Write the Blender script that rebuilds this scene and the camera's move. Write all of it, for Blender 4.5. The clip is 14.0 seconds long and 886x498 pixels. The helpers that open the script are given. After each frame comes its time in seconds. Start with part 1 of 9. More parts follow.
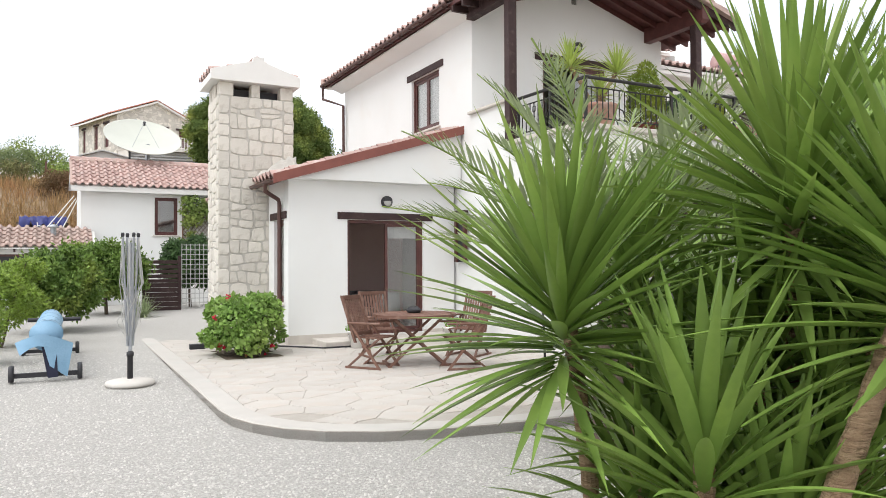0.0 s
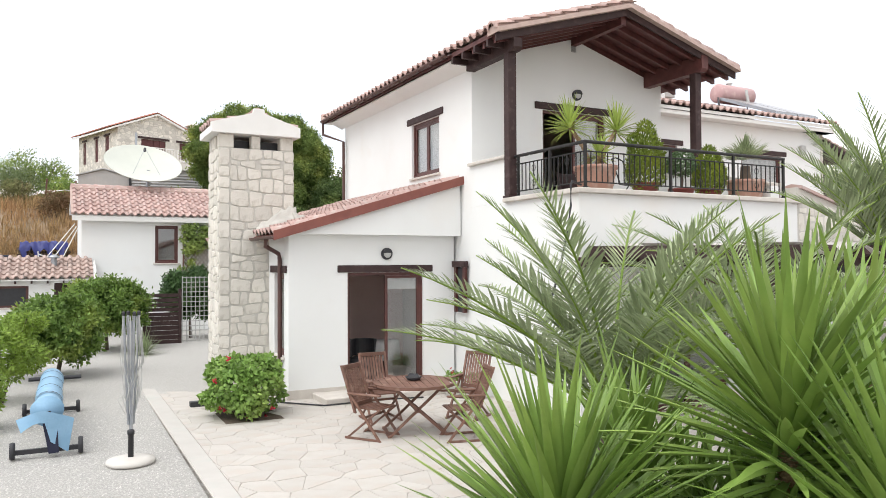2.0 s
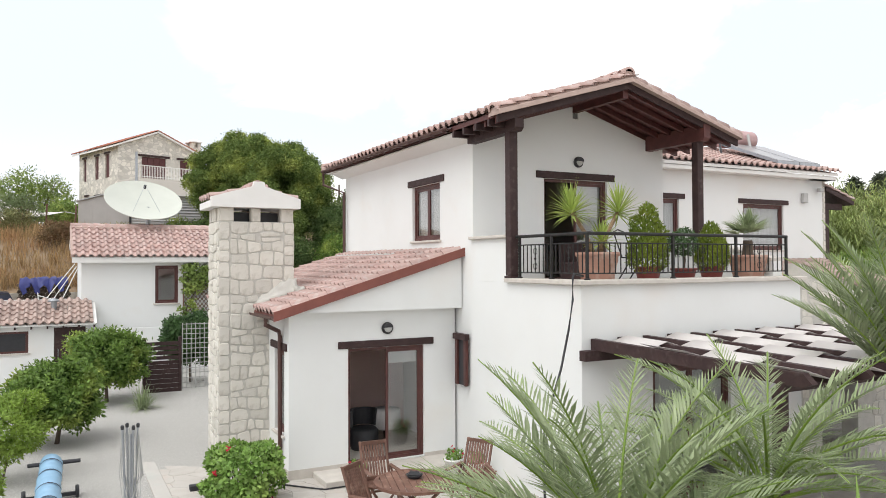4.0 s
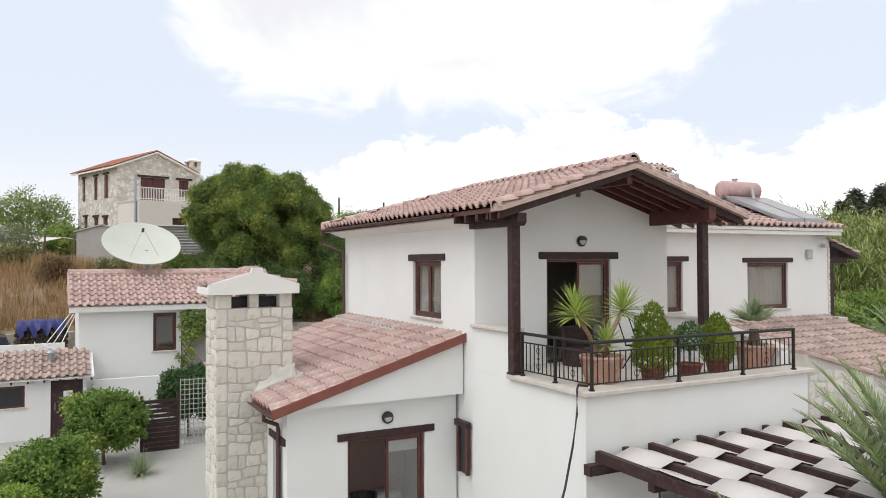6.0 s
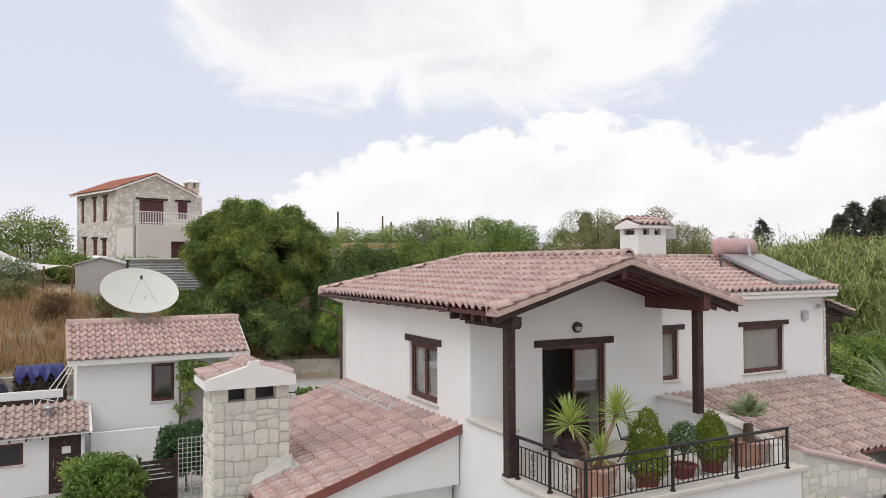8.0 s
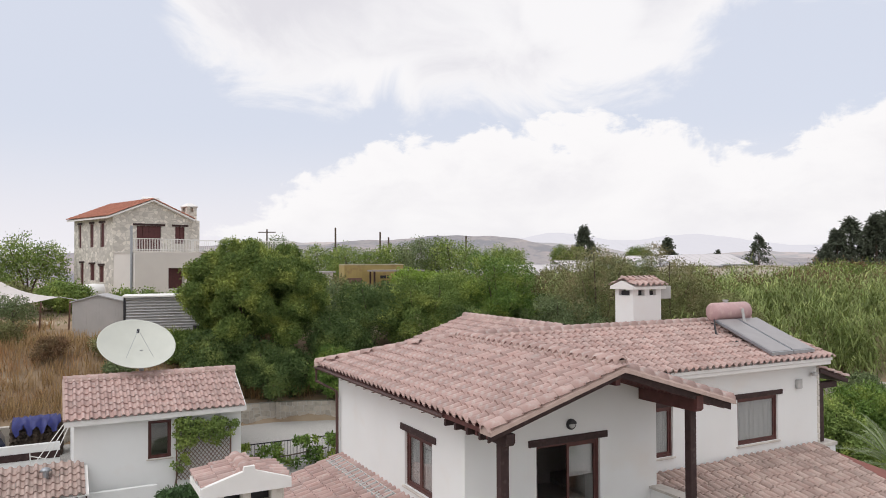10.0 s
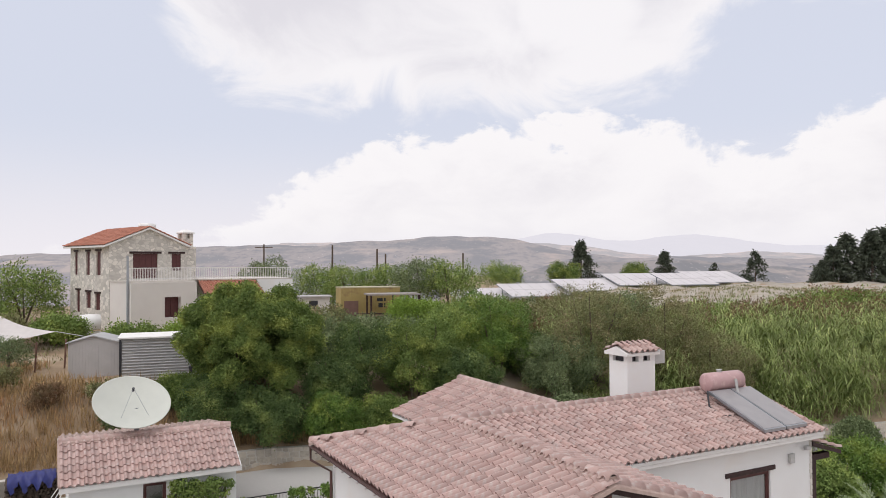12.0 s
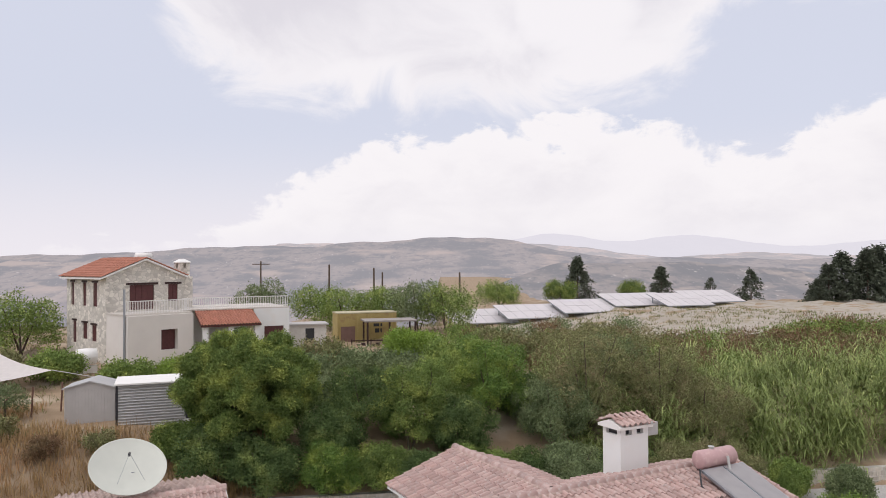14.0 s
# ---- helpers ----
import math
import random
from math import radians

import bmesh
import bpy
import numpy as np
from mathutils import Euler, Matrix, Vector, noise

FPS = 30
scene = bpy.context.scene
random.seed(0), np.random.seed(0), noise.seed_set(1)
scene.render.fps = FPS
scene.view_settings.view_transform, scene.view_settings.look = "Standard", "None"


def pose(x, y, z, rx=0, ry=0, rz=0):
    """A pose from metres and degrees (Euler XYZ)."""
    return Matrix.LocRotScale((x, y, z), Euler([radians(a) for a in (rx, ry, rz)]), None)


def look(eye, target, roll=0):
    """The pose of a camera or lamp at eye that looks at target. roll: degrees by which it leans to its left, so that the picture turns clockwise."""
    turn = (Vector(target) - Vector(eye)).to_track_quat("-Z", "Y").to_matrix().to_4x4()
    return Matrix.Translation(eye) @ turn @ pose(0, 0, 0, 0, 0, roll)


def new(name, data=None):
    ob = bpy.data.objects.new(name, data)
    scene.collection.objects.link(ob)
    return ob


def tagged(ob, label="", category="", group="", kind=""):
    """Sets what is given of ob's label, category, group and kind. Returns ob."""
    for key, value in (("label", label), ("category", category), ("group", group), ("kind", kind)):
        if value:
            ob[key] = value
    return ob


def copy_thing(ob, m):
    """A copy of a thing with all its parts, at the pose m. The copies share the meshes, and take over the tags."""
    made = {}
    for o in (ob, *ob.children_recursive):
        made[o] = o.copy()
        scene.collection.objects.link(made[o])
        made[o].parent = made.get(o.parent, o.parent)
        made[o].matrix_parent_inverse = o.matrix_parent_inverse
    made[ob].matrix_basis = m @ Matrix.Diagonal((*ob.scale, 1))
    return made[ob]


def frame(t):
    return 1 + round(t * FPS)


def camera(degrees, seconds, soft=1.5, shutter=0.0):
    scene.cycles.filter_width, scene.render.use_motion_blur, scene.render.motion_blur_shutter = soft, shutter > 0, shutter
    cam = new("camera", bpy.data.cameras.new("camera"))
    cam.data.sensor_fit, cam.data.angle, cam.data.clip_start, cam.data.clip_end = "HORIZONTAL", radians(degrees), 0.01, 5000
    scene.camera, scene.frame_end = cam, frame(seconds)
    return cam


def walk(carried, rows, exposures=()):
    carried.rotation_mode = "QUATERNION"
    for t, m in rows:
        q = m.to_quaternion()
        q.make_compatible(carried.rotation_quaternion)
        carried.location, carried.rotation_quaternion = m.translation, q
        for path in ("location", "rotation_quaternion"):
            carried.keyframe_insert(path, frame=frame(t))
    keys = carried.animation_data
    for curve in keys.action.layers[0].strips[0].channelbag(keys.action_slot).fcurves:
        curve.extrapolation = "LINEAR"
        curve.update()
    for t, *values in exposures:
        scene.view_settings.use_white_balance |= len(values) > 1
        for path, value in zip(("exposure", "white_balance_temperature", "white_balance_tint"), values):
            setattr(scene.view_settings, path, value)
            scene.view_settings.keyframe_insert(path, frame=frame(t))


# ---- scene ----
cam = camera(62.1, 14.0, soft=0.9)
# seconds, eye (x, y, z), yaw; the gimbal holds pitch and roll
PITCH, ROLL = 1.05, 0.26
ROWS = [
    (0.0, -0.000, 0.000, 1.540, 0.00),
    (0.5, 0.001, -0.025, 1.760, 0.00),
    (1.0, 0.006, -0.022, 1.983, 0.03),
    (1.5, 0.010, -0.030, 2.262, 0.04),
    (2.0, 0.014, -0.047, 2.545, 0.03),
    (2.5, 0.023, -0.043, 2.848, 0.05),
    (3.0, 0.030, -0.048, 3.192, 0.05),
    (5.5, -0.021, 0.160, 5.252, 0.11),
    (6.0, -0.003, 0.201, 5.665, 0.07),
    (6.5, 0.023, 0.199, 6.111, 0.05),
    (7.0, 0.030, 0.184, 6.545, 0.04),
    (7.5, 0.028, 0.152, 6.994, 0.02),
    (8.0, 0.071, 0.097, 7.474, 0.02),
    (10.5, 0.161, -0.043, 10.084, -0.18),
    (11.0, 0.198, -0.061, 10.646, -0.21),
    (11.5, 0.263, -0.075, 11.197, -0.24),
    (12.0, 0.266, -0.125, 11.780, -0.31),
    (12.5, 0.290, -0.199, 12.394, -0.36),
    (13.0, 0.274, -0.248, 13.004, -0.45),
    (13.5, 0.291, -0.296, 13.647, -0.49),
    (14.0, 0.373, -0.324, 14.300, -0.51),
]
walk(cam, [(t, pose(x, y, z, 90 + PITCH, ROLL, yaw)) for t, x, y, z, yaw in ROWS],
     [(0.0, 0.68, 6500, 8), (1.5, 0.74, 6500, 8), (3.0, 0.63, 6500, 7), (5.5, 0.30, 6500, 7), (6.5, 0.19, 6500, 7.5), (8.0, 0.06, 6500, 10), (10.5, 0.0, 6500, 10.5), (14.0, -0.05, 6500, 13.5)])
# ---- sky and light ----
world = bpy.data.worlds.new("sky")
scene.world = world
world.use_nodes = True
SUN_ELEVATION, SUN_TURN = 58.0, 224.0


def build_sky():
    nt = world.node_tree
    nt.nodes.clear()
    N, L = nt.nodes.new, nt.links.new
    out, bg = N("ShaderNodeOutputWorld"), N("ShaderNodeBackground")
    sky = N("ShaderNodeTexSky")
    sky.sky_type, sky.sun_disc = "NISHITA", False
    sky.sun_elevation, sky.sun_rotation = radians(SUN_ELEVATION), radians(SUN_TURN)
    sky.air_density, sky.dust_density, sky.ozone_density = 1.0, 2.5, 1.2
    bg.inputs["Strength"].default_value = 0.1
    co = N("ShaderNodeTexCoord")
    sep = N("ShaderNodeSeparateXYZ")
    L(co.outputs["Generated"], sep.inputs[0])

    def math_node(op, a, b=None, c=None):
        n = N("ShaderNodeMath")
        n.operation = op
        for i, s in enumerate((a, b, c)):
            if s is None:
                continue
            if isinstance(s, (int, float)):
                n.inputs[i].default_value = s
            else:
                L(s, n.inputs[i])
        return n.outputs[0]

    # the way's azimuth (from +y) and elevation, in degrees
    az = math_node("MULTIPLY", math_node("ARCTAN2", sep.outputs[0], sep.outputs[1]), 57.2958)
    el = math_node("MULTIPLY", math_node("ARCSINE", sep.outputs[2]), 57.2958)
    comb = N("ShaderNodeCombineXYZ")
    L(math_node("MULTIPLY", az, 0.1), comb.inputs[0]), L(math_node("MULTIPLY", el, 0.17), comb.inputs[1])
    comb.inputs[2].default_value = 2.3

    def fbm(scale, detail, rough=0.55, distort=0.0):
        n = N("ShaderNodeTexNoise")
        n.inputs["Scale"].default_value, n.inputs["Detail"].default_value = scale, detail
        n.inputs["Roughness"].default_value, n.inputs["Distortion"].default_value = rough, distort
        L(comb.outputs[0], n.inputs["Vector"])
        return n.outputs["Fac"]

    def heap(a, e, wa, we, amount):
        """A soft heap of cloud (or, with a minus, a clear patch) about one way."""
        qa, qe = math_node("DIVIDE", math_node("SUBTRACT", az, a), wa), math_node("DIVIDE", math_node("SUBTRACT", el, e), we)
        r = math_node("ADD", math_node("MULTIPLY", qa, qa), math_node("MULTIPLY", qe, qe))
        return math_node("MULTIPLY", math_node("MAXIMUM", math_node("SUBTRACT", 1.0, r), 0.0), amount)

    def step(x, a, b):
        n = N("ShaderNodeMapRange")
        n.interpolation_type = "SMOOTHSTEP"
        L(x, n.inputs[0])
        n.inputs[1].default_value, n.inputs[2].default_value = a, b
        return n.outputs[0]

    def along_azimuth(stops, lo, hi):
        """An elevation read off along the azimuth, from -32 to 32 degrees."""
        n = N("ShaderNodeValToRGB")
        n.color_ramp.interpolation = "B_SPLINE"
        es = n.color_ramp.elements
        while len(es) < len(stops):
            es.new(0.5)
        for e, (a, v) in zip(es, stops):
            e.position = (a + 32) / 64
            g = (v - lo) / (hi - lo)
            e.color = (g, g, g, 1)
        span = N("ShaderNodeMapRange")
        L(az, span.inputs[0])
        span.inputs[1].default_value, span.inputs[2].default_value = -32, 32
        L(span.outputs[0], n.inputs[0])
        sep_c = N("ShaderNodeSeparateColor")
        L(n.outputs[0], sep_c.inputs[0])
        return math_node("MULTIPLY_ADD", sep_c.outputs[0], hi - lo, lo)

    def total(*terms):
        out_s = terms[0]
        for t in terms[1:]:
            out_s = math_node("ADD", out_s, t)
        return out_s

    puffs, swell, wisps = fbm(2.3, 12.0, 0.6, 0.3), fbm(0.5, 5.0), fbm(1.0, 10.0, 0.62, 0.8)
    billow = math_node("MULTIPLY", math_node("SUBTRACT", puffs, 0.5), 10.0)
    soft_edge = math_node("MULTIPLY", math_node("SUBTRACT", wisps, 0.5), 13.0)
    # a bank of heaped cloud over the hills, sharp above and dissolving in haze below
    over_low = total(along_azimuth(CLOUD_TOPS, 0, 14), math_node("MULTIPLY", el, -1.0), billow)
    low_cover = math_node("MULTIPLY", step(over_low, -0.45, 0.75), step(el, -1.0, 3.5))
    # a broad grey sheet above, with ragged lower edges
    over_high = total(el, math_node("MULTIPLY", along_azimuth(CLOUD_BASES, 8, 26), -1.0), soft_edge)
    high_cover = step(over_high, -1.6, 2.4)
    far_round = math_node("MULTIPLY", step(math_node("ABSOLUTE", az), 34.0, 60.0), step(total(swell, math_node("MULTIPLY", wisps, 0.5)), 0.6, 0.85))
    cover = math_node("MAXIMUM", math_node("MAXIMUM", low_cover, math_node("MULTIPLY", high_cover, 0.92)), far_round)
    depth = step(over_high, 0.6, 6.5)
    patches = total(math_node("MULTIPLY", math_node("SUBTRACT", fbm(1.0, 7.0, 0.55, 0.4), 0.5), 1.7), 0.38, *[heap(*row) for row in SKY_GREY])
    grey = math_node("MULTIPLY", math_node("MAXIMUM", depth, math_node("MULTIPLY", step(over_low, 0.8, 6.0), 0.6)), step(patches, 0.0, 0.85))

    def mixed(f, a, b):
        n = N("ShaderNodeMix")
        n.data_type = "RGBA"
        for key, s in (("Factor", f), ("A", a), ("B", b)):
            if isinstance(s, tuple):
                n.inputs[key].default_value = (*s, 1)
            elif isinstance(s, float):
                n.inputs[key].default_value = s
            else:
                L(s, n.inputs[key])
        return n.outputs["Result"]

    blue = mixed(0.86, sky.outputs[0], (7.5, 7.9, 9.0))
    low = mixed(step(el, 11.0, 0.0), blue, (8.7, 8.5, 8.9))
    cloud = mixed(grey, (9.6, 9.45, 9.5), (7.7, 7.55, 7.95))
    L(mixed(cover, low, cloud), bg.inputs["Color"]), L(bg.outputs[0], out.inputs[0])


# tops of the heaped clouds, lower edge of the grey sheet: azimuth and elevation in degrees
CLOUD_TOPS = [(-32, 0), (-19, 1.0), (-14, 4.5), (-11.5, 6.8), (-9.5, 6.6), (-6, 8.6), (-3, 9.4), (0, 9.0), (4, 10.9), (9, 10.8), (14, 10.6), (18, 9.2), (22, 7.4), (26, 7.4), (29, 10.5), (32, 12.0)]
CLOUD_BASES = [(-32, 25), (-23, 23), (-20, 16), (-15, 13.2), (-9, 12.2), (-2, 12.0), (4, 11.4), (10, 11.6), (16, 12.2), (19, 14.5), (21, 17.6), (26, 18.6), (32, 19.0)]
# greyer and brighter parts of the sheet: azimuth, elevation, half-widths, weight
SKY_GREY = [(-14, 18, 9, 5.5, 0.35), (1, 14.5, 6, 3.4, 0.5), (-5, 13.2, 5, 2.6, -0.7), (11, 19, 5, 4.0, -0.8), (14, 13.5, 7, 3.0, -0.7), (5, 6.5, 12, 2.4, 0.3)]
build_sky()
sun_lamp = bpy.data.lights.new("sun", "SUN")
sun_lamp.energy, sun_lamp.angle, sun_lamp.color = 1.5, radians(50), (1.0, 0.985, 0.97)
sun = new("sun", sun_lamp)
sun.matrix_world = look((0, 0, 60), Vector((0, 0, 60)) - Vector((math.sin(radians(SUN_TURN)) * math.cos(radians(SUN_ELEVATION)),
                                                              math.cos(radians(SUN_TURN)) * math.cos(radians(SUN_ELEVATION)), math.sin(radians(SUN_ELEVATION)))))


# ---- materials ----
def material(name, base, other=None, scale=6.0, fine=60.0, rough=0.75, bump=0.15, metal=0.0, spots=None, spot_scale=1.2, spot_amount=0.5, piece=0.0,
             island=0.0, translucent=0.0, coat=0.0, stretch=(1, 1, 1), spec=0.4):
    """A surface of two colours mixed by coarse and fine noise, with relief; spots: a third colour in patches, worn
    except on leaves;
    piece or island: how far single pieces differ in brightness."""
    m = bpy.data.materials.new(name)
    m.use_nodes = True
    nt = m.node_tree
    N, L = nt.nodes.new, nt.links.new
    bsdf = nt.nodes["Principled BSDF"]
    other = other or tuple(c * 0.8 for c in base)
    co, mp = N("ShaderNodeTexCoord"), N("ShaderNodeMapping")
    mp.inputs["Scale"].default_value = stretch
    L(co.outputs["Object"], mp.inputs[0])

    def tex(s, detail=4.0):
        n = N("ShaderNodeTexNoise")
        n.inputs["Scale"].default_value, n.inputs["Detail"].default_value = s, detail
        L(mp.outputs[0], n.inputs["Vector"])
        return n.outputs["Fac"]

    def mixed(f, a, b, kind="MIX"):
        n = N("ShaderNodeMix")
        n.data_type, n.blend_type = "RGBA", kind
        for key, s in (("Factor", f), ("A", a), ("B", b)):
            if isinstance(s, (int, float)):
                n.inputs[key].default_value = s
            elif isinstance(s, tuple):
                n.inputs[key].default_value = (*s, 1)
            else:
                L(s, n.inputs[key])
        return n.outputs["Result"]

    def ramp(s, a, b):
        n = N("ShaderNodeMapRange")
        L(s, n.inputs[0])
        n.inputs[1].default_value, n.inputs[2].default_value = a, b
        return n.outputs[0]

    coarse, small = tex(scale), tex(fine, 3.0)
    col = mixed(ramp(coarse, 0.32, 0.68), base, other)
    col = mixed(ramp(small, 0.3, 0.7), col, mixed(0.35, col, other))
    if spots:
        col = mixed(ramp(tex(spot_scale, 7.0), 0.62 - 0.2 * spot_amount, 0.78 - 0.1 * spot_amount), col, spots)
    if piece or island:
        src = N("ShaderNodeObjectInfo").outputs["Random"] if piece else N("ShaderNodeNewGeometry").outputs["Random Per Island"]
        hsv = N("ShaderNodeHueSaturation")
        amount = piece or island
        n = N("ShaderNodeMapRange")
        L(src, n.inputs[0])
        n.inputs[3].default_value, n.inputs[4].default_value = 1 - amount, 1 + amount
        L(n.outputs[0], hsv.inputs["Value"])
        L(col, hsv.inputs["Color"])
        col = hsv.outputs[0]
    L(col, bsdf.inputs["Base Color"])
    bsdf.inputs["Roughness"].default_value, bsdf.inputs["Metallic"].default_value = rough, metal
    bsdf.inputs["Coat Weight"].default_value = coat
    bsdf.inputs["Specular IOR Level"].default_value = spec
    if bump:
        b = N("ShaderNodeBump")
        b.inputs["Strength"].default_value, b.inputs["Distance"].default_value = min(1.0, bump * 2), 0.01 + bump * 0.02
        L(mixed(0.5, coarse, small), b.inputs["Height"])
        L(b.outputs[0], bsdf.inputs["Normal"])
    if translucent:
        t, mx = N("ShaderNodeBsdfTranslucent"), N("ShaderNodeMixShader")
        L(col, t.inputs["Color"])
        mx.inputs[0].default_value = translucent
        out = nt.nodes["Material Output"]
        L(bsdf.outputs[0], mx.inputs[1]), L(t.outputs[0], mx.inputs[2]), L(mx.outputs[0], out.inputs["Surface"])
    return m


def glass_material():
    m = bpy.data.materials.new("window_glass")
    m.use_nodes = True
    nt = m.node_tree
    N, L = nt.nodes.new, nt.links.new
    nt.nodes.remove(nt.nodes["Principled BSDF"])
    edge, power, scaled = N("ShaderNodeLayerWeight"), N("ShaderNodeMath"), N("ShaderNodeMath")
    clear, gloss, mx = N("ShaderNodeBsdfTransparent"), N("ShaderNodeBsdfGlossy"), N("ShaderNodeMixShader")
    edge.inputs["Blend"].default_value = 0.5
    power.operation, power.inputs[1].default_value = "POWER", 4.0
    scaled.operation, scaled.inputs[1].default_value, scaled.inputs[2].default_value = "MULTIPLY_ADD", 0.8, 0.11
    clear.inputs["Color"].default_value = (0.90, 0.91, 0.91, 1)
    gloss.inputs["Roughness"].default_value = 0.02
    L(edge.outputs["Facing"], power.inputs[0]), L(power.outputs[0], scaled.inputs[0])
    L(scaled.outputs[0], mx.inputs[0]), L(clear.outputs[0], mx.inputs[1]), L(gloss.outputs[0], mx.inputs[2])
    L(mx.outputs[0], nt.nodes["Material Output"].inputs["Surface"])
    return m


def rubble_material(name, stone, joint, scale, bump=0.5):
    """Rubble masonry too far off for single stones."""
    m = bpy.data.materials.new(name)
    m.use_nodes = True
    nt = m.node_tree
    N, L = nt.nodes.new, nt.links.new
    bsdf = nt.nodes["Principled BSDF"]
    co = N("ShaderNodeTexCoord")
    cells, edge = N("ShaderNodeTexVoronoi"), N("ShaderNodeTexVoronoi")
    edge.feature = "DISTANCE_TO_EDGE"
    mp = N("ShaderNodeMapping")
    mp.inputs["Scale"].default_value = (1, 1, 1.45)
    L(co.outputs["Object"], mp.inputs[0])
    for n in (cells, edge):
        n.inputs["Scale"].default_value = scale
        L(mp.outputs[0], n.inputs["Vector"])
    line = N("ShaderNodeMapRange")
    L(edge.outputs["Distance"], line.inputs[0])
    line.inputs[1].default_value, line.inputs[2].default_value = 0.02, 0.09
    hsv, mix = N("ShaderNodeHueSaturation"), N("ShaderNodeMix")
    sep = N("ShaderNodeSeparateColor")
    L(cells.outputs["Color"], sep.inputs[0])
    v = N("ShaderNodeMapRange")
    L(sep.outputs[0], v.inputs[0])
    v.inputs[3].default_value, v.inputs[4].default_value = 0.72, 1.18
    hsv.inputs["Color"].default_value = (*stone, 1)
    L(v.outputs[0], hsv.inputs["Value"])
    mix.data_type = "RGBA"
    mix.inputs["A"].default_value = (*joint, 1)
    L(line.outputs[0], mix.inputs["Factor"]), L(hsv.outputs[0], mix.inputs["B"])
    L(mix.outputs["Result"], bsdf.inputs["Base Color"])
    bsdf.inputs["Roughness"].default_value = 0.9
    b = N("ShaderNodeBump")
    b.inputs["Strength"].default_value, b.inputs["Distance"].default_value = bump, 0.05
    L(line.outputs[0], b.inputs["Height"]), L(b.outputs[0], bsdf.inputs["Normal"])
    return m


def hill_material(name, field, shrub, tan, haze, amount, strength=1.0):
    """The hazy distance, a plain backdrop that glows with the air before it: scrub, terraced fields and bare tan patches."""
    m = bpy.data.materials.new(name)
    m.use_nodes = True
    nt = m.node_tree
    N, L = nt.nodes.new, nt.links.new
    bsdf, out = nt.nodes["Principled BSDF"], nt.nodes["Material Output"]
    co = N("ShaderNodeTexCoord")

    def tex(s, detail, stretch, rough=0.6):
        mp, n = N("ShaderNodeMapping"), N("ShaderNodeTexNoise")
        mp.inputs["Scale"].default_value = stretch
        n.inputs["Scale"].default_value, n.inputs["Detail"].default_value, n.inputs["Roughness"].default_value = s, detail, rough
        L(co.outputs["Object"], mp.inputs[0]), L(mp.outputs[0], n.inputs["Vector"])
        return n.outputs["Fac"]

    def mixed(f, lo, hi, a, b):
        r, x = N("ShaderNodeMapRange"), N("ShaderNodeMix")
        L(f, r.inputs[0])
        r.inputs[1].default_value, r.inputs[2].default_value = lo, hi
        x.data_type = "RGBA"
        L(r.outputs[0], x.inputs["Factor"])
        for key, s in (("A", a), ("B", b)):
            if isinstance(s, tuple):
                x.inputs[key].default_value = (*s, 1)
            else:
                L(s, x.inputs[key])
        return x.outputs["Result"]

    col = mixed(tex(0.008, 9.0, (1, 0.4, 5)), 0.46, 0.56, field, shrub)
    col = mixed(tex(0.05, 8.0, (1, 0.3, 3.5), 0.7), 0.50, 0.62, col, shrub)
    col = mixed(tex(0.005, 6.0, (1, 0.4, 7)), 0.56, 0.64, col, tan)
    col = mixed(tex(0.16, 3.0, (1, 0.2, 1.6)), 0.66, 0.70, col, (0.75, 0.68, 0.6))
    L(col, bsdf.inputs["Base Color"])
    bsdf.inputs["Roughness"].default_value = 1.0
    # haze put into the colour: pale bluish emission mixed over the slopes
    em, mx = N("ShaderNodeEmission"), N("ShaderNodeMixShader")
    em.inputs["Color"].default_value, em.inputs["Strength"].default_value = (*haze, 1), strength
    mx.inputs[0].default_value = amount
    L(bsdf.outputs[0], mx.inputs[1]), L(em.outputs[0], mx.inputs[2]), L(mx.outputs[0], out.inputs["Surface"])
    return m


STUCCO = material("white_stucco", (0.78, 0.79, 0.785), (0.75, 0.755, 0.745), 0.9, 90, 0.9, 0.10, spots=(0.75, 0.73, 0.70), spot_scale=0.7, spot_amount=0.3)
TRIM_WHITE = material("white_painted_render", (0.80, 0.79, 0.77), (0.74, 0.73, 0.71), 2.0, 70, 0.85, 0.08)
MARBLE = material("pale_coping_stone", (0.62, 0.58, 0.53), (0.52, 0.48, 0.44), 5, 60, 0.6, 0.08)
TILE = material("terracotta_tile", (0.41, 0.27, 0.242), (0.455, 0.34, 0.312), 2.5, 55, 0.9, 0.2, spots=(0.48, 0.41, 0.385), spot_scale=9, spot_amount=0.4, piece=0.15)
TILE_BULK = material("terracotta_tile_joined", (0.41, 0.27, 0.242), (0.455, 0.34, 0.312), 2.5, 55, 0.9, 0.2, spots=(0.48, 0.41, 0.385), spot_scale=9, spot_amount=0.4, island=0.15)
TILE_OLD = material("faded_terracotta_tile", (0.355, 0.25, 0.22), (0.415, 0.33, 0.295), 3, 55, 0.9, 0.2, spots=(0.33, 0.26, 0.23), spot_scale=4, spot_amount=0.5, island=0.18)
MORTAR = material("pale_roof_mortar", (0.46, 0.35, 0.31), (0.38, 0.28, 0.245), 8, 70, 0.95, 0.3)
WOOD = material("dark_brown_stained_wood", (0.060, 0.035, 0.034), (0.038, 0.022, 0.022), 6, 80, 0.6, 0.2, spots=(0.085, 0.058, 0.056), spot_scale=8, spot_amount=0.3, spec=0.25)
WOOD_RED = material("reddish_brown_stained_wood", (0.125, 0.042, 0.038), (0.08, 0.028, 0.026), 6, 80, 0.55, 0.15)
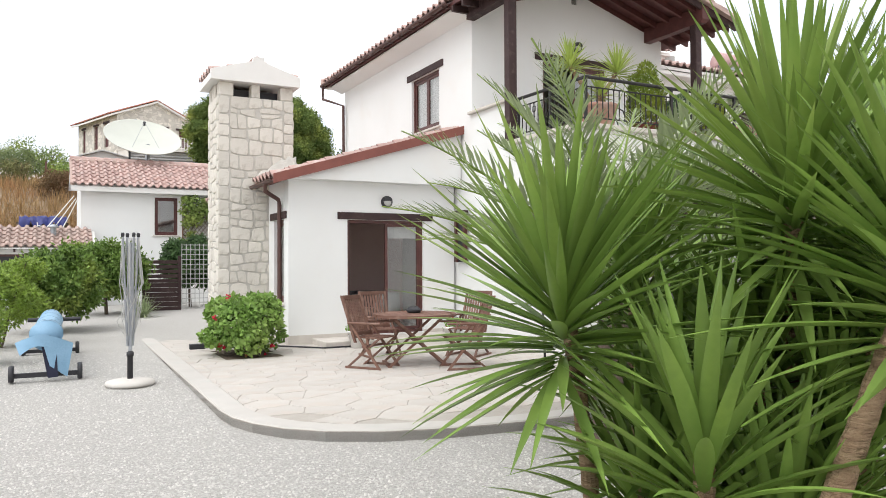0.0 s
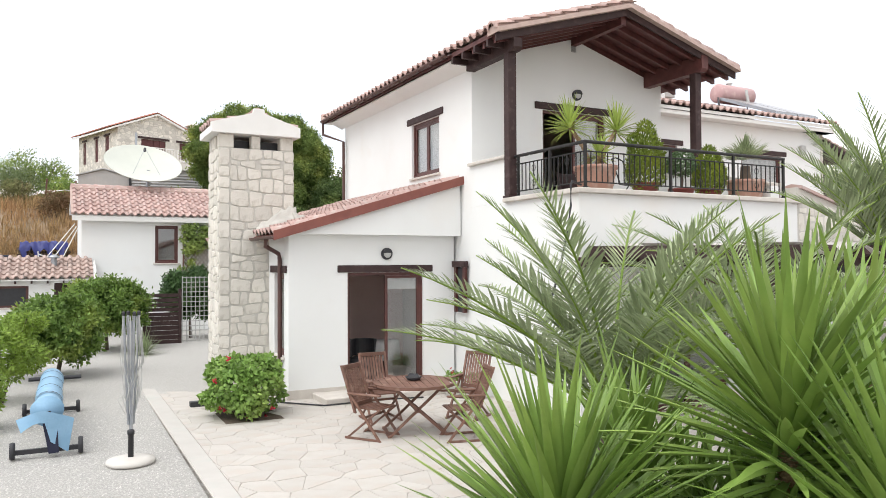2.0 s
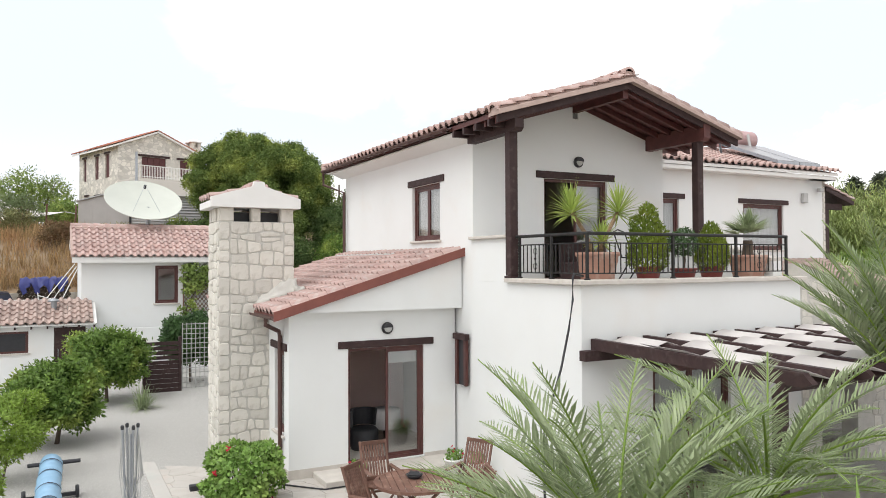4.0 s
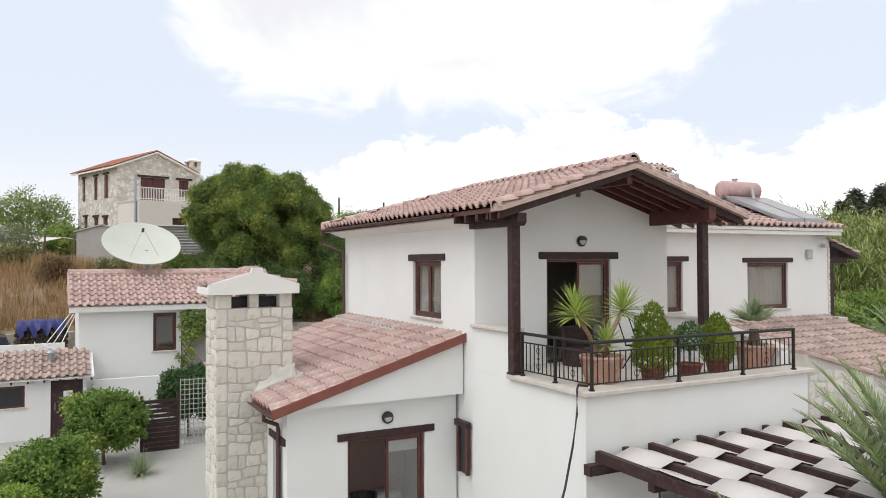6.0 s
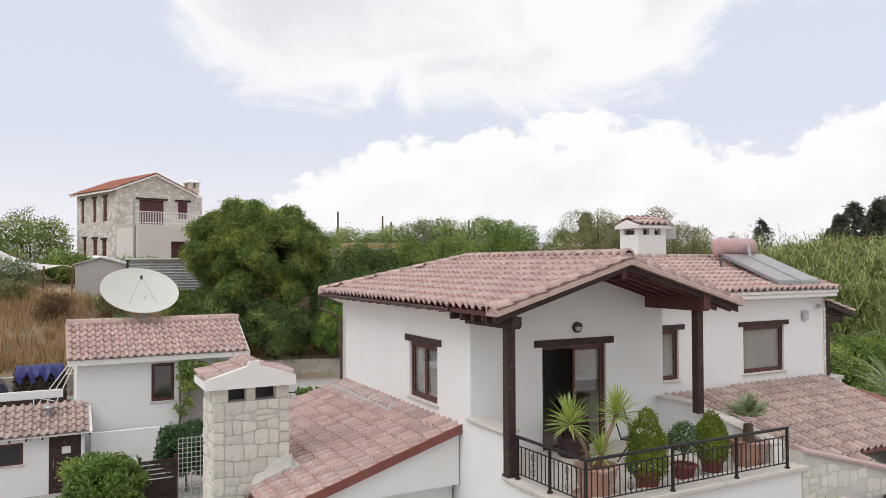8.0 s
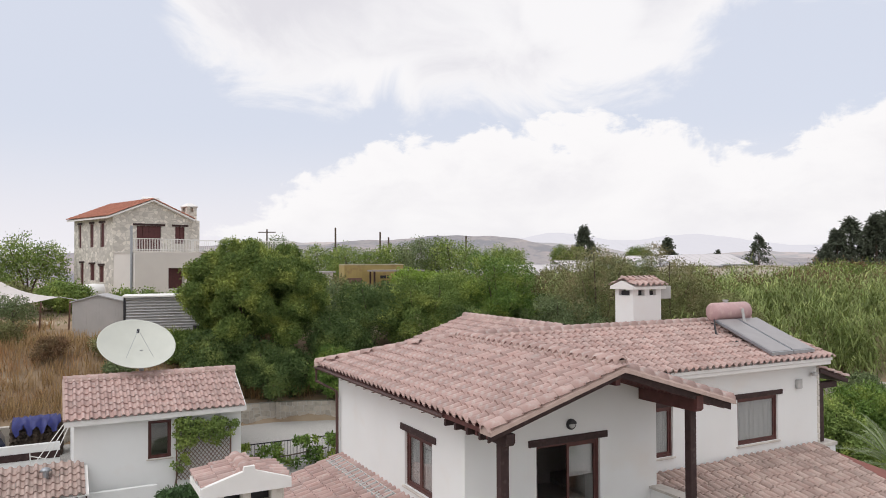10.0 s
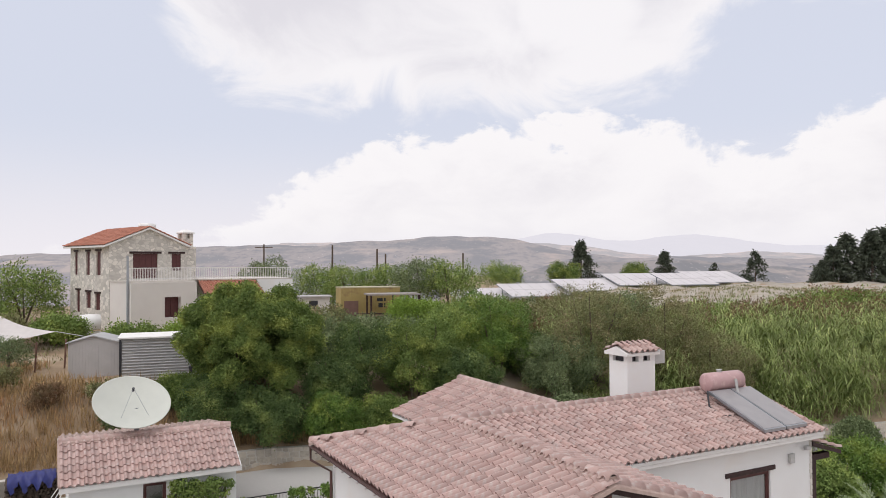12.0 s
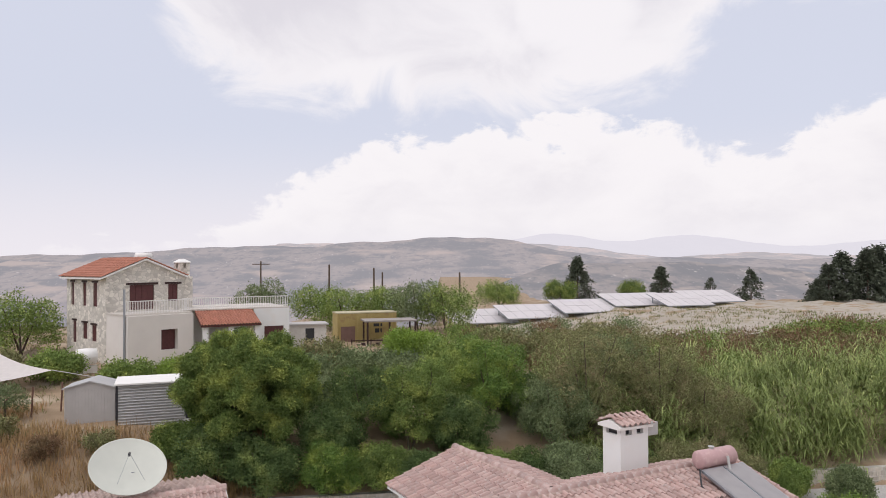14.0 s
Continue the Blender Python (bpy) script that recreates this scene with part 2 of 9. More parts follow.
RAKE = material("red_brown_painted_rake", (0.24, 0.085, 0.065), (0.19, 0.065, 0.052), 4, 60, 0.6, 0.1)
GUTTER = material("brown_gutter_metal", (0.10, 0.05, 0.042), (0.075, 0.037, 0.032), 5, 60, 0.45, 0.05)
FRAME = material("brown_window_frame", (0.115, 0.042, 0.036), (0.075, 0.029, 0.026), 7, 80, 0.45, 0.08)
IRON = material("black_wrought_iron", (0.022, 0.022, 0.024), (0.04, 0.038, 0.036), 20, 120, 0.5, 0.1, metal=0.5)
STONE = material("pale_limestone_block", (0.69, 0.66, 0.605), (0.63, 0.60, 0.54), 7, 55, 0.92, 0.5, spots=(0.50, 0.465, 0.41), spot_scale=7, spot_amount=0.35, piece=0.10)
STONE_BULK = material("pale_limestone_rubble", (0.55, 0.50, 0.43), (0.45, 0.41, 0.35), 7, 55, 0.92, 0.5, spots=(0.36, 0.33, 0.28), spot_scale=4, spot_amount=0.4, island=0.16)
JOINT = material("grey_lime_mortar", (0.58, 0.555, 0.515), (0.51, 0.49, 0.45), 9, 80, 0.95, 0.4)
BED = material("grey_brown_mortar_bed", (0.42, 0.39, 0.355), (0.37, 0.34, 0.305), 9, 80, 0.95, 0.4)
FLAG = material("pale_flagstone", (0.50, 0.475, 0.445), (0.455, 0.42, 0.385), 3, 45, 0.8, 0.2, spots=(0.49, 0.43, 0.385), spot_scale=2.2, spot_amount=0.4, piece=0.045)
FLAG_BULK = material("pale_flagstone_joined", (0.50, 0.475, 0.445), (0.455, 0.42, 0.385), 3, 45, 0.8, 0.2, spots=(0.49, 0.43, 0.385), spot_scale=2.2, spot_amount=0.4, island=0.045)
KERB = material("smooth_pale_kerb", (0.50, 0.478, 0.45), (0.46, 0.438, 0.412), 3, 60, 0.85, 0.1, spots=(0.43, 0.44, 0.415), spot_scale=2, spot_amount=0.3)
WALL_PINK = material("warm_interior_wall", (0.62, 0.47, 0.44), (0.57, 0.43, 0.40), 2, 50, 0.9, 0.05)
BEIGE = material("beige_render", (0.70, 0.665, 0.625), (0.65, 0.615, 0.58), 0.8, 50, 0.9, 0.1)
CONCRETE = material("pale_concrete", (0.60, 0.575, 0.54), (0.53, 0.505, 0.47), 4, 60, 0.9, 0.2)
GRAVEL = material("white_gravel", (0.52, 0.505, 0.48), (0.35, 0.338, 0.32), 55, 130, 0.95, 0.9, spots=(0.64, 0.625, 0.60), spot_scale=40, spot_amount=0.6)
PEBBLE = material("white_gravel_stones", (0.585, 0.57, 0.545), (0.49, 0.475, 0.45), 30, 90, 0.9, 0.2, island=0.24)
EARTH = material("dry_earth", (0.34, 0.25, 0.165), (0.25, 0.18, 0.115), 0.9, 12, 0.98, 0.6, spots=(0.44, 0.37, 0.28), spot_scale=0.35, spot_amount=0.6)
SAND = material("pale_sandy_bank", (0.42, 0.38, 0.33), (0.34, 0.30, 0.25), 0.6, 9, 0.98, 0.6, spots=(0.27, 0.23, 0.14), spot_scale=0.9, spot_amount=0.5)
SOIL = material("dark_planting_soil", (0.12, 0.09, 0.065), (0.075, 0.056, 0.04), 14, 70, 0.98, 0.7)
GLASS = glass_material()
CURTAIN = material("pale_curtain", (0.74, 0.73, 0.72), (0.62, 0.61, 0.60), 3, 60, 0.9, 0.1, translucent=0.3, stretch=(8, 8, 0.4))
PLASTER_IN = material("interior_plaster", (0.55, 0.50, 0.45), (0.50, 0.455, 0.41), 2, 50, 0.9, 0.05)
FABRIC = material("cream_shade_canvas", (0.72, 0.68, 0.66), (0.66, 0.62, 0.605), 3, 110, 0.85, 0.1, translucent=0.2)
TEAK = material("weathered_teak", (0.20, 0.105, 0.075), (0.135, 0.07, 0.052), 5, 60, 0.6, 0.25, spots=(0.27, 0.17, 0.13), spot_scale=6, spot_amount=0.4, piece=0.12)
TERRA_POT = material("terracotta_pot", (0.42, 0.25, 0.19), (0.36, 0.20, 0.15), 5, 60, 0.9, 0.2, spots=(0.52, 0.40, 0.34), spot_scale=4, spot_amount=0.5)
POT_RED = material("dark_red_plastic_pot", (0.20, 0.045, 0.035), (0.15, 0.035, 0.03), 5, 60, 0.5, 0.05)
BLUE = material("pale_blue_pool_cover", (0.27, 0.45, 0.62), (0.20, 0.36, 0.52), 4, 40, 0.5, 0.25)
DARKBLUE = material("dark_blue_strap", (0.02, 0.022, 0.05), None, 9, 70, 0.7, 0.1)
PLASTIC_DARK = material("dark_grey_plastic", (0.035, 0.035, 0.04), None, 12, 90, 0.5, 0.05)
PLASTIC_GREY = material("light_grey_plastic", (0.48, 0.48, 0.47), (0.42, 0.42, 0.41), 6, 80, 0.6, 0.08)
ALU = material("brushed_aluminium", (0.42, 0.44, 0.47), (0.34, 0.36, 0.39), 14, 120, 0.38, 0.05, metal=0.7)
DISH = material("off_white_dish_enamel", (0.54, 0.555, 0.50), (0.50, 0.515, 0.465), 1.5, 60, 0.5, 0.04, spots=(0.50, 0.52, 0.47), spot_scale=3, spot_amount=0.25)
TANK = material("pink_painted_tank", (0.50, 0.325, 0.325), (0.45, 0.29, 0.29), 4, 60, 0.5, 0.05, spots=(0.58, 0.42, 0.40), spot_scale=5, spot_amount=0.4)
PANEL = material("solar_collector_glass", (0.30, 0.285, 0.29), (0.26, 0.25, 0.255), 3, 50, 0.35, 0.03, coat=0.2)
PV = material("photovoltaic_glass", (0.60, 0.57, 0.58), (0.54, 0.51, 0.52), 0.6, 8, 0.4, 0.02)
METAL_SHED = material("galvanised_sheet", (0.50, 0.50, 0.50), (0.42, 0.42, 0.43), 1.2, 40, 0.5, 0.06, metal=0.3)
SHED_GREY = material("pale_grey_shed_panel", (0.46, 0.44, 0.43), (0.40, 0.385, 0.375), 1.5, 40, 0.7, 0.06)
RUBBLE = rubble_material("far_limestone_masonry", (0.67, 0.635, 0.575), (0.53, 0.50, 0.455), 2.6)
TILE_FAR = material("orange_clay_roof", (0.45, 0.20, 0.14), (0.38, 0.17, 0.12), 2, 30, 0.9, 0.3, island=0.12)
SHUTTER = material("maroon_wood_shutter", (0.11, 0.035, 0.035), (0.08, 0.026, 0.027), 6, 50, 0.6, 0.1)
BARK = material("grey_brown_bark", (0.14, 0.105, 0.08), (0.085, 0.065, 0.05), 9, 40, 0.95, 0.8, stretch=(1, 1, 0.3))
YUCCA_BARK = material("ringed_yucca_trunk", (0.42, 0.30, 0.19), (0.22, 0.14, 0.085), 14, 50, 0.95, 0.9, stretch=(1, 1, 5))


def leaf_material(name, a, b, spots=None, island=0.3, translucent=0.3, rough=0.5, spec=0.3):
    # spots: young growth; on trees and shrubs also lit clumps put into the colour
    return material(name, a, b, 2.2, 30, rough, 0.0, spots=spots, spot_scale=0.9, spot_amount=0.6, island=island, piece=0.0 if island else 0.22, translucent=translucent, spec=spec)


YUCCA = leaf_material("yucca_leaf", (0.235, 0.345, 0.075), (0.15, 0.245, 0.055), (0.34, 0.43, 0.115), 0.0, 0.15, 0.36)
YUCCA_LIGHT = leaf_material("pale_yucca_leaf", (0.42, 0.50, 0.13), (0.33, 0.43, 0.11), None, 0.2, 0.3, 0.4)
PALM = leaf_material("grey_green_palm_leaf", (0.335, 0.395, 0.225), (0.25, 0.31, 0.165), (0.42, 0.46, 0.30), 0.25, 0.3, 0.45)
CITRUS = leaf_material("citrus_leaf", (0.19, 0.29, 0.06), (0.095, 0.17, 0.04), (0.40, 0.46, 0.10), 0.3, 0.2, 0.5, 0.25)
LIME = leaf_material("yellow_green_shrub_leaf", (0.304, 0.418, 0.074), (0.209, 0.314, 0.062), None, 0.3, 0.35, 0.5)
GERANIUM = leaf_material("geranium_leaf", (0.27, 0.41, 0.10), (0.17, 0.29, 0.07), (0.38, 0.49, 0.14), 0.35, 0.3, 0.5)
CAROB = leaf_material("dark_tree_leaf", (0.19, 0.255, 0.07), (0.095, 0.145, 0.042), (0.41, 0.46, 0.115), 0.3, 0.07, 0.7, 0.12)
SHRUB = leaf_material("shrub_leaf", (0.235, 0.315, 0.09), (0.13, 0.195, 0.055), (0.42, 0.49, 0.13), 0.3, 0.08, 0.7, 0.12)
OLIVE = leaf_material("grey_olive_leaf", (0.20, 0.25, 0.12), (0.13, 0.17, 0.08), (0.30, 0.35, 0.17), 0.3, 0.07, 0.7, 0.15)
SCRUB = leaf_material("brownish_scrub_leaf", (0.255, 0.275, 0.11), (0.175, 0.17, 0.085), (0.34, 0.26, 0.16), 0.35, 0.07, 0.7, 0.12)
MYRTLE = leaf_material("dark_myrtle_leaf", (0.12, 0.175, 0.06), (0.07, 0.11, 0.04), (0.27, 0.33, 0.10), 0.3, 0.05, 0.7, 0.12)
RUST = leaf_material("rust_scrub_leaf", (0.25, 0.15, 0.09), (0.17, 0.13, 0.07), (0.33, 0.17, 0.11), 0.3, 0.15, 0.7, 0.12)
REED = leaf_material("giant_reed_leaf", (0.33, 0.39, 0.145), (0.20, 0.26, 0.085), (0.46, 0.49, 0.20), 0.35, 0.2, 0.6, 0.2)
DRY = leaf_material("dry_grass", (0.46, 0.33, 0.17), (0.34, 0.23, 0.115), (0.42, 0.25, 0.13), 0.35, 0.3, 0.7)
CONIFER = leaf_material("dark_conifer", (0.10, 0.118, 0.078), (0.068, 0.082, 0.058), None, 0.4, 0.1, 0.6)
BLACKLEAF = leaf_material("dark_box_leaf", (0.085, 0.16, 0.05), (0.055, 0.10, 0.04), None, 0.35, 0.2, 0.5)
THUJA = leaf_material("golden_thuja", (0.29, 0.34, 0.04), (0.11, 0.175, 0.03), None, 0.35, 0.3, 0.6)
RED = material("red_petals", (0.55, 0.015, 0.03), (0.42, 0.01, 0.05), 20, 60, 0.6, 0.0, island=0.25)
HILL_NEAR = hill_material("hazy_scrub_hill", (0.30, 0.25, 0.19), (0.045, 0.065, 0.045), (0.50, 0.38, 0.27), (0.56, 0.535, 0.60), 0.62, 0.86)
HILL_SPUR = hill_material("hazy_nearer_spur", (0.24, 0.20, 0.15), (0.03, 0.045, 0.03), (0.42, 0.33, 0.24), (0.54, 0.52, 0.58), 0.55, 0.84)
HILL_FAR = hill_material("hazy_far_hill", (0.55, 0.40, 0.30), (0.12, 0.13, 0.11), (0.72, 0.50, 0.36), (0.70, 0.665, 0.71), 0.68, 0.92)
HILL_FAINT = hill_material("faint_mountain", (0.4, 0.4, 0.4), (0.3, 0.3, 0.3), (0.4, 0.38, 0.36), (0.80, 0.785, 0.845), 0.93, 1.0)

# ---- building blocks ----
TURN = 27.77
HM = pose(-2.75, 13.13, 0, 0, 0, TURN)


def at(u, v, z=0.0, turn=0.0):
    """A pose in the villa's own plan: u along its front, v into the plot."""
    return HM @ pose(u, v, z, 0, 0, turn)


class Geo:
    """Gathers one mesh."""

    def __init__(self):
        self.v, self.f = [], []

    def poly(self, points):
        n = len(self.v)
        self.v += [tuple(p) for p in points]
        self.f.append(tuple(range(n, n + len(points))))
        return self

    def box(self, x0, y0, z0, x1, y1, z1, m=None, chamfer=0.0):
        if chamfer:
            c = chamfer
            ring = lambda z, i: [(x0 + i, y0 + c, z), (x0 + c, y0 + i, z), (x1 - c, y0 + i, z), (x1 - i, y0 + c, z), (x1 - i, y1 - c, z), (x1 - c, y1 - i, z), (x0 + c, y1 - i, z), (x0 + i, y1 - c, z)]
            rings = [ring(z0, c * 0.7), ring(z0 + c, 0), ring(z1 - c, 0), ring(z1, c * 0.7)]
            return self.loft(rings, m=m)
        p = [(x, y, z) for z in (z0, z1) for x, y in ((x0, y0), (x1, y0), (x1, y1), (x0, y1))]
        if m is not None:
            p = [m @ Vector(q) for q in p]
        n = len(self.v)
        self.v += [tuple(q) for q in p]
        self.f += [tuple(n + i for i in q) for q in ((0, 3, 2, 1), (4, 5, 6, 7), (0, 1, 5, 4), (1, 2, 6, 5), (2, 3, 7, 6), (3, 0, 4, 7))]
        return self

    def loft(self, rings, cap=True, closed=True, m=None):
        n, k = len(self.v), len(rings[0])
        for r in rings:
            self.v += [tuple(m @ Vector(q)) if m is not None else tuple(q) for q in r]
        for i in range(len(rings) - 1):
            for j in range(k if closed else k - 1):
                a, b = n + i * k + j, n + i * k + (j + 1) % k
                self.f.append((a, b, b + k, a + k))
        if cap:
            self.f.append(tuple(n + j for j in reversed(range(k))))
            self.f.append(tuple(n + (len(rings) - 1) * k + j for j in range(k)))
        return self

    def tube(self, path, radius, sides=8, cap=True):
        path = [Vector(p) for p in path]
        radii = radius if isinstance(radius, (list, tuple)) else [radius] * len(path)
        rings = []
        for i, p in enumerate(path):
            d = (path[min(i + 1, len(path) - 1)] - path[max(i - 1, 0)]).normalized()
            a = d.cross(Vector((0, 0, 1)) if abs(d.z) < 0.95 else Vector((1, 0, 0))).normalized()
            b = d.cross(a)
            rings.append([p + (a * math.cos(t) + b * math.sin(t)) * radii[i] for t in (2 * math.pi * j / sides for j in range(sides))])
        return self.loft(rings, cap)

    def lathe(self, profile, sides=16, m=None):
        return self.loft([[(r * math.cos(2 * math.pi * j / sides), r * math.sin(2 * math.pi * j / sides), z) for j in range(sides)] for r, z in profile], m=m)

    def prism(self, outline, d0, d1, plane="xz"):
        """An outline in a plane, given depth along the third axis."""
        put = {"xz": lambda a, b, d: (a, d, b), "yz": lambda a, b, d: (d, a, b), "xy": lambda a, b, d: (a, b, d)}[plane]
        return self.loft([[put(a, b, d0) for a, b in outline], [put(a, b, d1) for a, b in outline]])

    def mesh(self, name):
        me = bpy.data.meshes.new(name)
        me.from_pydata(self.v, [], self.f)
        bm = bmesh.new()
        bm.from_mesh(me)
        bmesh.ops.recalc_face_normals(bm, faces=bm.faces)
        bm.to_mesh(me)
        bm.free()
        return me


def thing(name, label, category, m=None, group="", kind=""):
    ob = new(name)
    ob.empty_display_size = 0.2
    ob.matrix_basis = m if m is not None else Matrix()
    return tagged(ob, label, category, group, kind)


def part(name, geo, mat, parent=None, label="", smooth=False, m=None):
    """One mesh object under a thing or under a part."""
    me = geo.mesh(name) if isinstance(geo, Geo) else geo
    if mat is not None and not me.materials:
        me.materials.append(mat)
    if smooth:
        me.shade_smooth()
    ob = new(name, me)
    ob.parent = parent
    if m is not None:
        ob.matrix_basis = m
    return tagged(ob, label)


def solid(name, geo, mat, label, category, m=None, group="", kind="", smooth=False):
    """A thing that is one mesh."""
    ob = part(name, geo, mat, None, "", smooth, m)
    return tagged(ob, label, category, group, kind)


def array_mesh(name, verts, quads, mat, smooth=False):
    """A mesh from arrays of corners and four-sided (or three-sided) faces."""
    verts, quads = np.asarray(verts, np.float32).reshape(-1, 3), np.asarray(quads, np.int32)
    me = bpy.data.meshes.new(name)
    k = quads.shape[1]
    me.vertices.add(len(verts))
    me.vertices.foreach_set("co", verts.ravel())
    me.loops.add(quads.size)
    me.loops.foreach_set("vertex_index", quads.ravel())
    me.polygons.add(len(quads))
    me.polygons.foreach_set("loop_start", np.arange(0, quads.size, k, dtype=np.int32))
    me.update(calc_edges=True)
    me.validate()
    me.materials.append(mat)
    if smooth:
        me.shade_smooth()
    return me


def wall_geo(profile, holes, d0, d1, plane="xz"):
    """A wall of real thickness with openings: profile is ((a, top), ...) from end to end over base 0 or ((a, base, top), ...);
    holes are (a0, b0, a1, b1)."""
    profile = [p if len(p) == 3 else (p[0], 0.0, p[1]) for p in profile]
    put = {"xz": lambda a, b, d: (a, d, b), "yz": lambda a, b, d: (d, a, b)}[plane]
    cuts = sorted({p[0] for p in profile} | {h[0] for h in holes} | {h[2] for h in holes})
    g = Geo()

    def span(a):
        for p, q in zip(profile, profile[1:]):
            if p[0] <= a <= q[0]:
                k = (a - p[0]) / max(q[0] - p[0], 1e-9)
                return p[1] + k * (q[1] - p[1]), p[2] + k * (q[2] - p[2])
        return profile[-1][1:]

    for a, b in zip(cuts, cuts[1:]):
        mid = (a + b) / 2
        gaps = sorted((h[1], h[3]) for h in holes if h[0] < mid < h[2])
        (la, ta), (lb, tb) = span(a + 1e-6), span(b - 1e-6)
        lows, highs = [(la, lb)] + [(t, t) for _, t in gaps], [(s, s) for s, _ in gaps] + [(ta, tb)]
        for (l0, l1), (h0, h1) in zip(lows, highs):
            if h0 - l0 < 1e-4 and h1 - l1 < 1e-4:
                continue
            for d in (d0, d1):
                g.poly([put(a, l0, d), put(b, l1, d), put(b, h1, d), put(a, h0, d)])
        g.poly([put(a, ta, d0), put(b, tb, d0), put(b, tb, d1), put(a, ta, d1)])
        g.poly([put(a, la, d0), put(b, lb, d0), put(b, lb, d1), put(a, la, d1)])
    for a, b, c, d in holes:
        g.poly([put(a, b, d0), put(c, b, d0), put(c, b, d1), put(a, b, d1)])
        g.poly([put(a, d, d0), put(c, d, d0), put(c, d, d1), put(a, d, d1)])
        g.poly([put(a, b, d0), put(a, d, d0), put(a, d, d1), put(a, b, d1)])
        g.poly([put(c, b, d0), put(c, d, d0), put(c, d, d1), put(c, b, d1)])
    for p in (profile[0], profile[-1]):
        g.poly([put(p[0], p[1], d0), put(p[0], p[2], d0), put(p[0], p[2], d1), put(p[0], p[1], d1)])
    return g


def wall_mesh(name, profile, holes, d0, d1, plane="xz"):
    g = wall_geo(profile, holes, d0, d1, plane)
    me = bpy.data.meshes.new(name)
    me.from_pydata(g.v, [], g.f)
    bm = bmesh.new()
    bm.from_mesh(me)
    bmesh.ops.remove_doubles(bm, verts=bm.verts, dist=0.0005)
    bmesh.ops.recalc_face_normals(bm, faces=bm.faces)
    bm.to_mesh(me)
    bm.free()
    return me


# ---- ground ----
def smooth(a, b, x):
    t = np.clip((x - a) / (b - a), 0, 1)
    return t * t * (3 - 2 * t)


CT, ST = math.cos(radians(TURN)), math.sin(radians(TURN))


def to_plan(x, y):
    dx, dy = x + 2.75, y - 13.13
    return dx * CT + dy * ST, -dx * ST + dy * CT


def bank_foot(u):
    """Where the retaining wall runs, in the villa's plan."""
    return 22.5 - np.maximum(u - 6.0, 0) * 0.352


def yard_height(y):
    return np.clip(-0.055 + 0.0128 * (y - 6.0), -0.09, 0.14)


def ground_height(x, y):
    x, y = np.asarray(x, float), np.asarray(y, float)
    u, v = to_plan(x, y)
    s = v - bank_foot(u)
    low = yard_height(y) - 0.04
    drive = smooth(-6.2, -2.2, s) * 1.75
    z = low + drive
    rise = 1.0 + smooth(0.2, 6.5, s) * 2.5 + np.clip(s - 6, 0, 24) * 0.055 + smooth(36, 62, u) * smooth(8, 26, s) * 2.0
    z = z + smooth(0.0, 0.5, s) * rise
    z = z - smooth(84, 190, y) * 45 * smooth(10, -8, x)
    z = z - smooth(100, 420, y) * 85 + smooth(500, 1500, y) * 60
    side = smooth(90, 420, np.abs(x - 10))
    z = z - side * 40 * smooth(20, 200, y)
    wob = np.sin(x * 0.9 + 1.3 * np.sin(y * 0.5)) * np.cos(y * 0.7 + np.sin(x * 0.4))
    return z + wob * 0.12 * smooth(0.5, 4, s) + wob * 0.5 * smooth(20, 60, s) * 0.4


def stretch_line(a, b, step, reach_a, reach_b, growth=1.16):
    mid = list(np.arange(a, b, step))
    lo, hi, d = [a], [mid[-1] + step], step
    while lo[-1] > reach_a:
        d *= growth
        lo.append(lo[-1] - d)
    d = step
    while hi[-1] < reach_b:
        d *= growth
        hi.append(hi[-1] + d)
    return np.array(sorted(set(lo[1:] + mid + hi)))


def build_ground():
    xs, ys = stretch_line(-42, 62, 0.7, -2500, 2500), stretch_line(-8, 66, 0.6, -700, 2600)
    X, Y = np.meshgrid(xs, ys)
    Z = ground_height(X, Y)
    n, m = len(xs), len(ys)
    idx = np.arange(n * m).reshape(m, n)
    quads = np.stack([idx[:-1, :-1], idx[:-1, 1:], idx[1:, 1:], idx[1:, :-1]], -1).reshape(-1, 4)
    me = array_mesh("ground", np.stack([X, Y, Z], -1), quads, EARTH, True)
    ob = new("ground", me)
    tagged(ob, "dry brown earth rising in a bank behind the villa", "ground", kind="structure")


def sheet(name, xs, ys, inside, lift, mat, label, category):
    """A thin surfacing laid over the ground where inside(u, v) holds."""
    X, Y = np.meshgrid(xs, ys)
    Z = ground_height(X, Y) + lift
    n, m = len(xs), len(ys)
    idx = np.arange(n * m).reshape(m, n)
    quads = np.stack([idx[:-1, :-1], idx[:-1, 1:], idx[1:, 1:], idx[1:, :-1]], -1).reshape(-1, 4)
    cx, cy = X.ravel()[quads].mean(1), Y.ravel()[quads].mean(1)
    quads = quads[inside(cx, cy)]
    me = array_mesh(name, np.stack([X, Y, Z], -1), quads, mat, True)
    return tagged(new(name, me), label, category, kind="structure")


build_ground()


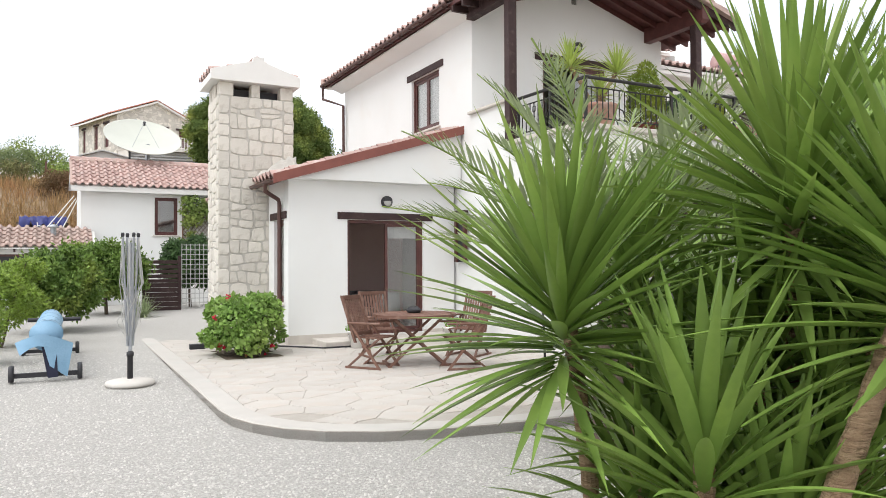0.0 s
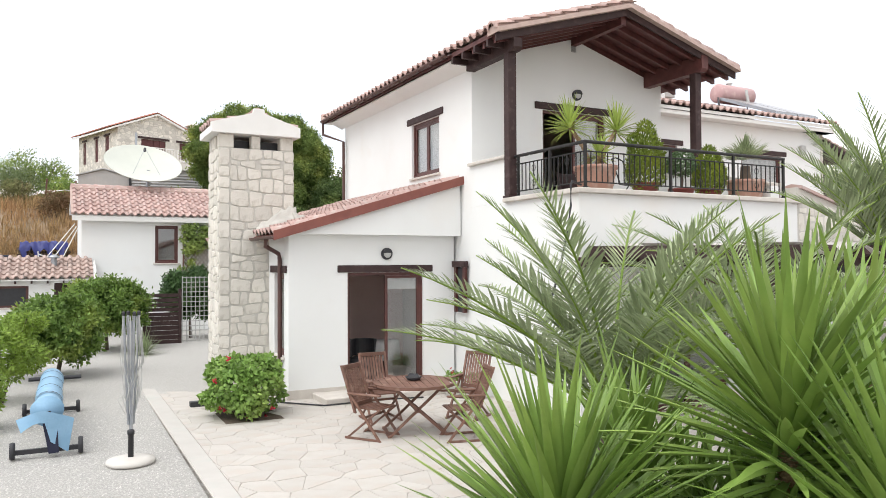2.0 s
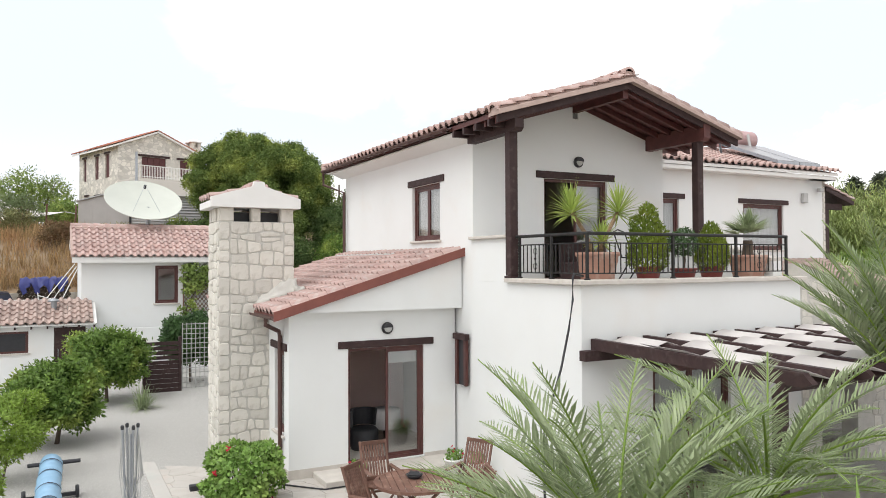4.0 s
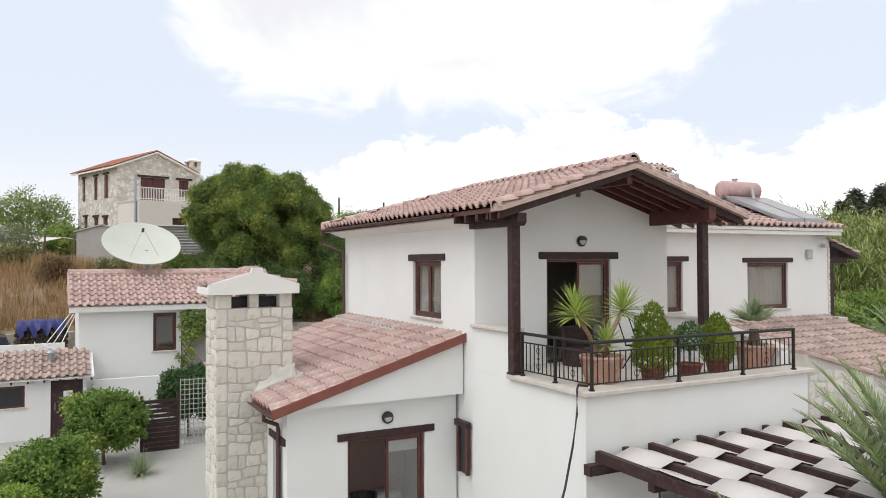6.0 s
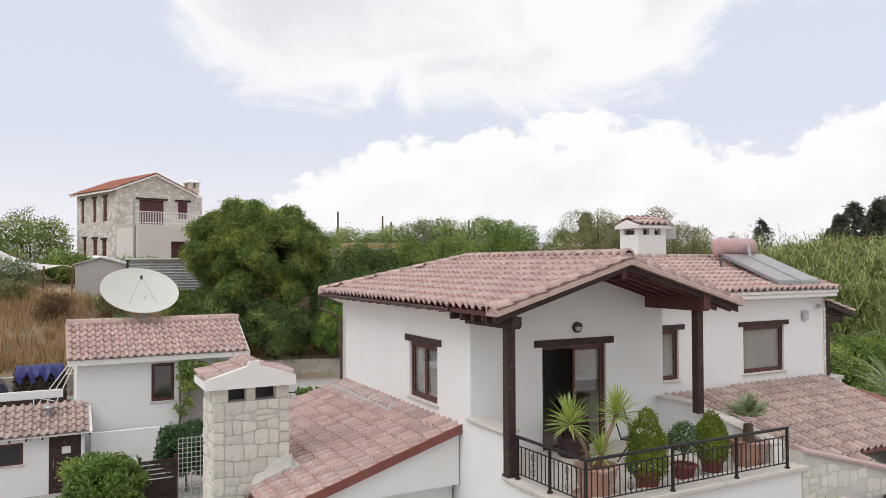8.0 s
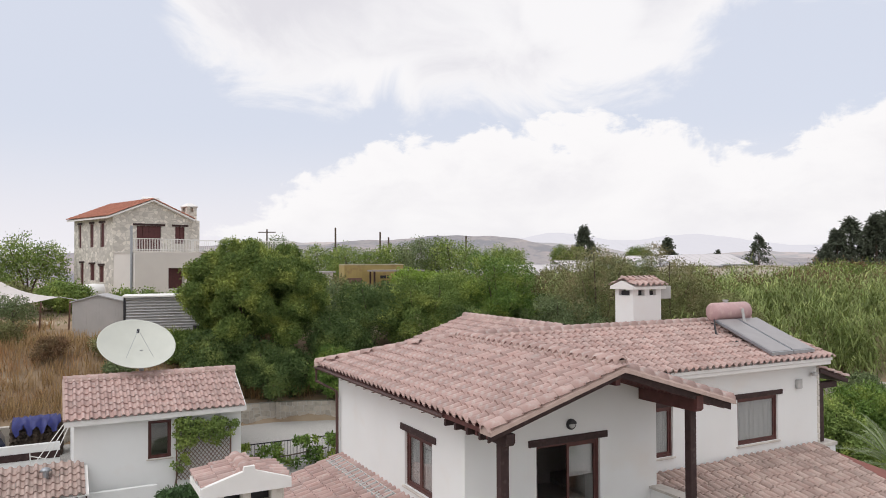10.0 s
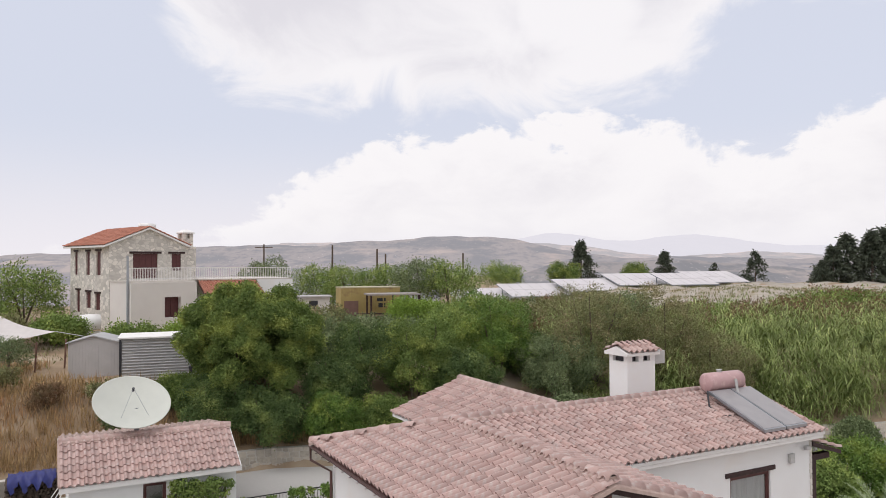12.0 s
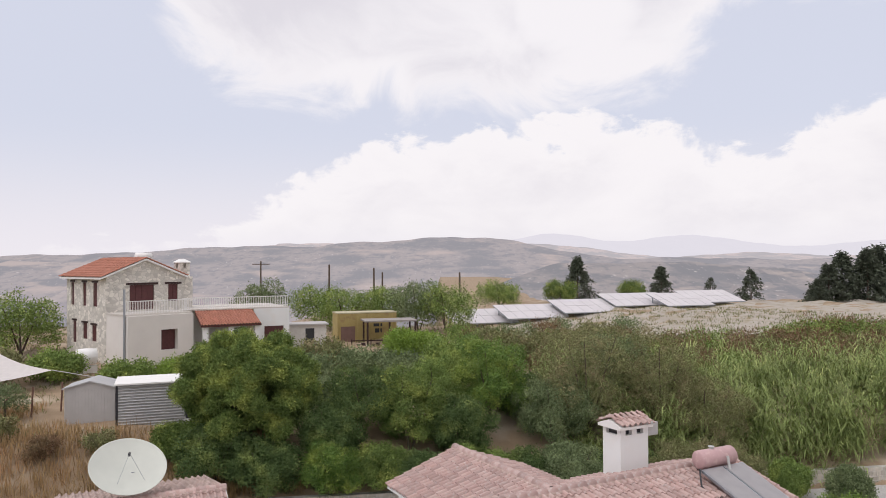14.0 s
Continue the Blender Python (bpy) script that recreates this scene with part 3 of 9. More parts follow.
def build_gravel():
    """The yard's gravel, laid in the villa's own plan up to the foot of the bank."""
    us, ks = np.arange(-15, 40.5, 0.5), np.linspace(0, 1, 110)
    U = np.repeat(us[None], len(ks), 0)
    V = -30 + (bank_foot(U) - 0.3 + 30) * ks[:, None]
    X, Y = -2.75 + U * CT - V * ST, 13.13 + U * ST + V * CT
    n, m = len(us), len(ks)
    idx = np.arange(n * m).reshape(m, n)
    quads = np.stack([idx[:-1, :-1], idx[:-1, 1:], idx[1:, 1:], idx[1:, :-1]], -1).reshape(-1, 4)
    me = array_mesh("gravel_yard", np.stack([X, Y, ground_height(X, Y) + 0.04], -1), quads, GRAVEL, True)
    tagged(new("gravel_yard", me), "pale crushed gravel covering the yard round the villa", "gravel", kind="structure")


build_gravel()


def in_sand(x, y):
    u, v = to_plan(x, y)
    s = v - bank_foot(u)
    return (s > 25 + 1.5 * np.sin(u * 0.35)) & (s < 60) & (u > 38)


sheet("sandy_bank", np.arange(8, 95, 1.0), np.arange(40, 125, 1.0), in_sand, 0.05, SAND, "pale sandy bank of cleared soil above the reeds", "bank")


def hill_range(name, y, x0, x1, crest, base, mat, label, seed, steps=320, depth=0.35):
    """A far ridge: its crest is a sum of swells; its foot lies below the view."""
    rng = np.random.default_rng(seed)
    xs = np.linspace(x0, x1, steps)
    rows = 14
    top = np.array([crest(x) for x in xs])
    rough = sum(a * np.sin(xs * f + p) for a, f, p in ((3, 0.011, 1), (1.6, 0.031, 2), (0.8, 0.083, 4)))
    V = []
    for k in range(rows):
        t = k / (rows - 1)
        V.append(np.stack([xs * (1 + depth * t * 0.2), np.full_like(xs, y * (1 - depth * (1 - t))) + rng.normal(0, 8, steps) * (t < 1), base + (top + rough - base) * t ** 0.8 + rng.normal(0, 1.6, steps) * (0 < t < 1)], -1))
    V = np.concatenate(V)
    idx = np.arange(rows * steps).reshape(rows, steps)
    quads = np.stack([idx[:-1, :-1], idx[:-1, 1:], idx[1:, 1:], idx[1:, :-1]], -1).reshape(-1, 4)
    tagged(new(name, array_mesh(name, V, quads, mat, True)), label, "hill", kind="structure")


def bump_at(x, c, w, h):
    return h * math.exp(-((x - c) / w) ** 2)


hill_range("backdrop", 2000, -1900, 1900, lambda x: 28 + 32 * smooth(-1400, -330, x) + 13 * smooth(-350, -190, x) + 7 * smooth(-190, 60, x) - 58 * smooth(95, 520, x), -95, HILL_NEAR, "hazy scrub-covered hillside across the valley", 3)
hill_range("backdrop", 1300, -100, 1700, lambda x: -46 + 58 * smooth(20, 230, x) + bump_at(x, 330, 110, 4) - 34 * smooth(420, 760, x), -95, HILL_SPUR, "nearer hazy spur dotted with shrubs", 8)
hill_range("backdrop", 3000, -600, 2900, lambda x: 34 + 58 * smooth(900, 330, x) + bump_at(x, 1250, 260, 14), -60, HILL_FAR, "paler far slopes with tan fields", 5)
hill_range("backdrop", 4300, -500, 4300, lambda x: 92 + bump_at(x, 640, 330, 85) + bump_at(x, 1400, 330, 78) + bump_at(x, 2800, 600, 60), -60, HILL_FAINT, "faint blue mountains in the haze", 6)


# ---- patio ----
def voronoi_cells(points, x0, x1, y0, y1):
    """Cells of scattered points within a rectangle, each a list of corners."""
    pts = np.array(points)
    out = []
    for i, p in enumerate(pts):
        d = np.hypot(*(pts - p).T)
        near = [j for j in np.argsort(d)[1:18]]
        poly = [(x0, y0), (x1, y0), (x1, y1), (x0, y1)]
        for j in near:
            q = pts[j]
            mx, my, nx, ny = (p[0] + q[0]) / 2, (p[1] + q[1]) / 2, q[0] - p[0], q[1] - p[1]
            res = []
            for a, b in zip(poly, poly[1:] + poly[:1]):
                da, db = (a[0] - mx) * nx + (a[1] - my) * ny, (b[0] - mx) * nx + (b[1] - my) * ny
                if da <= 0:
                    res.append(a)
                if (da < 0 < db) or (db < 0 < da):
                    k = da / (da - db)
                    res.append((a[0] + k * (b[0] - a[0]), a[1] + k * (b[1] - a[1])))
            poly = res
            if len(poly) < 3:
                break
        out.append(poly if len(poly) >= 3 else None)
    return out


def shrink(poly, gap):
    """The outline drawn in by a joint, corners slightly cut."""
    c = Vector((sum(p[0] for p in poly) / len(poly), sum(p[1] for p in poly) / len(poly)))
    r = []
    for p in poly:
        d = Vector(p) - c
        r.append(c + d * max(0.2, 1 - gap / max(d.length, 1e-3)))
    return [(p.x, p.y) for p in r]


PATIO_Z = 0.05


def patio_outline():
    """Edge of the slab: straight along the gravel, a rounded corner, then a bowed front."""
    edge = [(-2.2, 8.2), (-2.2, -5.2), (-2.16, -5.6), (-2.05, -5.95), (-1.85, -6.3), (-1.55, -6.6), (-1.1, -6.85), (-0.5, -7.02), (0.3, -7.12), (1.2, -7.15), (3.0, -7.1), (7.5, -7.0), (13.0, -7.0), (13.0, -0.2), (3.5, -0.2), (3.5, 8.2)]
    return edge


def inside_outline(p, poly):
    x, y = p
    hit = False
    for (x1, y1), (x2, y2) in zip(poly, poly[1:] + poly[:1]):
        if (y1 > y) != (y2 > y) and x < (x2 - x1) * (y - y1) / (y2 - y1) + x1:
            hit = not hit
    return hit


def build_patio():
    edge = patio_outline()
    patio = thing("patio", "raised patio of pale crazy-paving flagstones with a concrete kerb", "patio", HM, kind="structure")
    part("slab", Geo().prism(edge, -0.5, PATIO_Z - 0.006, "xy"), BED, patio, "mortar bed of the paving")
    border = [i for i in range(0, 12)]
    outline = [Vector(edge[i]) for i in border]
    ring_in = []
    for i, p in enumerate(outline):
        a, b = outline[max(i - 1, 0)], outline[min(i + 1, len(outline) - 1)]
        d = (b - a).normalized()
        ring_in.append(p + Vector((-d.y, d.x)) * 0.26)
    rings = [[(p.x, p.y, -0.5), (p.x, p.y, PATIO_Z - 0.015), (p.x + (q - p).x * 0.08, p.y + (q - p).y * 0.08, PATIO_Z + 0.006), (q.x, q.y, PATIO_Z + 0.006), (q.x, q.y, -0.5)] for p, q in zip(outline, ring_in)]
    part("kerb", Geo().loft(rings), KERB, patio, "smooth pale concrete kerb")
    rng = random.Random(4)
    x0, x1, y0, y1, step = -2.2, 7.0, -7.2, 8.2, 0.40
    pts = []
    y = y0
    while y < y1:
        x = x0 + rng.random() * 0.2
        while x < x1:
            pts.append((x + rng.uniform(-0.17, 0.17), y + rng.uniform(-0.17, 0.17)))
            x += step * rng.uniform(0.75, 1.35)
        y += step * rng.uniform(0.8, 1.15)
    rest = Geo()
    count = 0
    limit = edge[:11] + [(7.0, -7.0), (7.0, -0.2)] + edge[14:]
    for poly in sorted((p for p in voronoi_cells(pts, x0, x1, y0, y1) if p), key=lambda p: p[0][1]):
        cx, cy = sum(p[0] for p in poly) / len(poly), sum(p[1] for p in poly) / len(poly)
        poly = [(max(p[0], -1.93), p[1]) for p in poly]
        if not all(inside_outline(p, limit) for p in shrink(poly, -0.24 if cy < -4.5 else 0.0)):
            continue
        if -1.5 < cx < -0.3 and -1.36 < cy < 0.26:
            continue
        top, mid = shrink(poly, 0.010), shrink(poly, 0.006)
        lift = rng.uniform(-0.001, 0.002)
        g = Geo() if count < 300 else rest
        k = (cx, cy) if count < 300 else (0, 0)
        g.loft([[(x - k[0], y - k[1], -0.03) for x, y in mid], [(x - k[0], y - k[1], -0.003 + lift) for x, y in mid], [(x - k[0], y - k[1], lift) for x, y in top]])
        if count < 300:
            part("flagstone", g, FLAG, patio, m=pose(cx, cy, PATIO_Z))
        count += 1
    if rest.v:
        ob = part("flagstones", rest, FLAG_BULK, patio, "farther flagstones of the paving", m=pose(0, 0, PATIO_Z))
        tagged(ob, kind="stuff")
    return patio


build_patio()


# ---- roofing ----
TILE_W, TILE_L = 0.25, 0.36


def tile_geo():
    g = Geo()
    prof = [(-0.125, 0.0), (-0.110, 0.042), (-0.078, 0.074), (-0.035, 0.076), (-0.004, 0.046), (0.020, 0.006), (0.072, -0.010), (0.125, 0.002)]
    ring = lambda y, z: [(x, y, h + z) for x, h in prof]
    g.loft([ring(0.0, 0.004), ring(0.0, 0.048), ring(0.43, 0.0)], cap=False, closed=False)
    return g


TILE_GEO = tile_geo()
TILE_MESH = TILE_GEO.mesh("tile")
TILE_MESH.materials.append(TILE)
CAP_GEO = Geo().loft([[(r * math.cos(a), y, r * math.sin(a) - 0.02) for a in (math.pi * j / 6 for j in range(7))] for y, r in ((-0.02, 0.105), (-0.02, 0.150), (0.40, 0.125))], cap=False, closed=False)
CAP_MESH = CAP_GEO.mesh("ridge_tile")
CAP_MESH.materials.append(TILE)
CAP_MESH.shade_smooth()


def add_to(geo, piece, m):
    n = len(geo.v)
    geo.v += [tuple(m @ Vector(p)) for p in piece.v]
    geo.f += [tuple(n + i for i in f) for f in piece.f]


def tile_slope(parent, origin, along, up, slope, length, depth, test=None, single=0, mat=None, rng=random.Random(2)):
    """Courses of curved tiles: origin at the eave's end, along and up level unit vectors, slope the rise for each metre."""
    e, s = Vector((*along, 0)), Vector((up[0], up[1], slope)).normalized()
    n = e.cross(s)
    if n.z < 0:
        e = -e
        origin = Vector(origin) - e * length
        n = e.cross(s)
    origin = Vector(origin)
    run = TILE_L / math.sqrt(1 + slope * slope)
    cols, rows = int(length / TILE_W + 0.5), int(depth / run + 0.6)
    rest, made = Geo(), 0
    for j in range(rows):
        for i in range(cols):
            flat = origin + e * ((i + 0.5) * TILE_W) + Vector((*up, 0)) * (j * run + 0.1)
            if test and not test(flat.x, flat.y):
                continue
            p = origin + e * ((i + 0.5) * TILE_W + rng.uniform(-0.006, 0.006)) + s * (j * TILE_L + rng.uniform(-0.012, 0.012)) + n * 0.02
            m = Matrix((e, s, n)).transposed().to_4x4()
            m.translation = p
            m = m @ pose(0, 0, 0, rng.uniform(-0.8, 0.8), rng.uniform(-0.8, 0.8), rng.uniform(-1.2, 1.2))
            if made < single:
                part("tile", TILE_MESH, None, parent, m=m)
                made += 1
            else:
                add_to(rest, TILE_GEO, m)
    if rest.v:
        tagged(part("tiles", rest, mat or TILE_BULK, parent, "joined courses of curved clay tiles"), kind="stuff")


def ridge_caps(parent, a, b, lift=0.02):
    a, b = Vector(a), Vector(b)
    n = max(1, int((b - a).length / 0.36))
    side = (b - a).cross(Vector((0, 0, 1))).normalized() * 0.19
    low = Vector((0, 0, -0.05))
    part("mortar_bed", Geo().loft([[p - side + low * 1.6, p + side + low * 1.6, p + side * 0.92 + low * 0.2, p + side * 0.5 - low * 1.2, p - side * 0.5 - low * 1.2, p - side * 0.92 + low * 0.2] for p in (a, b)]), MORTAR, parent)
    y = (b - a).normalized()
    x = y.cross(Vector((0, 0, 1))).normalized()
    z = x.cross(y)
    for i in range(n):
        m = Matrix((x, y, z)).transposed().to_4x4()
        m.translation = a + (b - a) * (i / n) + z * lift
        part("ridge_tile", CAP_MESH, None, parent, m=m)


def deck(points, thick=0.09):
    """A roof board under the tiles, from its plan corners with heights."""
    return Geo().loft([[(x, y, z - thick) for x, y, z in points], [(x, y, z - 0.005) for x, y, z in points]])


# ---- windows and doors ----
def frame_geo(a0, b0, a1, b1, w, y0, y1):
    """A mitred rectangular frame in one piece."""
    ring = lambda x, z, i, j: [(x, y0, z), (x, y1, z), (x + i * w, y1, z + j * w), (x + i * w, y0, z + j * w)]
    r = [ring(a0, b0, 1, 1), ring(a1, b0, -1, 1), ring(a1, b1, -1, -1), ring(a0, b1, 1, -1)]
    return Geo().loft(r + [r[0]], cap=False)


def casement(parent, name, a0, b0, a1, b1, m, leaves=2, rim=0.06, curtain=0.0, lintel=0.0, sill=True, open_leaf=None):
    """A window or glazed door in its own plane: x along, y inward, z up; the rim stands in the wall's opening."""
    win = part(name, frame_geo(a0, b0, a1, b1, rim, 0.06, 0.13), FRAME, parent, "dark brown framed " + ("door" if "door" in name else "window"), m=m)
    w = (a1 - a0 - 2 * rim) / leaves
    for i in range(leaves):
        x0 = a0 + rim + i * w
        if open_leaf == i:
            continue
        s = 0.055
        z0, z1 = b0 + rim + 0.004, b1 - rim - 0.004
        part("sash", frame_geo(x0 + 0.003, z0, x0 + w - 0.003, z1, s - 0.003, 0.075, 0.115), FRAME, win)
        pane = part("pane", Geo().box(x0 + s, 0.092, z0 + s, x0 + w - s, 0.098, z1 - s), GLASS, win, "clear glass pane")
        pane.visible_shadow = False
    if curtain:
        g = Geo()
        k = 26
        z0, z1 = b0 + 0.05, b1 - 0.08
        xs = [a0 + rim + (a1 - a0 - 2 * rim) * curtain * i / k for i in range(k + 1)]
        row = lambda z: [(x, 0.165 + 0.022 * math.sin(i * 1.9), z) for i, x in enumerate(xs)]
        g.loft([row(z0), row(z1)], cap=False, closed=False)
        part("curtain", g, CURTAIN, win, "pale hanging curtain")
    if sill:
        part("sill", Geo().box(a0 - 0.06, -0.05, b0 - 0.05, a1 + 0.06, 0.055, b0 - 0.002, chamfer=0.008), MARBLE, win, "pale stone sill")
    if lintel:
        part("lintel", Geo().box(a0 - 0.2, -0.035, b1 + 0.005, a1 + 0.2, 0.05, b1 + lintel, chamfer=0.012), WOOD, win, "dark wooden lintel")
    return win


def bulkhead_lamp(x, z, m, label):
    lamp = thing("wall_lamp", label, "wall lamp", m @ pose(x, 0, z, 90, 0, 0), group="round wall lamps")
    part("housing", Geo().lathe([(0.115, 0.0), (0.115, 0.045), (0.10, 0.06), (0.085, 0.062)], 20), PLASTIC_DARK, lamp, "dark grey ring housing", True)
    part("diffuser", Geo().lathe([(0.084, 0.055), (0.075, 0.075), (0.045, 0.088), (0.01, 0.092)], 20), PLASTIC_GREY, lamp, "frosted glass diffuser", True)
    part("hood", Geo().loft([[(0.105 * math.cos(a), 0.105 * math.sin(a), 0.05) for a in (math.pi * i / 10 for i in range(11))], [(0.09 * math.cos(a), 0.02 + 0.08 * math.sin(a), 0.1) for a in (math.pi * i / 10 for i in range(11))]]), PLASTIC_DARK, lamp, "dark hood over the upper half")


# ---- the villa ----
house = thing("house", "two-storey white stucco villa with clay tile roofs and dark wood trim", "house", HM)
EU, RU, SL, EZ = 3.11, 6.06, 0.30, 6.62      # eave, ridge, slope and eave height
EV, RV, BV = 1.20, 4.25, 7.30                # wing front eave, ridge, back eave
RX = 17.25


def build_house():
    T = 0.25
    top = lambda u: EZ + (min(u, 2 * RU - u) - EU) * SL - 0.12
    # side wall with its upper window, gable wall with the balcony door, wing walls
    part("wall", wall_mesh("wall", [(-0.40, 0, 6.50), (6.75, 0, 6.50)], [(0.98, 4.47, 2.35, 5.70)], 3.55, 3.55 + T, "yz"), STUCCO, house, "white stucco side wall")
    part("wall", wall_mesh("wall", [(3.552, 0, top(3.55)), (RU, 0, top(RU)), (8.55, 0, top(8.55))], [(5.25, 3.60, 6.92, 5.72), (6.0, 7.02, 6.14, 7.2)], -0.42, -0.42 + T), STUCCO, house, "white stucco gable wall")
    part("wall", wall_mesh("wall", [(-0.17, 0, 6.4), (1.58, 0, 6.4)], [], 8.30, 8.548, "yz"), STUCCO, house)
    part("wall", wall_mesh("wall", [(8.302, 0, 6.42), (17.1, 0, 6.42)], [(10.40, 4.34, 11.08, 5.66), (13.55, 4.30, 15.25, 5.62)], 1.58, 1.58 + T), STUCCO, house, "white stucco wing wall")
    part("wall", wall_mesh("wall", [(1.832, 0, 6.42), (RV, 0, 7.4), (6.75, 0, 6.42)], [], 16.85, 17.098, "yz"), STUCCO, house)
    part("wall", wall_mesh("wall", [(3.802, 0, 6.5), (16.848, 0, 6.5)], [], 6.5, 6.748), STUCCO, house)
    part("wall", wall_mesh("wall", [(7.2, 0, 6.5), (9.6, 0, 7.25), (12.0, 0, 6.5)], [], 9.6, 9.848), STUCCO, house)
    for u in (7.2, 11.752):
        part("wall", wall_mesh("wall", [(6.752, 0, 6.5), (9.598, 0, 6.5)], [], u, u + 0.248, "yz"), STUCCO, house)
    # lower storey under the balcony
    part("wall", wall_mesh("wall", [(3.50, 0, 3.62), (8.62, 0, 3.62)], [(4.95, 0.05, 6.75, 2.25)], -3.83, -3.58), STUCCO, house, "white stucco wall under the balcony")
    part("wall", wall_mesh("wall", [(-3.578, 0, 3.62), (-0.422, 0, 3.62)], [], 3.502, 3.75, "yz"), STUCCO, house)
    part("wall", wall_mesh("wall", [(-3.578, 0, 3.62), (-0.422, 0, 3.62)], [], 8.37, 8.618, "yz"), STUCCO, house)
    part("floor_slab", Geo().box(3.80, -3.57, 3.40, 8.36, 6.49, 3.58), PLASTER_IN, house, "floor between the storeys")
    part("floor_slab", Geo().box(8.55, 1.84, 3.40, 16.84, 6.49, 3.58), PLASTER_IN, house)
    part("partition", Geo().box(3.81, 3.3, 3.6, 8.29, 3.4, 6.4), PLASTER_IN, house, "inner partition wall")
    part("partition", Geo().box(8.56, 4.1, 3.6, 16.8, 4.2, 6.4), PLASTER_IN, house)
    # upper windows and the balcony door
    side = pose(3.55, 3.33, 0, 0, 0, -90)
    casement(house, "window", 0.98, 4.47, 2.35, 5.70, side, 2, lintel=0.15, curtain=0.95)
    front = pose(0, -0.42, 0)
    door = casement(house, "balcony_door", 5.25, 3.60, 6.92, 5.72, front, 2, lintel=0.15, sill=False, open_leaf=0, curtain=0.0)
    part("roller_blind", Geo().box(6.16, 0.135, 4.95, 6.84, 0.145, 5.64), CURTAIN, door, "half-lowered white blind")
    wing = pose(0, 1.58, 0)
    casement(house, "window", 10.40, 4.34, 11.08, 5.66, wing, 1, lintel=0.14, curtain=1.0)
    casement(house, "window", 13.55, 4.30, 15.25, 5.62, wing, 1, lintel=0.14, curtain=1.0)
    casement(house, "patio_door", 4.95, 0.05, 6.75, 2.25, pose(0, -3.83, 0), 2, lintel=0.14, sill=False)
    g = Geo()
    for i in range(5):
        for j in range(6):
            g.box(6.005 + 0.027 * i, -0.425, 7.025 + 0.029 * j, 6.012 + 0.027 * i, -0.40, 7.05 + 0.029 * j)
    part("vent_grille", g, PLASTIC_GREY, house, "perforated clay vent high in the gable")
    part("vent_backing", Geo().box(6.0, -0.38, 7.02, 6.14, -0.37, 7.2), PLASTIC_DARK, house)

    # balcony: coping, side parapets
    part("coping", Geo().box(3.42, -3.92, 3.622, 8.72, -3.45, 3.70, chamfer=0.012).box(3.42, -3.448, 3.622, 3.82, -1.72, 3.70, chamfer=0.012), MARBLE, house, "pale stone coping round the balcony")
    part("balcony_floor", Geo().box(3.76, -3.44, 3.585, 8.36, -0.44, 3.615), MARBLE, house)
    part("parapet", Geo().box(3.502, -1.70, 3.622, 3.75, -0.424, 4.42), STUCCO, house, "low white parapet beside the porch")
    part("parapet_cap", Geo().box(3.43, -1.76, 4.422, 3.80, -0.424, 4.48, chamfer=0.012), MARBLE, house, "stone cap of the parapet")
    # stepped parapet on the wing side
    steps = [(-0.424, 4.42), (-1.5, 4.42), (-1.52, 4.30), (-2.1, 4.28), (-3.45, 3.98)]
    part("parapet", Geo().loft([[(8.372, v, 3.622), (8.616, v, 3.622), (8.616, v, z), (8.372, v, z)] for v, z in steps]), STUCCO, house, "stepped white parapet beside the low roof")
    part("parapet_cap", Geo().loft([[(8.32, v, z + 0.004), (8.67, v, z + 0.004), (8.67, v, z + 0.06), (8.32, v, z + 0.06)] for v, z in steps]), MARBLE, house)

    # roof planes
    roof = part("roof", deck([(EU, -2.05, EZ), (RU, -2.05, EZ + (RU - EU) * SL), (RU, RV, EZ + (RU - EU) * SL), (EU, BV, EZ)]), WOOD_RED, house, "clay tile roof on dark boards")
    zr = EZ + (RU - EU) * SL
    part("roof_board", deck([(RU + 0.002, -2.05, zr), (9.01, -2.05, EZ), (9.01, EV, EZ), (RU + 0.002, RV, zr)]), WOOD_RED, roof)
    part("roof_board", deck([(RU, RV - 0.002, zr), (9.01, EV, EZ), (RX, EV, EZ), (RX, RV - 0.002, zr)]), TRIM_WHITE, roof)
    part("roof_board", deck([(EU, BV, EZ), (RU, RV + 0.002, zr), (RX, RV + 0.002, zr), (RX, BV, EZ)]), TRIM_WHITE, roof)
    zb = zr + 0.04
    part("roof_board", deck([(6.85, 7.0, EZ), (9.55, 4.3, zb), (9.55, 10.0, zb), (6.85, 10.0, EZ)]), TRIM_WHITE, roof)
    part("roof_board", deck([(9.552, 4.3, zb), (12.25, 7.0, EZ), (12.25, 10.0, EZ), (9.552, 10.0, zb)]), TRIM_WHITE, roof)
    tile_slope(roof, (EU - 0.04, BV, EZ), (0, -1), (1, 0), SL, BV + 2.09, RU - EU, lambda u, v: v < BV - (u - EU) + 0.1, 190)
    tile_slope(roof, (9.05, -2.09, EZ), (0, 1), (-1, 0), SL, RV + 2.1, 9.01 - RU, lambda u, v: v < EV + (9.01 - u) * (RV - EV) / (9.01 - RU) + 0.1)
    tile_slope(roof, (RU, EV - 0.05, EZ), (1, 0), (0, 1), SL * (RU - EU) / (RV - EV), RX - RU + 0.03, RV - EV, lambda u, v: u > 9.01 - (v - EV) * (9.01 - RU) / (RV - EV) - 0.1)
    tile_slope(roof, (EU, BV + 0.05, EZ), (1, 0), (0, -1), SL, RX - EU + 0.03, BV - RV, lambda u, v: (u > EU + (BV - v) - 0.1) and not (6.85 + (7.0 - v) < u < 12.25 - (7.0 - v) and v > 4.3))
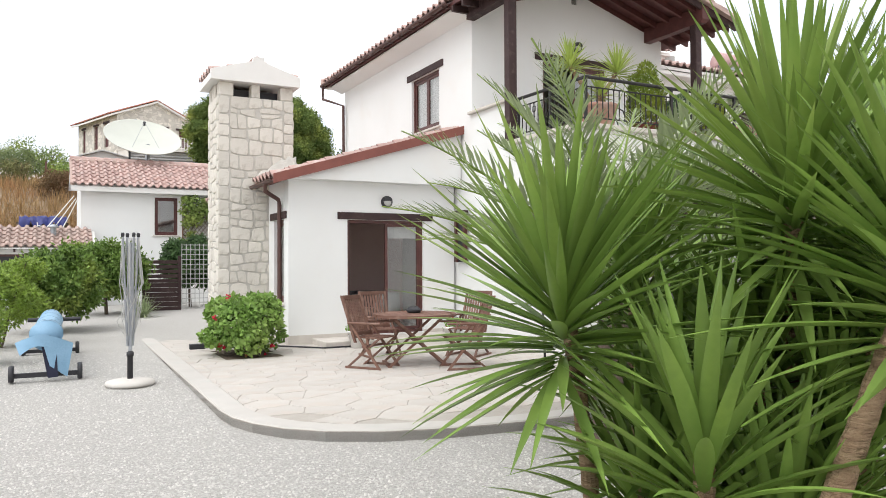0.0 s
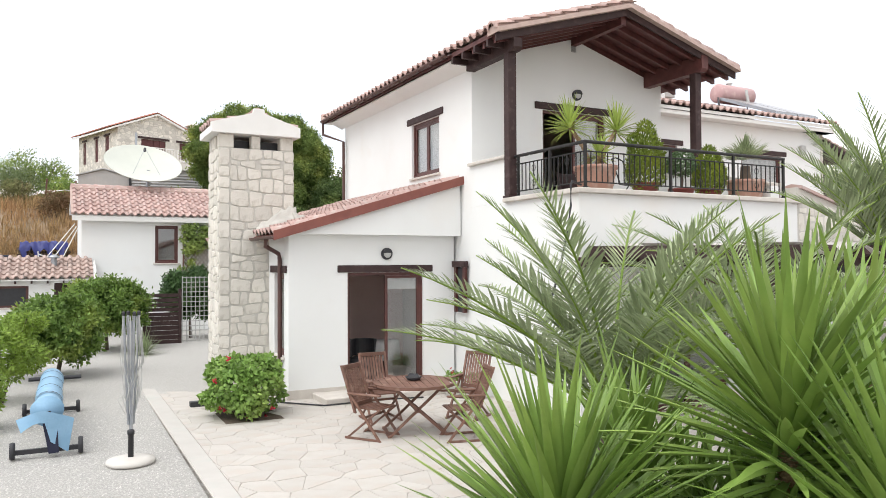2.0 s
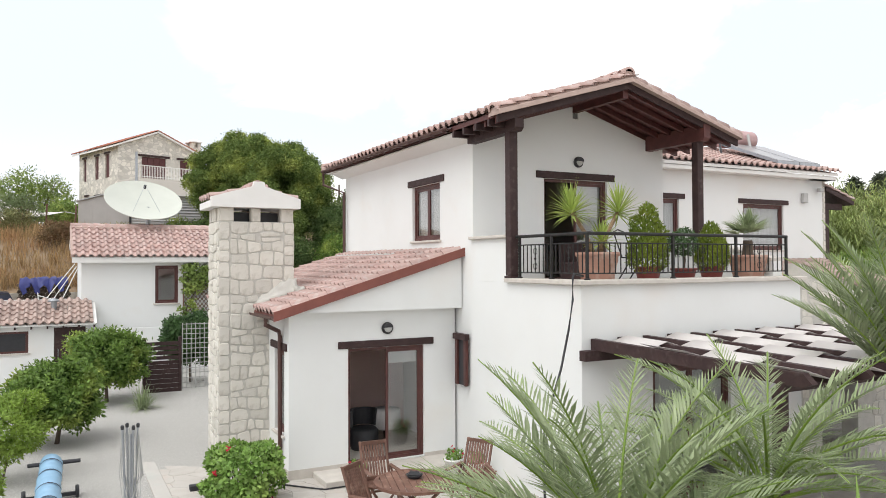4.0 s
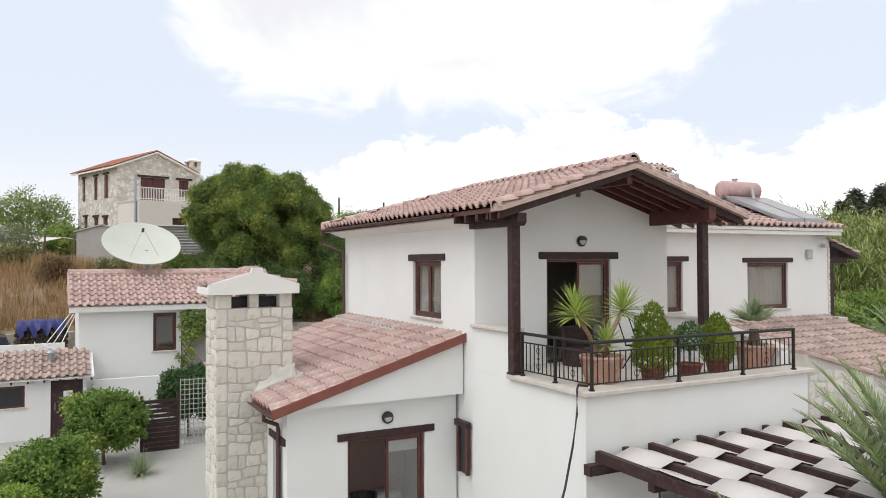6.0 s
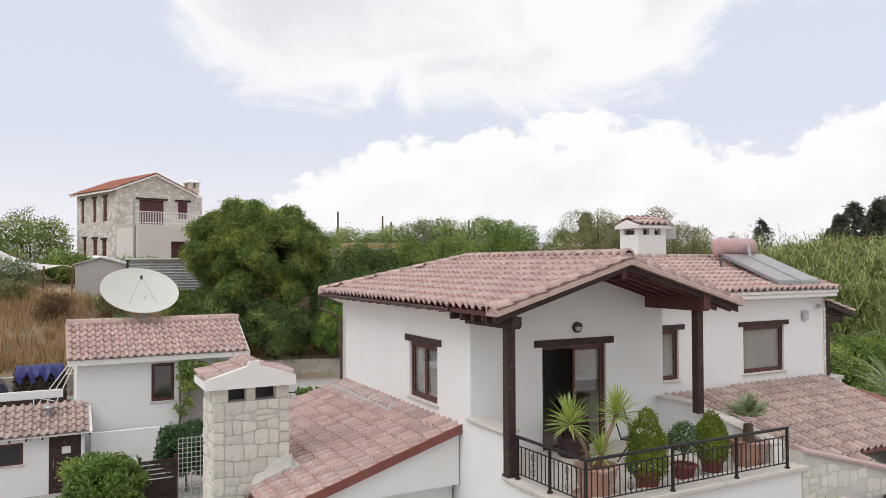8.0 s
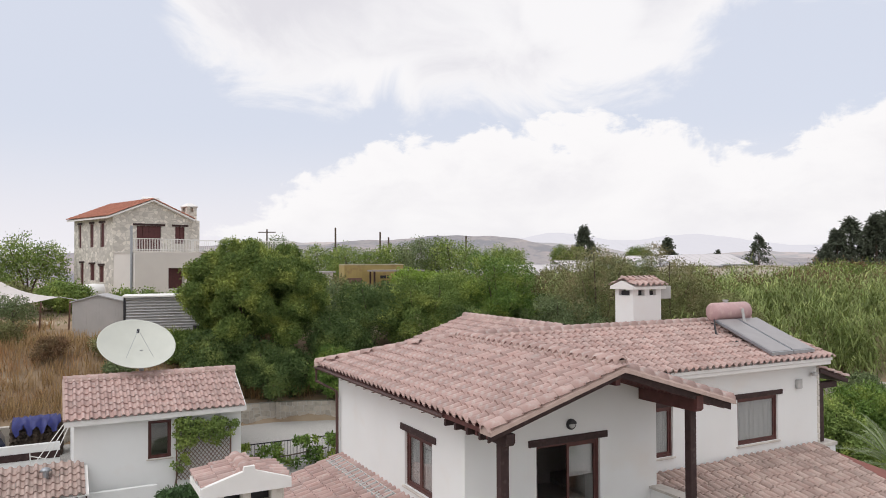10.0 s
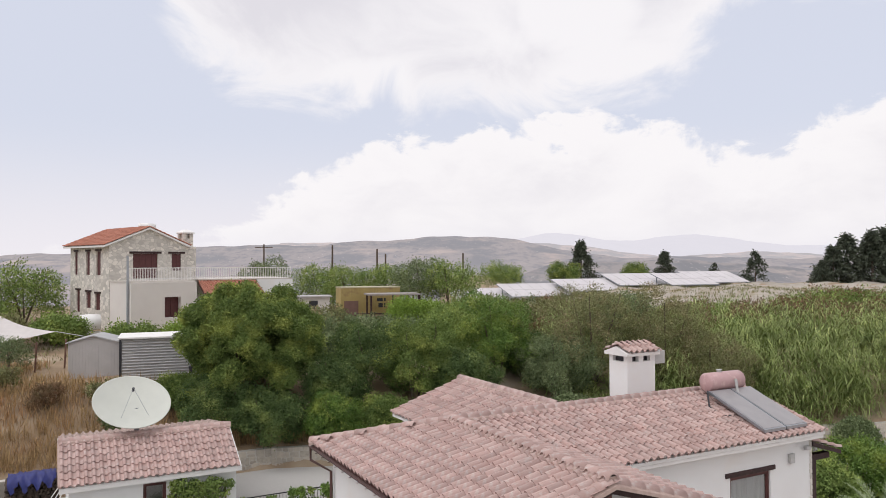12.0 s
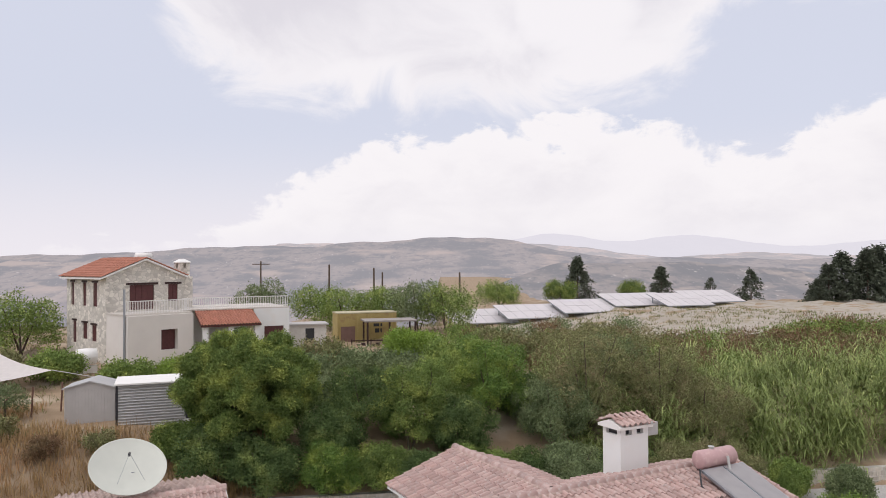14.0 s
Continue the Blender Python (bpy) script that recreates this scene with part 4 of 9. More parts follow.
    tile_slope(roof, (6.81, 4.2, EZ), (0, 1), (1, 0), 0.34, 5.85, 2.72, lambda u, v: v > 7.0 - (u - 6.85) - 0.1)
    tile_slope(roof, (12.29, 4.2, EZ), (0, 1), (-1, 0), 0.34, 5.85, 2.72, lambda u, v: v > 7.0 - (12.25 - u) - 0.1)
    for a, b in (((EU - 0.06, -2.03, EZ + 0.0), (RU, -2.03, zr + 0.0)), ((9.07, -2.03, EZ + 0.0), (RU, -2.03, zr + 0.0))):
        ridge_caps(roof, a, b)
    ridge_caps(roof, (RU, -2.1, zr + 0.08), (RU, RV, zr + 0.08))
    ridge_caps(roof, (RX + 0.03, RV, zr + 0.06), (RU, RV, zr + 0.06))
    ridge_caps(roof, (EU, BV, EZ + 0.06), (RU, RV, zr + 0.06))
    ridge_caps(roof, (9.55, 10.05, zb + 0.06), (9.55, 4.3, zb + 0.06))
    # white cornice of the wing, soffit of the side eave
    part("cornice", Geo().box(9.0, EV + 0.03, EZ - 0.21, RX - 0.02, 1.576, EZ - 0.095, chamfer=0.015), TRIM_WHITE, house, "white moulded cornice under the wing's eave")
    part("cornice", Geo().box(16.2, EV + 0.05, EZ - 0.21, RX - 0.03, 1.575, EZ - 0.2), TRIM_WHITE, house)
    part("soffit", Geo().loft([[(3.20, v, 6.50), (3.548, v, 6.36), (3.548, v, 6.60), (3.20, v, 6.53)] for v in (-0.40, 7.0)]), STUCCO, house, "sloped white soffit under the side eave")
    # gutter with brackets and a downpipe at the back corner
    gut = Geo()
    arc = [(-0.06 * math.cos(a), -0.06 * math.sin(a)) for a in (math.pi * i / 7 for i in range(8))]
    gut.loft([[(EU - 0.08 + x, v, 6.60 + z) for x, z in arc] + [(EU - 0.08 + x * 0.86, v, 6.605 + z * 0.86) for x, z in reversed(arc)] for v in (-0.40, 7.25)])
    gutter = part("gutter", gut, GUTTER, house, "brown half-round gutter")
    for i in range(15):
        v = -0.25 + i * 0.52
        part("bracket", Geo().box(EU - 0.15, v, 6.525, EU - 0.01, v + 0.025, 6.54).box(EU - 0.03, v, 6.53, EU + 0.02, v + 0.025, 6.60), GUTTER, gutter)
    part("downpipe", Geo().tube([(EU - 0.08, 7.15, 6.56), (EU - 0.08, 7.15, 6.2), (3.45, 6.62, 5.95), (3.47, 6.62, 0.2)], 0.04, 10), GUTTER, house, "brown downpipe")

    # porch timber: posts, beams, rafters, barge boards
    zt = lambda u: EZ + (min(u, 2 * RU - u) - EU) * SL
    for u, z0, z1 in ((3.52, 3.74, 6.36), (8.12, 4.36, 6.50)):
        part("post", Geo().box(u - 0.085, -1.935, z0, u + 0.085, -1.765, z1, chamfer=0.012), WOOD, house, "dark wooden porch post")
        if u < 5:
            part("post_foot", Geo().box(u - 0.10, -1.95, 3.702, u + 0.10, -1.75, 3.738), WOOD, house)
    for u, z in ((3.52, 6.30), (8.12, 6.46)):
        h = 0.22 if u < 5 else 0.33
        part("beam", Geo().prism([(-2.12, z + 0.06), (-2.06, z), (-0.424, z), (-0.424, z + h), (-2.12, z + h)], u - 0.09, u + 0.09, "yz"), WOOD_RED if u > 5 else WOOD, house, "dark wooden porch beam")
    for i in range(5):
        v = -1.95 + i * 0.38
        for a, b in ((EU + 0.05, RU), (RU, 9.0)):
            part("rafter", Geo().loft([[(u, v, zt(u) - 0.095), (u, v + 0.07, zt(u) - 0.095), (u, v + 0.07, zt(u) - 0.21), (u, v, zt(u) - 0.21)] for u in (a, b)]), WOOD_RED, house)
    part("ridge_beam", Geo().box(RU - 0.06, -2.0, zr - 0.36, RU + 0.06, -0.424, zr - 0.13), WOOD_RED, house)
    for a, b in ((EU - 0.03, RU - 0.002), (RU + 0.002, 9.04)):
        part("barge_board", Geo().loft([[(u, -2.10, zt(u) + 0.015), (u, -2.055, zt(u) + 0.015), (u, -2.055, zt(u) - 0.20), (u, -2.10, zt(u) - 0.20)] for u in (a, b)]), WOOD, house, "dark barge board along the gable")
    for v in (-1.8, -1.35, -0.9, -0.5):
        part("rafter_tail", Geo().box(EU - 0.02, v, 6.40, 3.43, v + 0.07, 6.52), WOOD, house)


build_house()


def build_extension():
    """Single-storey lean-to with the open glazed door."""
    z0, z1 = 3.10, 4.22
    zf = lambda u: 3.08 + (u + 0.2) * (4.20 - 3.08) / 3.72
    part("wall", wall_mesh("wall", [(0.062, 0, zf(0.06)), (3.498, 0, zf(3.5))], [(1.20, 0.17, 2.80, 2.36)], 0.25, 0.50), STUCCO, house, "white stucco front wall of the lean-to")
    part("wall", wall_mesh("wall", [(0.502, 0, 3.08), (6.2, 0, 3.08)], [(0.55, 0.80, 1.22, 2.36)], 0.06, 0.30, "yz"), STUCCO, house)
    part("wall", wall_mesh("wall", [(0.302, 0, zf(0.3)), (3.54, 0, zf(3.5))], [], 6.2, 6.448), STUCCO, house)
    # deep white gable band that hangs over the front wall
    part("gable_band", Geo().prism([(-0.12, 3.075), (3.52, 3.075), (3.52, zf(3.52) - 0.06), (-0.12, zf(-0.12) - 0.02)], 0.0, 0.248, "xz"), STUCCO, house, "white gable band over the glazed door")
    part("partition", Geo().box(0.31, 2.75, 0.05, 3.49, 2.85, 3.01), WALL_PINK, house, "warm pink inner wall")
    part("ceiling_board", Geo().box(0.31, 0.51, 3.02, 3.54, 6.19, 3.07), PLASTER_IN, house)
    roof = part("roof", deck([(-0.24, -0.06, zf(-0.24)), (3.545, -0.06, zf(3.545)), (3.545, 6.5, zf(3.545)), (-0.24, 6.5, zf(-0.24))], 0.07), RAKE, house, "weathered clay tile roof of the lean-to")
    k = (4.20 - 3.08) / 3.72
    tile_slope(roof, (-0.28, -0.04, zf(-0.28)), (0, 1), (1, 0), k, 6.5, 3.8, lambda u, v: not (u < 0.62 and 1.5 < v < 2.8), 110)
    part("barge_board", Geo().loft([[(u, -0.10, zf(u) + 0.07), (u, -0.062, zf(u) + 0.07), (u, -0.062, zf(u) - 0.10), (u, -0.10, zf(u) - 0.10)] for u in (-0.30, 3.545)]), RAKE, house, "red-brown rake trim")
    gut = Geo()
    arc = [(-0.055 * math.cos(a), -0.055 * math.sin(a)) for a in (math.pi * i / 7 for i in range(8))]
    gut.loft([[(-0.31 + x, v, 3.03 + z) for x, z in arc] + [(-0.31 + x * 0.86, v, 3.035 + z * 0.86) for x, z in reversed(arc)] for v in (-0.08, 1.5)])
    part("gutter", gut, GUTTER, house, "brown half-round gutter of the lean-to")
    part("downpipe", Geo().tube([(-0.31, 0.42, 2.99), (-0.30, 0.5, 2.86), (-0.02, 0.62, 2.72), (0.005, 0.64, 2.62), (0.005, 0.64, 0.1)], 0.04, 10), GUTTER, house, "brown downpipe beside the chimney")
    for box in ((0.045, 0.235, 0.05, 1.2, 0.247, 0.22), (2.8, 0.235, 0.05, 3.49, 0.247, 0.22), (0.045, 0.249, 0.05, 0.057, 1.58, 0.22)):
        part("skirting", Geo().box(*box), MARBLE, house, "stone skirting along the wall foot")
    part("doorstep", Geo().box(0.5, -0.55, 0.04, 3.2, 0.232, 0.155, chamfer=0.012), MARBLE, house, "pale stone doorstep")
    door = casement(house, "glazed_door", 1.20, 0.17, 2.80, 2.36, pose(0, 0.25, 0), 2, lintel=0.14, sill=False, open_leaf=0)
    # blind roll behind the fixed leaf
    part("roller_blind", Geo().box(2.06, 0.13, 2.02, 2.72, 0.14, 2.28), CURTAIN, door, "half-lowered white blind")
    casement(house, "window", 0.55, 0.80, 1.22, 2.36, pose(0.06, 1.77, 0, 0, 0, -90), 1, lintel=0.14, curtain=0.0)
    # narrow window in the villa's side wall
    win = part("window", Geo().box(3.43, -0.30, 1.55, 3.498, -0.22, 2.45).box(3.43, 0.04, 1.55, 3.498, 0.12, 2.45), FRAME, house, "narrow dark-framed window slit")
    part("lintel", Geo().box(3.40, -0.34, 2.452, 3.499, 0.16, 2.57), WOOD, win)
    part("pane", Geo().box(3.47, -0.218, 1.55, 3.49, 0.038, 2.448), PLASTIC_DARK, win)
    # room behind the glass
    part("room_floor", Geo().box(0.31, 0.51, 0.05, 3.5, 6.19, 0.16), MARBLE, house)
    bulkhead_lamp(2.0, 2.72, at(0, 0.25, 0), "round dark wall lamp above the glazed door")
    bulkhead_lamp(6.13, 6.10, at(0, -0.42, 0), "round dark wall lamp above the balcony door")


build_extension()


# ---- rubble masonry ----
def rubble_cells(rng, x0, y0, x1, y1, size):
    """Roughly squared stones that fill a rectangle in uneven, wavering courses."""
    levels = [y0]
    while y1 - levels[-1] > size * 0.55:
        levels.append(min(y1, levels[-1] + size * rng.uniform(0.55, 1.2)))
    levels[-1] = y1
    if len(levels) < 2:
        levels = [y0, y1]
    waves = [[rng.uniform(0, 6.3), rng.uniform(4, 9), 0.0 if j in (0, len(levels) - 1) else size * rng.uniform(0.08, 0.17)] for j in range(len(levels))]
    line = lambda j, x: levels[j] + waves[j][2] * math.sin(waves[j][0] + waves[j][1] * x)
    cells = []
    for j in range(len(levels) - 1):
        xs = [x0]
        while x1 - xs[-1] > size * 0.7:
            xs.append(min(x1, xs[-1] + size * rng.choice((0.7, 0.95, 1.2, 1.55)) * rng.uniform(0.9, 1.1)))
        if x1 - xs[-1] > 1e-4:
            if len(xs) > 1:
                xs[-1] = x1
            else:
                xs.append(x1)
        xs[-1] = x1
        tops = [x + (0 if x in (x0, x1) else size * rng.uniform(-0.16, 0.16)) for x in xs]
        for a, b, ta, tb in zip(xs, xs[1:], tops, tops[1:]):
            m0, m1 = (a + b) / 2, (ta + tb) / 2
            poly = [(a, line(j, a)), (m0, line(j, m0) - size * rng.uniform(0, 0.05)), (b, line(j, b)), (tb, line(j + 1, tb)), (m1, line(j + 1, m1) + size * rng.uniform(0, 0.05)), (ta, line(j + 1, ta))]
            if rng.random() < 0.22 and b - a > size * 1.1 and line(j + 1, m1) - line(j, m0) > size * 0.75:
                c, d = (line(j, a) + line(j + 1, ta)) / 2, (line(j, b) + line(j + 1, tb)) / 2
                p, q = ((a + ta) / 2, c), ((b + tb) / 2, d)
                cells += [[poly[0], poly[1], poly[2], q, p], [p, q, poly[3], poly[4], poly[5]]]
            else:
                cells.append(poly)
    return cells


def quoin_cells(rng, x0, y0, x1, y1):
    out, y = [], y0
    while y < y1 - 0.02:
        h = min(rng.uniform(0.19, 0.34), y1 - y)
        if y1 - y - h < 0.12:
            h = y1 - y
        out.append([(x0, y), (x1, y), (x1, y + h), (x0, y + h)])
        y += h
    return out


def stone_geo(rng, poly, proud=0.008, gap=0.011):
    """One stone: its outline drawn in for the joint, the corners rounded, the face a little domed."""
    cx, cy = sum(p[0] for p in poly) / len(poly), sum(p[1] for p in poly) / len(poly)
    r = min(math.hypot(x - cx, y - cy) for x, y in poly) + 1e-6
    k = max(0.5, 1 - gap / (r * 0.75))
    pts = [((x - cx) * k, (y - cy) * k) for x, y in poly]
    out = []
    for i, (x, y) in enumerate(pts):
        for j, w in ((i - 1, 0.16), ((i + 1) % len(pts), 0.16)):
            w *= rng.uniform(0.6, 1.5)
            out.append((x + (pts[j][0] - x) * w, y + (pts[j][1] - y) * w))
    p = proud * rng.uniform(0.6, 1.5)
    lay = lambda q, d: [(x * q, d, y * q) for x, y in out]
    return cx, cy, Geo().loft([lay(1.0, 0.03), lay(1.0, -p * 0.4), lay(0.93, -p)])


def stone_face(parent, rng, m, x0, z0, x1, z1, keep=None, size=0.245, bulk=None, quoin=0.0):
    cells = rubble_cells(rng, x0 + quoin, z0, x1 - quoin, z1, size)
    if quoin:
        cells += quoin_cells(rng, x0, z0, x0 + quoin, z1) + quoin_cells(rng, x1 - quoin, z0, x1, z1)
    for poly in cells:
        xs, zs = [p[0] for p in poly], [p[1] for p in poly]
        if keep and not keep(sum(xs) / len(xs), sum(zs) / len(zs), max(xs) - min(xs), max(zs) - min(zs)):
            continue
        cx, cz, g = stone_geo(rng, poly)
        if bulk is None:
            part("stone", g, STONE, parent, m=m @ pose(cx, 0, cz))
        else:
            add_to(bulk, g, m @ pose(cx, 0, cz))


def build_chimney():
    rng = random.Random(11)
    ch = thing("chimney", "tall pale limestone chimney with a white gabled tile cap", "chimney", HM)
    u0, u1, v0, v1, zt = -0.92, 0.56, 1.62, 2.66, 4.80
    core = part("shaft", Geo().box(u0 + 0.01, v0 + 0.01, -0.1, u1 - 0.01, v1 - 0.01, zt), JOINT, ch, "mortar core of the shaft")
    stone_face(ch, rng, pose(0, v0, 0), u0, 0.0, u1, zt, quoin=0.21)
    stone_face(ch, rng, pose(u0, v1, 0, 0, 0, -90), 0.0, 0.0, v1 - v0, zt, quoin=0.17, size=0.23)
    stone_face(ch, rng, pose(u1, v0, 0, 0, 0, 90), 0.0, 3.3, v1 - v0, zt)
    # smoke openings between short piers
    piers = [(u0, u0 + 0.30), (-0.30, -0.10), (u1 - 0.28, u1)]
    for a, b in piers:
        for v in (v0, v1 - 0.22):
            part("pier", Geo().box(a + 0.01, v, zt + 0.001, b - 0.01, v + 0.22, zt + 0.27, chamfer=0.02), STONE, ch)
    part("pier", Geo().box(u0, v0 + 0.34, zt + 0.001, u0 + 0.22, v1 - 0.36, zt + 0.27, chamfer=0.02), STONE, ch)
    part("flue", Geo().box(u0 + 0.25, v0 + 0.3, zt + 0.001, u1 - 0.25, v1 - 0.3, zt + 0.2), PLASTIC_DARK, ch, "dark flue top")
    um = (u0 + u1) / 2
    a, b = u0 - 0.16, u1 + 0.10
    zc = zt + 0.272
    cap = part("cap", Geo().prism([(a, zc), (b, zc), (b, zc + 0.19), (um + 0.13, zc + 0.42), (um + 0.11, zc + 0.51), (um - 0.09, zc + 0.51), (um - 0.11, zc + 0.42), (a, zc + 0.19)], v0 - 0.13, v0 - 0.02, "xz"), TRIM_WHITE, ch, "white rendered gable of the cap")
    part("cap", Geo().prism([(a, zc), (b, zc), (b, zc + 0.13), (um, zc + 0.32), (a, zc + 0.13)], v0 - 0.018, v1 + 0.12, "xz"), TRIM_WHITE, ch)
    k = 0.20 / (um - a)
    tile_slope(cap, (a + 0.02, v0 - 0.02, zc + 0.14), (0, 1), (1, 0), k, 1.2, um - a - 0.04)
    tile_slope(cap, (b - 0.02, v0 - 0.02, zc + 0.14), (0, 1), (-1, 0), k, 1.2, b - um - 0.04)
    ridge_caps(cap, (um, v0 - 0.02, zc + 0.40), (um, v1 + 0.12, zc + 0.40))
    # rough white render where the low roof meets the shaft: a fillet along its front, turning the corner
    z = lambda u: 3.17 + (u + 0.2) * 0.301
    rings = []
    for i in range(12):
        u = -0.22 + i * 0.075
        up, out = 0.06 + 0.24 * min(1, i / 6) + rng.uniform(-0.05, 0.05), 0.20 + rng.uniform(-0.05, 0.05)
        rings.append([(u, v0 + 0.02, z(u) - 0.05), (u, v0 - out, z(u) - 0.02), (u, v0 - out * 0.55, z(u) + 0.085), (u, v0 - 0.035, z(u) + up * 0.6), (u, v0 - 0.022, z(u) + up), (u, v0 + 0.02, z(u) + up)])
    part("flashing", Geo().loft(rings), JOINT, ch, "rough white render flashing", True)
    rings = []
    for i in range(12):
        v = v0 - 0.2 + i * 0.115
        up, out = (0.26 if v > v0 else 0.12) - 0.012 * i + rng.uniform(-0.04, 0.04), 0.26 + rng.uniform(-0.06, 0.06)
        rings.append([(u1 - 0.04, v, z(u1) - 0.05), (u1 + out, v, z(u1 + out) - 0.02), (u1 + out * 0.5, v, z(u1 + out * 0.5) + 0.085), (u1 + 0.035, v, z(u1) + up * 0.6), (u1 + 0.022, v, z(u1) + up), (u1 - 0.04, v, z(u1) + up)])
    part("flashing", Geo().loft(rings), JOINT, ch, "", True)
    return ch


build_chimney()


def build_roof_grille():
    """A long grey vent grille lying on the low roof along the wall."""
    g = thing("roof_grille", "grey metal vent grille lying on the low tile roof", "grille", at(3.2, 2.4, 4.19))
    for x in (-0.16, 0.16):
        part("frame", Geo().box(x - 0.015, 0, x * 0.3 - 0.05, x + 0.015, 3.9, x * 0.3 + 0.03), PLASTIC_GREY, g)
    for i in range(28):
        y = 0.04 + i * 0.141
        part("slat", Geo().tube([(-0.143, y, -0.043), (0.143, y, 0.043)], 0.03, 8), PLASTIC_GREY, g)


build_roof_grille()


def build_roof_chimney():
    ch = thing("roof_chimney", "small white rendered chimney with a clay tile hat", "chimney", at(14.25, 6.3, 0.03))
    part("shaft", Geo().box(-0.62, -0.45, 6.7, 0.62, 0.45, 8.35), STUCCO, ch)
    for x in (-0.62, -0.12, 0.40):
        for y in (-0.45, 0.27):
            part("pier", Geo().box(x, y, 8.352, x + 0.22, y + 0.18, 8.56), STUCCO, ch)
    # solid dark block gives the flue opening its shade
    part("flue", Geo().box(-0.5, -0.3, 8.352, 0.5, 0.3, 8.5), PLASTIC_DARK, ch, "dark block standing in for the shaded flue opening")
    part("slab", Geo().prism([(-0.58, 8.562), (0.58, 8.562), (0.58, 8.66), (0, 8.86), (-0.58, 8.66)], -0.74, 0.74, "yz"), TRIM_WHITE, ch)
    cap = part("cap", Geo().prism([(-0.50, 8.66), (0.50, 8.66), (0, 8.85)], -0.70, 0.70, "yz"), MORTAR, ch)
    tile_slope(cap, (-0.70, -0.62, 8.67), (1, 0), (0, 1), 0.36, 1.45, 0.62)
    tile_slope(cap, (-0.70, 0.62, 8.67), (1, 0), (0, -1), 0.36, 1.45, 0.62)
    part("side_box", Geo().box(0.64, -0.42, 8.22, 1.12, -0.12, 8.66, chamfer=0.01), PLASTIC_GREY, ch, "pale grey box on the chimney's flank")


build_roof_chimney()


def build_solar_heater():
    sh = thing("solar_water_heater", "pink solar water tank with two tilted grey collector panels", "solar heater", at(15.75, 1.25, 6.70))
    zf = lambda v: v * 0.40 + 0.05
    for i, x in enumerate((-0.98, -0.02)):
        pan = part("collector", Geo().loft([[(x, v, zf(v)), (x + 0.93, v, zf(v)), (x + 0.93, v, zf(v) + 0.09), (x, v, zf(v) + 0.09)] for v in (0.12, 2.15)]), ALU, sh, "grey framed collector panel")
        part("glazing", Geo().loft([[(x + 0.04, v, zf(v) + 0.092), (x + 0.89, v, zf(v) + 0.092), (x + 0.89, v, zf(v) + 0.1), (x + 0.04, v, zf(v) + 0.1)] for v in (0.16, 2.11)]), PANEL, pan)
    part("tank", Geo().lathe([(0.05, -0.80), (0.24, -0.78), (0.30, -0.72), (0.30, 0.72), (0.24, 0.78), (0.05, 0.80)], 24, pose(-0.04, 2.45, 1.21, 0, 90, 0)), TANK, sh, "pink painted cylindrical tank", True)
    part("cap", Geo().lathe([(0.07, 0), (0.07, 0.06), (0.1, 0.065), (0.1, 0.09)], 12, pose(-0.2, 2.45, 1.50)), PLASTIC_GREY, sh)
    part("stand", Geo().tube([(-0.9, 2.35, 0.3), (-0.8, 2.35, 0.95)], 0.025).tube([(0.6, 2.35, 0.3), (0.5, 2.35, 0.95)], 0.025).tube([(-0.9, 2.6, 0.3), (0.6, 2.6, 0.3)], 0.025), ALU, sh)
    part("pipe", Geo().tube([(0.1, 2.05, 1.32), (0.1, 2.0, 1.05), (0.1, 1.95, 0.85)], 0.045, 10), PLASTIC_GREY, sh, "white lagged pipe")
    for k in range(3):
        part("hose", Geo().tube([(-1.0, 2.2, 1.0 - 0.05 * k), (-1.25, 1.9, 0.6 - 0.06 * k), (-1.3, 1.5, 0.36 - 0.03 * k), (-1.1, 1.2, 0.42)], 0.022, 8), PLASTIC_DARK, sh, "black hose")


build_solar_heater()


